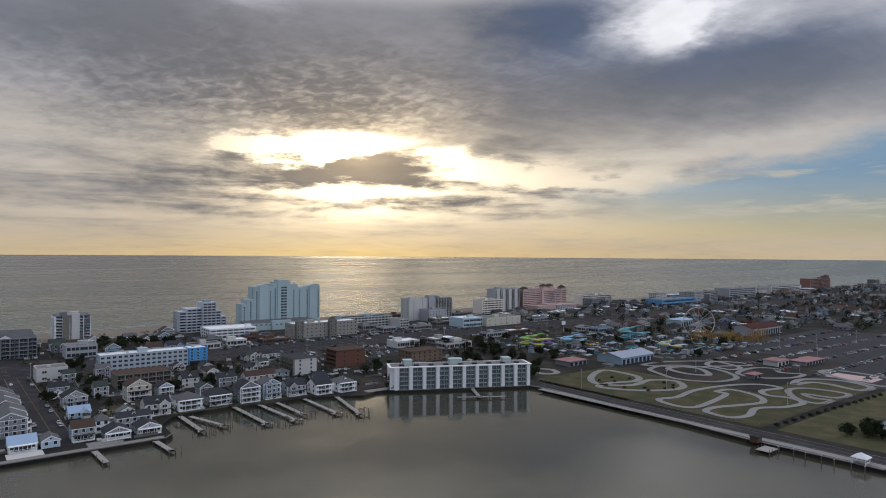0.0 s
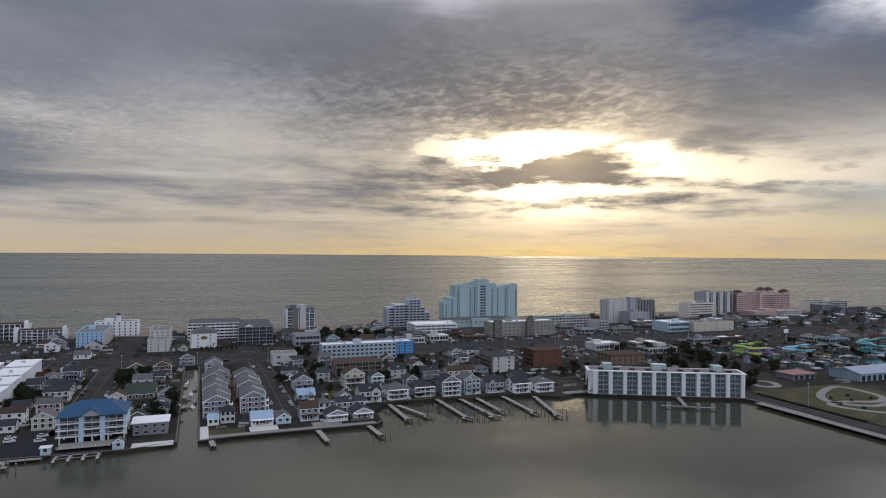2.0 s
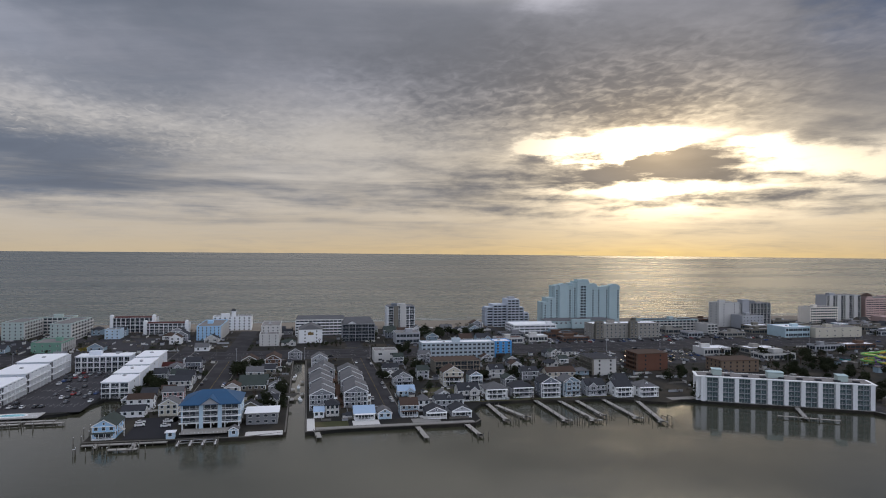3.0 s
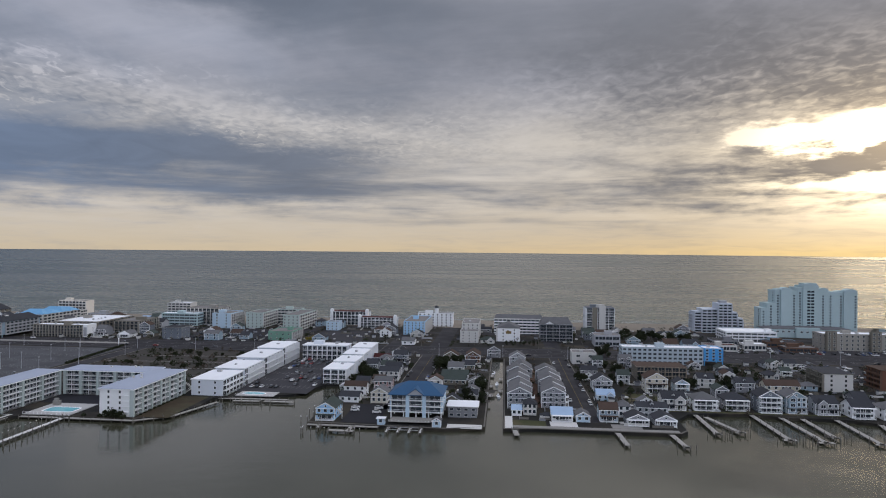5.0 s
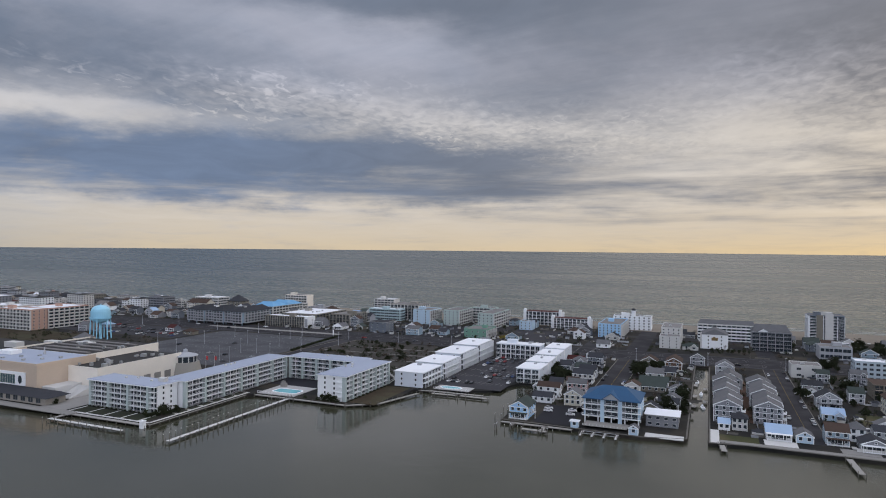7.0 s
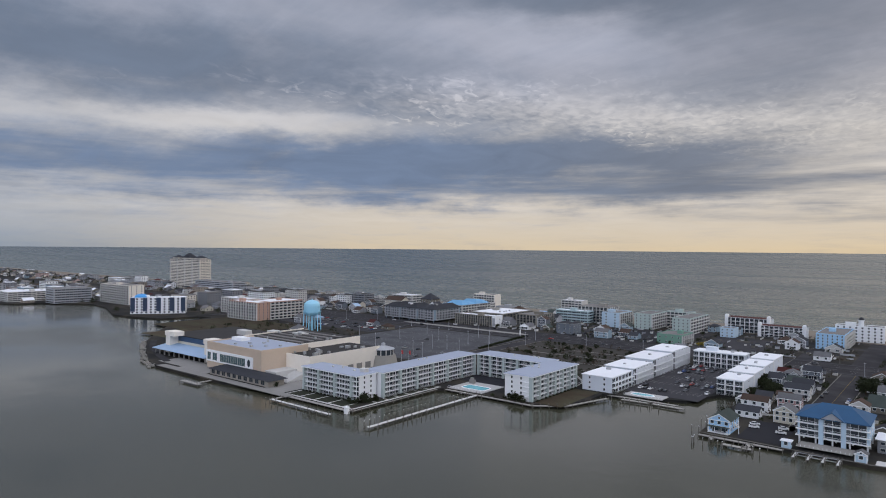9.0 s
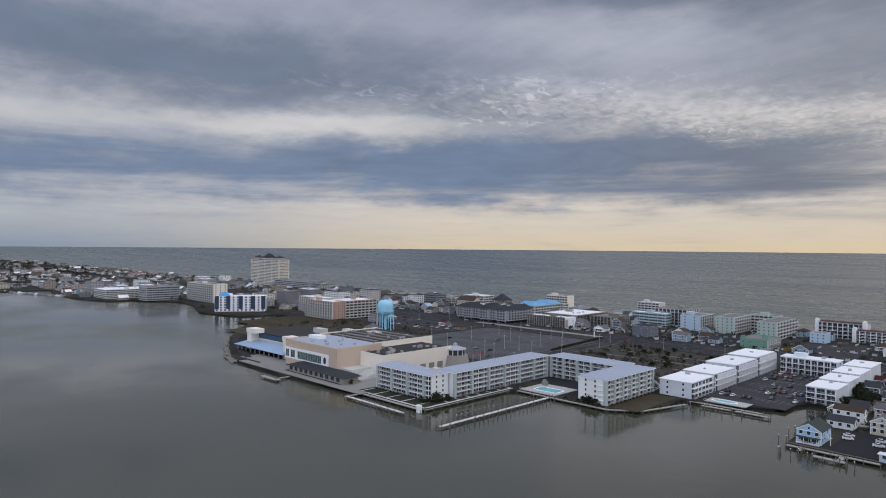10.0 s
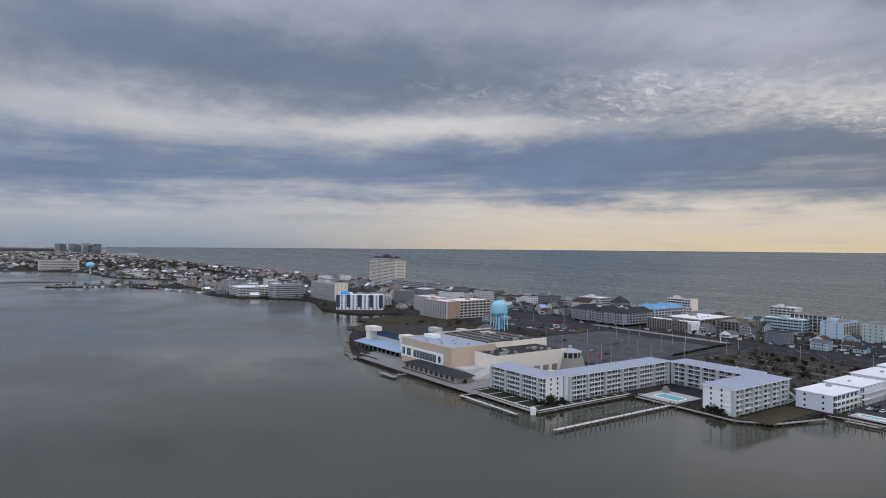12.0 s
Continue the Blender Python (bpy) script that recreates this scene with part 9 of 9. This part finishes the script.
part("post", Shape().box(-0.3, 0.3, -0.3, 0.3, 0, 3), [STEEL], ob)
part("board", Shape().box(-3.4, 3.4, -0.35, 0.35, 3, 7), [WHITE], ob)
part("emblem", Shape().box(-1.6, 1.6, -0.4, -0.35, 3.8, 6.2), [mat("navy_paint", (0.03, 0.05, 0.2), 0.5)], ob)
ob = thing("roadside_sign", spot(540, 470, 1.5, 0), "lit white roadside screen on a post", "sign")
part("post", Shape().cyl(0, 0, 0, 7, 0.35, n=8), [STEEL], ob)
part("board", Shape().box(-2.8, 2.8, -0.3, 0.3, 7, 11), [WHITE], ob)

# ---- vehicles ----
CAR_PAINT = [mat("car_white", (0.75, 0.75, 0.75), 0.3, vary=0.02, bump=0, coat=0.5), mat("car_black", (0.015, 0.015, 0.017), 0.25, vary=0.02, bump=0, coat=0.5), mat("car_silver", (0.40, 0.41, 0.42), 0.3, metal=0.5, vary=0.02, bump=0, coat=0.5),
             mat("car_red", (0.28, 0.02, 0.02), 0.3, vary=0.02, bump=0, coat=0.5), mat("car_blue", (0.03, 0.07, 0.20), 0.3, vary=0.02, bump=0, coat=0.5), mat("car_grey", (0.10, 0.10, 0.11), 0.3, vary=0.02, bump=0, coat=0.5)]
PAINT_WORD = ["white", "black", "silver", "dark red", "dark blue", "charcoal grey"]


def car_body(paint, tall, close):
    """Lower body with arches of the bonnet and boot, from a side profile."""
    def make():
        h = 0.28 if tall else 0.0
        prof = [(-2.25, 0.35), (2.2, 0.35), (2.28, 0.62), (2.15, 0.82 + h * 0.5), (1.0, 0.98 + h), (-1.7, 1.0 + h), (-2.2, 0.92 + h), (-2.3, 0.6)]
        n = len(prof)
        s = Shape().add([(x, -0.88, z) for x, z in prof] + [(x, 0.88, z) for x, z in prof], [tuple(range(n)), tuple(reversed(range(n, 2 * n)))] + [(i, n + i, n + (i + 1) % n, (i + 1) % n) for i in range(n)])
        for x in (-1.45, 1.4) if not close else ():
            for y in (-0.82, 0.82):
                s.box(x - 0.3, x + 0.3, y - 0.1, y + 0.1, 0.0, 0.5, 1)
        return s.mesh("body", [paint, RUBBER])
    return shared(("body", paint.name, tall, close), make)


def cabin_mesh(paint, tall):
    def make():
        h = 0.28 if tall else 0.0
        a = [(1.0, 0.97 + h, 0.84), (0.35, 1.45 + h, 0.66), (-1.25, 1.45 + h, 0.66), (-1.75, 0.99 + h, 0.82)]
        s = Shape().add([(x, -y, z) for x, z, y in a] + [(x, y, z) for x, z, y in a], [(0, 1, 5, 4), (2, 3, 7, 6), (3, 2, 1, 0), (4, 5, 6, 7)], 1)
        s.box(-1.25, 0.35, -0.66, 0.66, 1.43 + h, 1.47 + h, 0)
        return s.mesh("cabin", [paint, GLASS])
    return shared(("cabin", paint.name, tall), make)


WHEEL = Shape().add([(0.32 * math.cos(i * math.pi / 6), -0.1, 0.32 * math.sin(i * math.pi / 6)) for i in range(12)] + [(0.32 * math.cos(i * math.pi / 6), 0.1, 0.32 * math.sin(i * math.pi / 6)) for i in range(12)],
                    [tuple(range(12)), tuple(range(23, 11, -1))] + [(i, 12 + i, 12 + (i + 1) % 12, (i + 1) % 12) for i in range(12)]).mesh("wheel", [RUBBER])


def car(v, u, rot, close=False, paint=None):
    k, tall = R.choice((0, 0, 1, 1, 1, 2, 2, 5, 5, 4, 2, 1, 5, 0, 3)), R.random() < 0.5
    k = k if paint is None else paint
    p = CAR_PAINT[k]
    ob = thing("car", spot(v, u, 1.56, rot), "%s parked %s" % (PAINT_WORD[k], "sport utility car on asphalt" if tall else "saloon car on asphalt"), "car", "parked cars")
    part("body", car_body(p, tall, close), None, ob)
    part("cabin", cabin_mesh(p, tall), None, ob)
    for x in (-1.45, 1.4) if close else ():
        for y in (-0.82, 0.82):
            part("wheel", WHEEL, None, ob, "", pose(x, y, 0.32))


for u in (373, 381.5, 393, 401.5, 413, 421.5, 433, 441.5, 453, 461.5):
    for v in range(-151, -114, 3):
        if R.random() < 0.24:
            car(v + 1.5, u, 90, True)
for v in np.arange(-150, -120, 3.2):
    if R.random() < 0.6:
        car(v, 469, 90)
for v, u, r in ((-75.5, 325, 15), (-76.5, 331, 15), (-63.5, 322, 10), (-64, 330, 12)):
    car(v, u, r, True, 0)
for u in range(340, 500, 7):
    for v in (37.4, 47.6, -48.4, -61.6):
        if R.random() < 0.28:
            car(v, u, 90)
for v0, v1, us in ((208, 326, (446, 456, 470, 480, 492)), (124, 410, (556, 566, 580, 588))):
    for u in us:
        for v in np.arange(v0, v1, 3.0):
            if R.random() < 0.17:
                car(v, u, 90)
for v in range(-500, 700, 26):
    if R.random() < 0.5:
        car(v, R.choice((511.5, 517.5, 530, 536, 542)), 0 if R.random() < 0.5 else 180)
for i in range(14):
    car(R.uniform(-590, -455), R.choice((450, 462, 478, 490)), 90)
for i in range(12):
    car(R.uniform(-296, -218), R.choice((560, 574, 590, 606, 620)), 90)
for i in range(7):
    car(R.uniform(-430, -285), R.choice((366, 390, 414, 438)), 90)
for i in range(26):
    car(R.uniform(490, 760), R.choice((163, 190, 216, 242, 268)), 90)


def far_cars():
    """Cars in the far car parks and along the highway, too small to pick apart."""
    r, s = random.Random(64), Shape()
    rows = [(v, u) for u in (445, 455, 471, 481, 493) for v in np.arange(207, 328, 2.8)] + [(v, u) for u in (557, 568, 581, 590) for v in np.arange(122, 415, 2.8)]
    rows += [(v, u) for u in (164, 191, 217, 243, 269, 292) for v in np.arange(482, 790, 2.8)] + [(v, u) for u in (447, 460, 476, 491) for v in np.arange(-596, -450, 2.8)]
    rows += [(v, u) for u in (560, 600, 615, 640) for v in np.arange(420, 640, 2.8)] + [(v, u) for u in (557, 571, 587, 603) for v in np.arange(-296, -216, 2.8)]
    for v, u in rows:
        if r.random() > (0.30 if v > 0 else 0.22) or not is_free(v, v + 2, u - 2, u + 2, 0.2) and not 470 < v < 800:
            continue
        k = r.choice((0, 0, 1, 1, 1, 2, 2, 3, 4, 5, 5))
        j = r.uniform(-0.3, 0.3)
        s.box(v, v + 1.8, u - 2.2 + j, u + 2.2 + j, 1.75, 2.5, k)
        s.add([(v + 0.1, u - 1.4 + j, 2.5), (v + 1.7, u - 1.4 + j, 2.5), (v + 1.7, u + 1.6 + j, 2.5), (v + 0.1, u + 1.6 + j, 2.5), (v + 0.3, u - 0.7 + j, 3.05), (v + 1.5, u - 0.7 + j, 3.05), (v + 1.5, u + 1.0 + j, 3.05), (v + 0.3, u + 1.0 + j, 3.05)],
              [(0, 1, 5, 4), (1, 2, 6, 5), (2, 3, 7, 6), (3, 0, 4, 7)], 6)
        s.box(v + 0.3, v + 1.5, u - 0.7 + j, u + 1.0 + j, 3.03, 3.08, k)
        for y in (-1.4, 1.4):
            s.box(v + 0.02, v + 1.78, u + y - 0.3 + j, u + y + 0.3 + j, 1.55, 1.8, 7)
    solid("far_cars", s, CAR_PAINT + [GLASS, RUBBER], GRID, "rows of parked cars in the far car parks", "cars", kind="stuff")


far_cars()
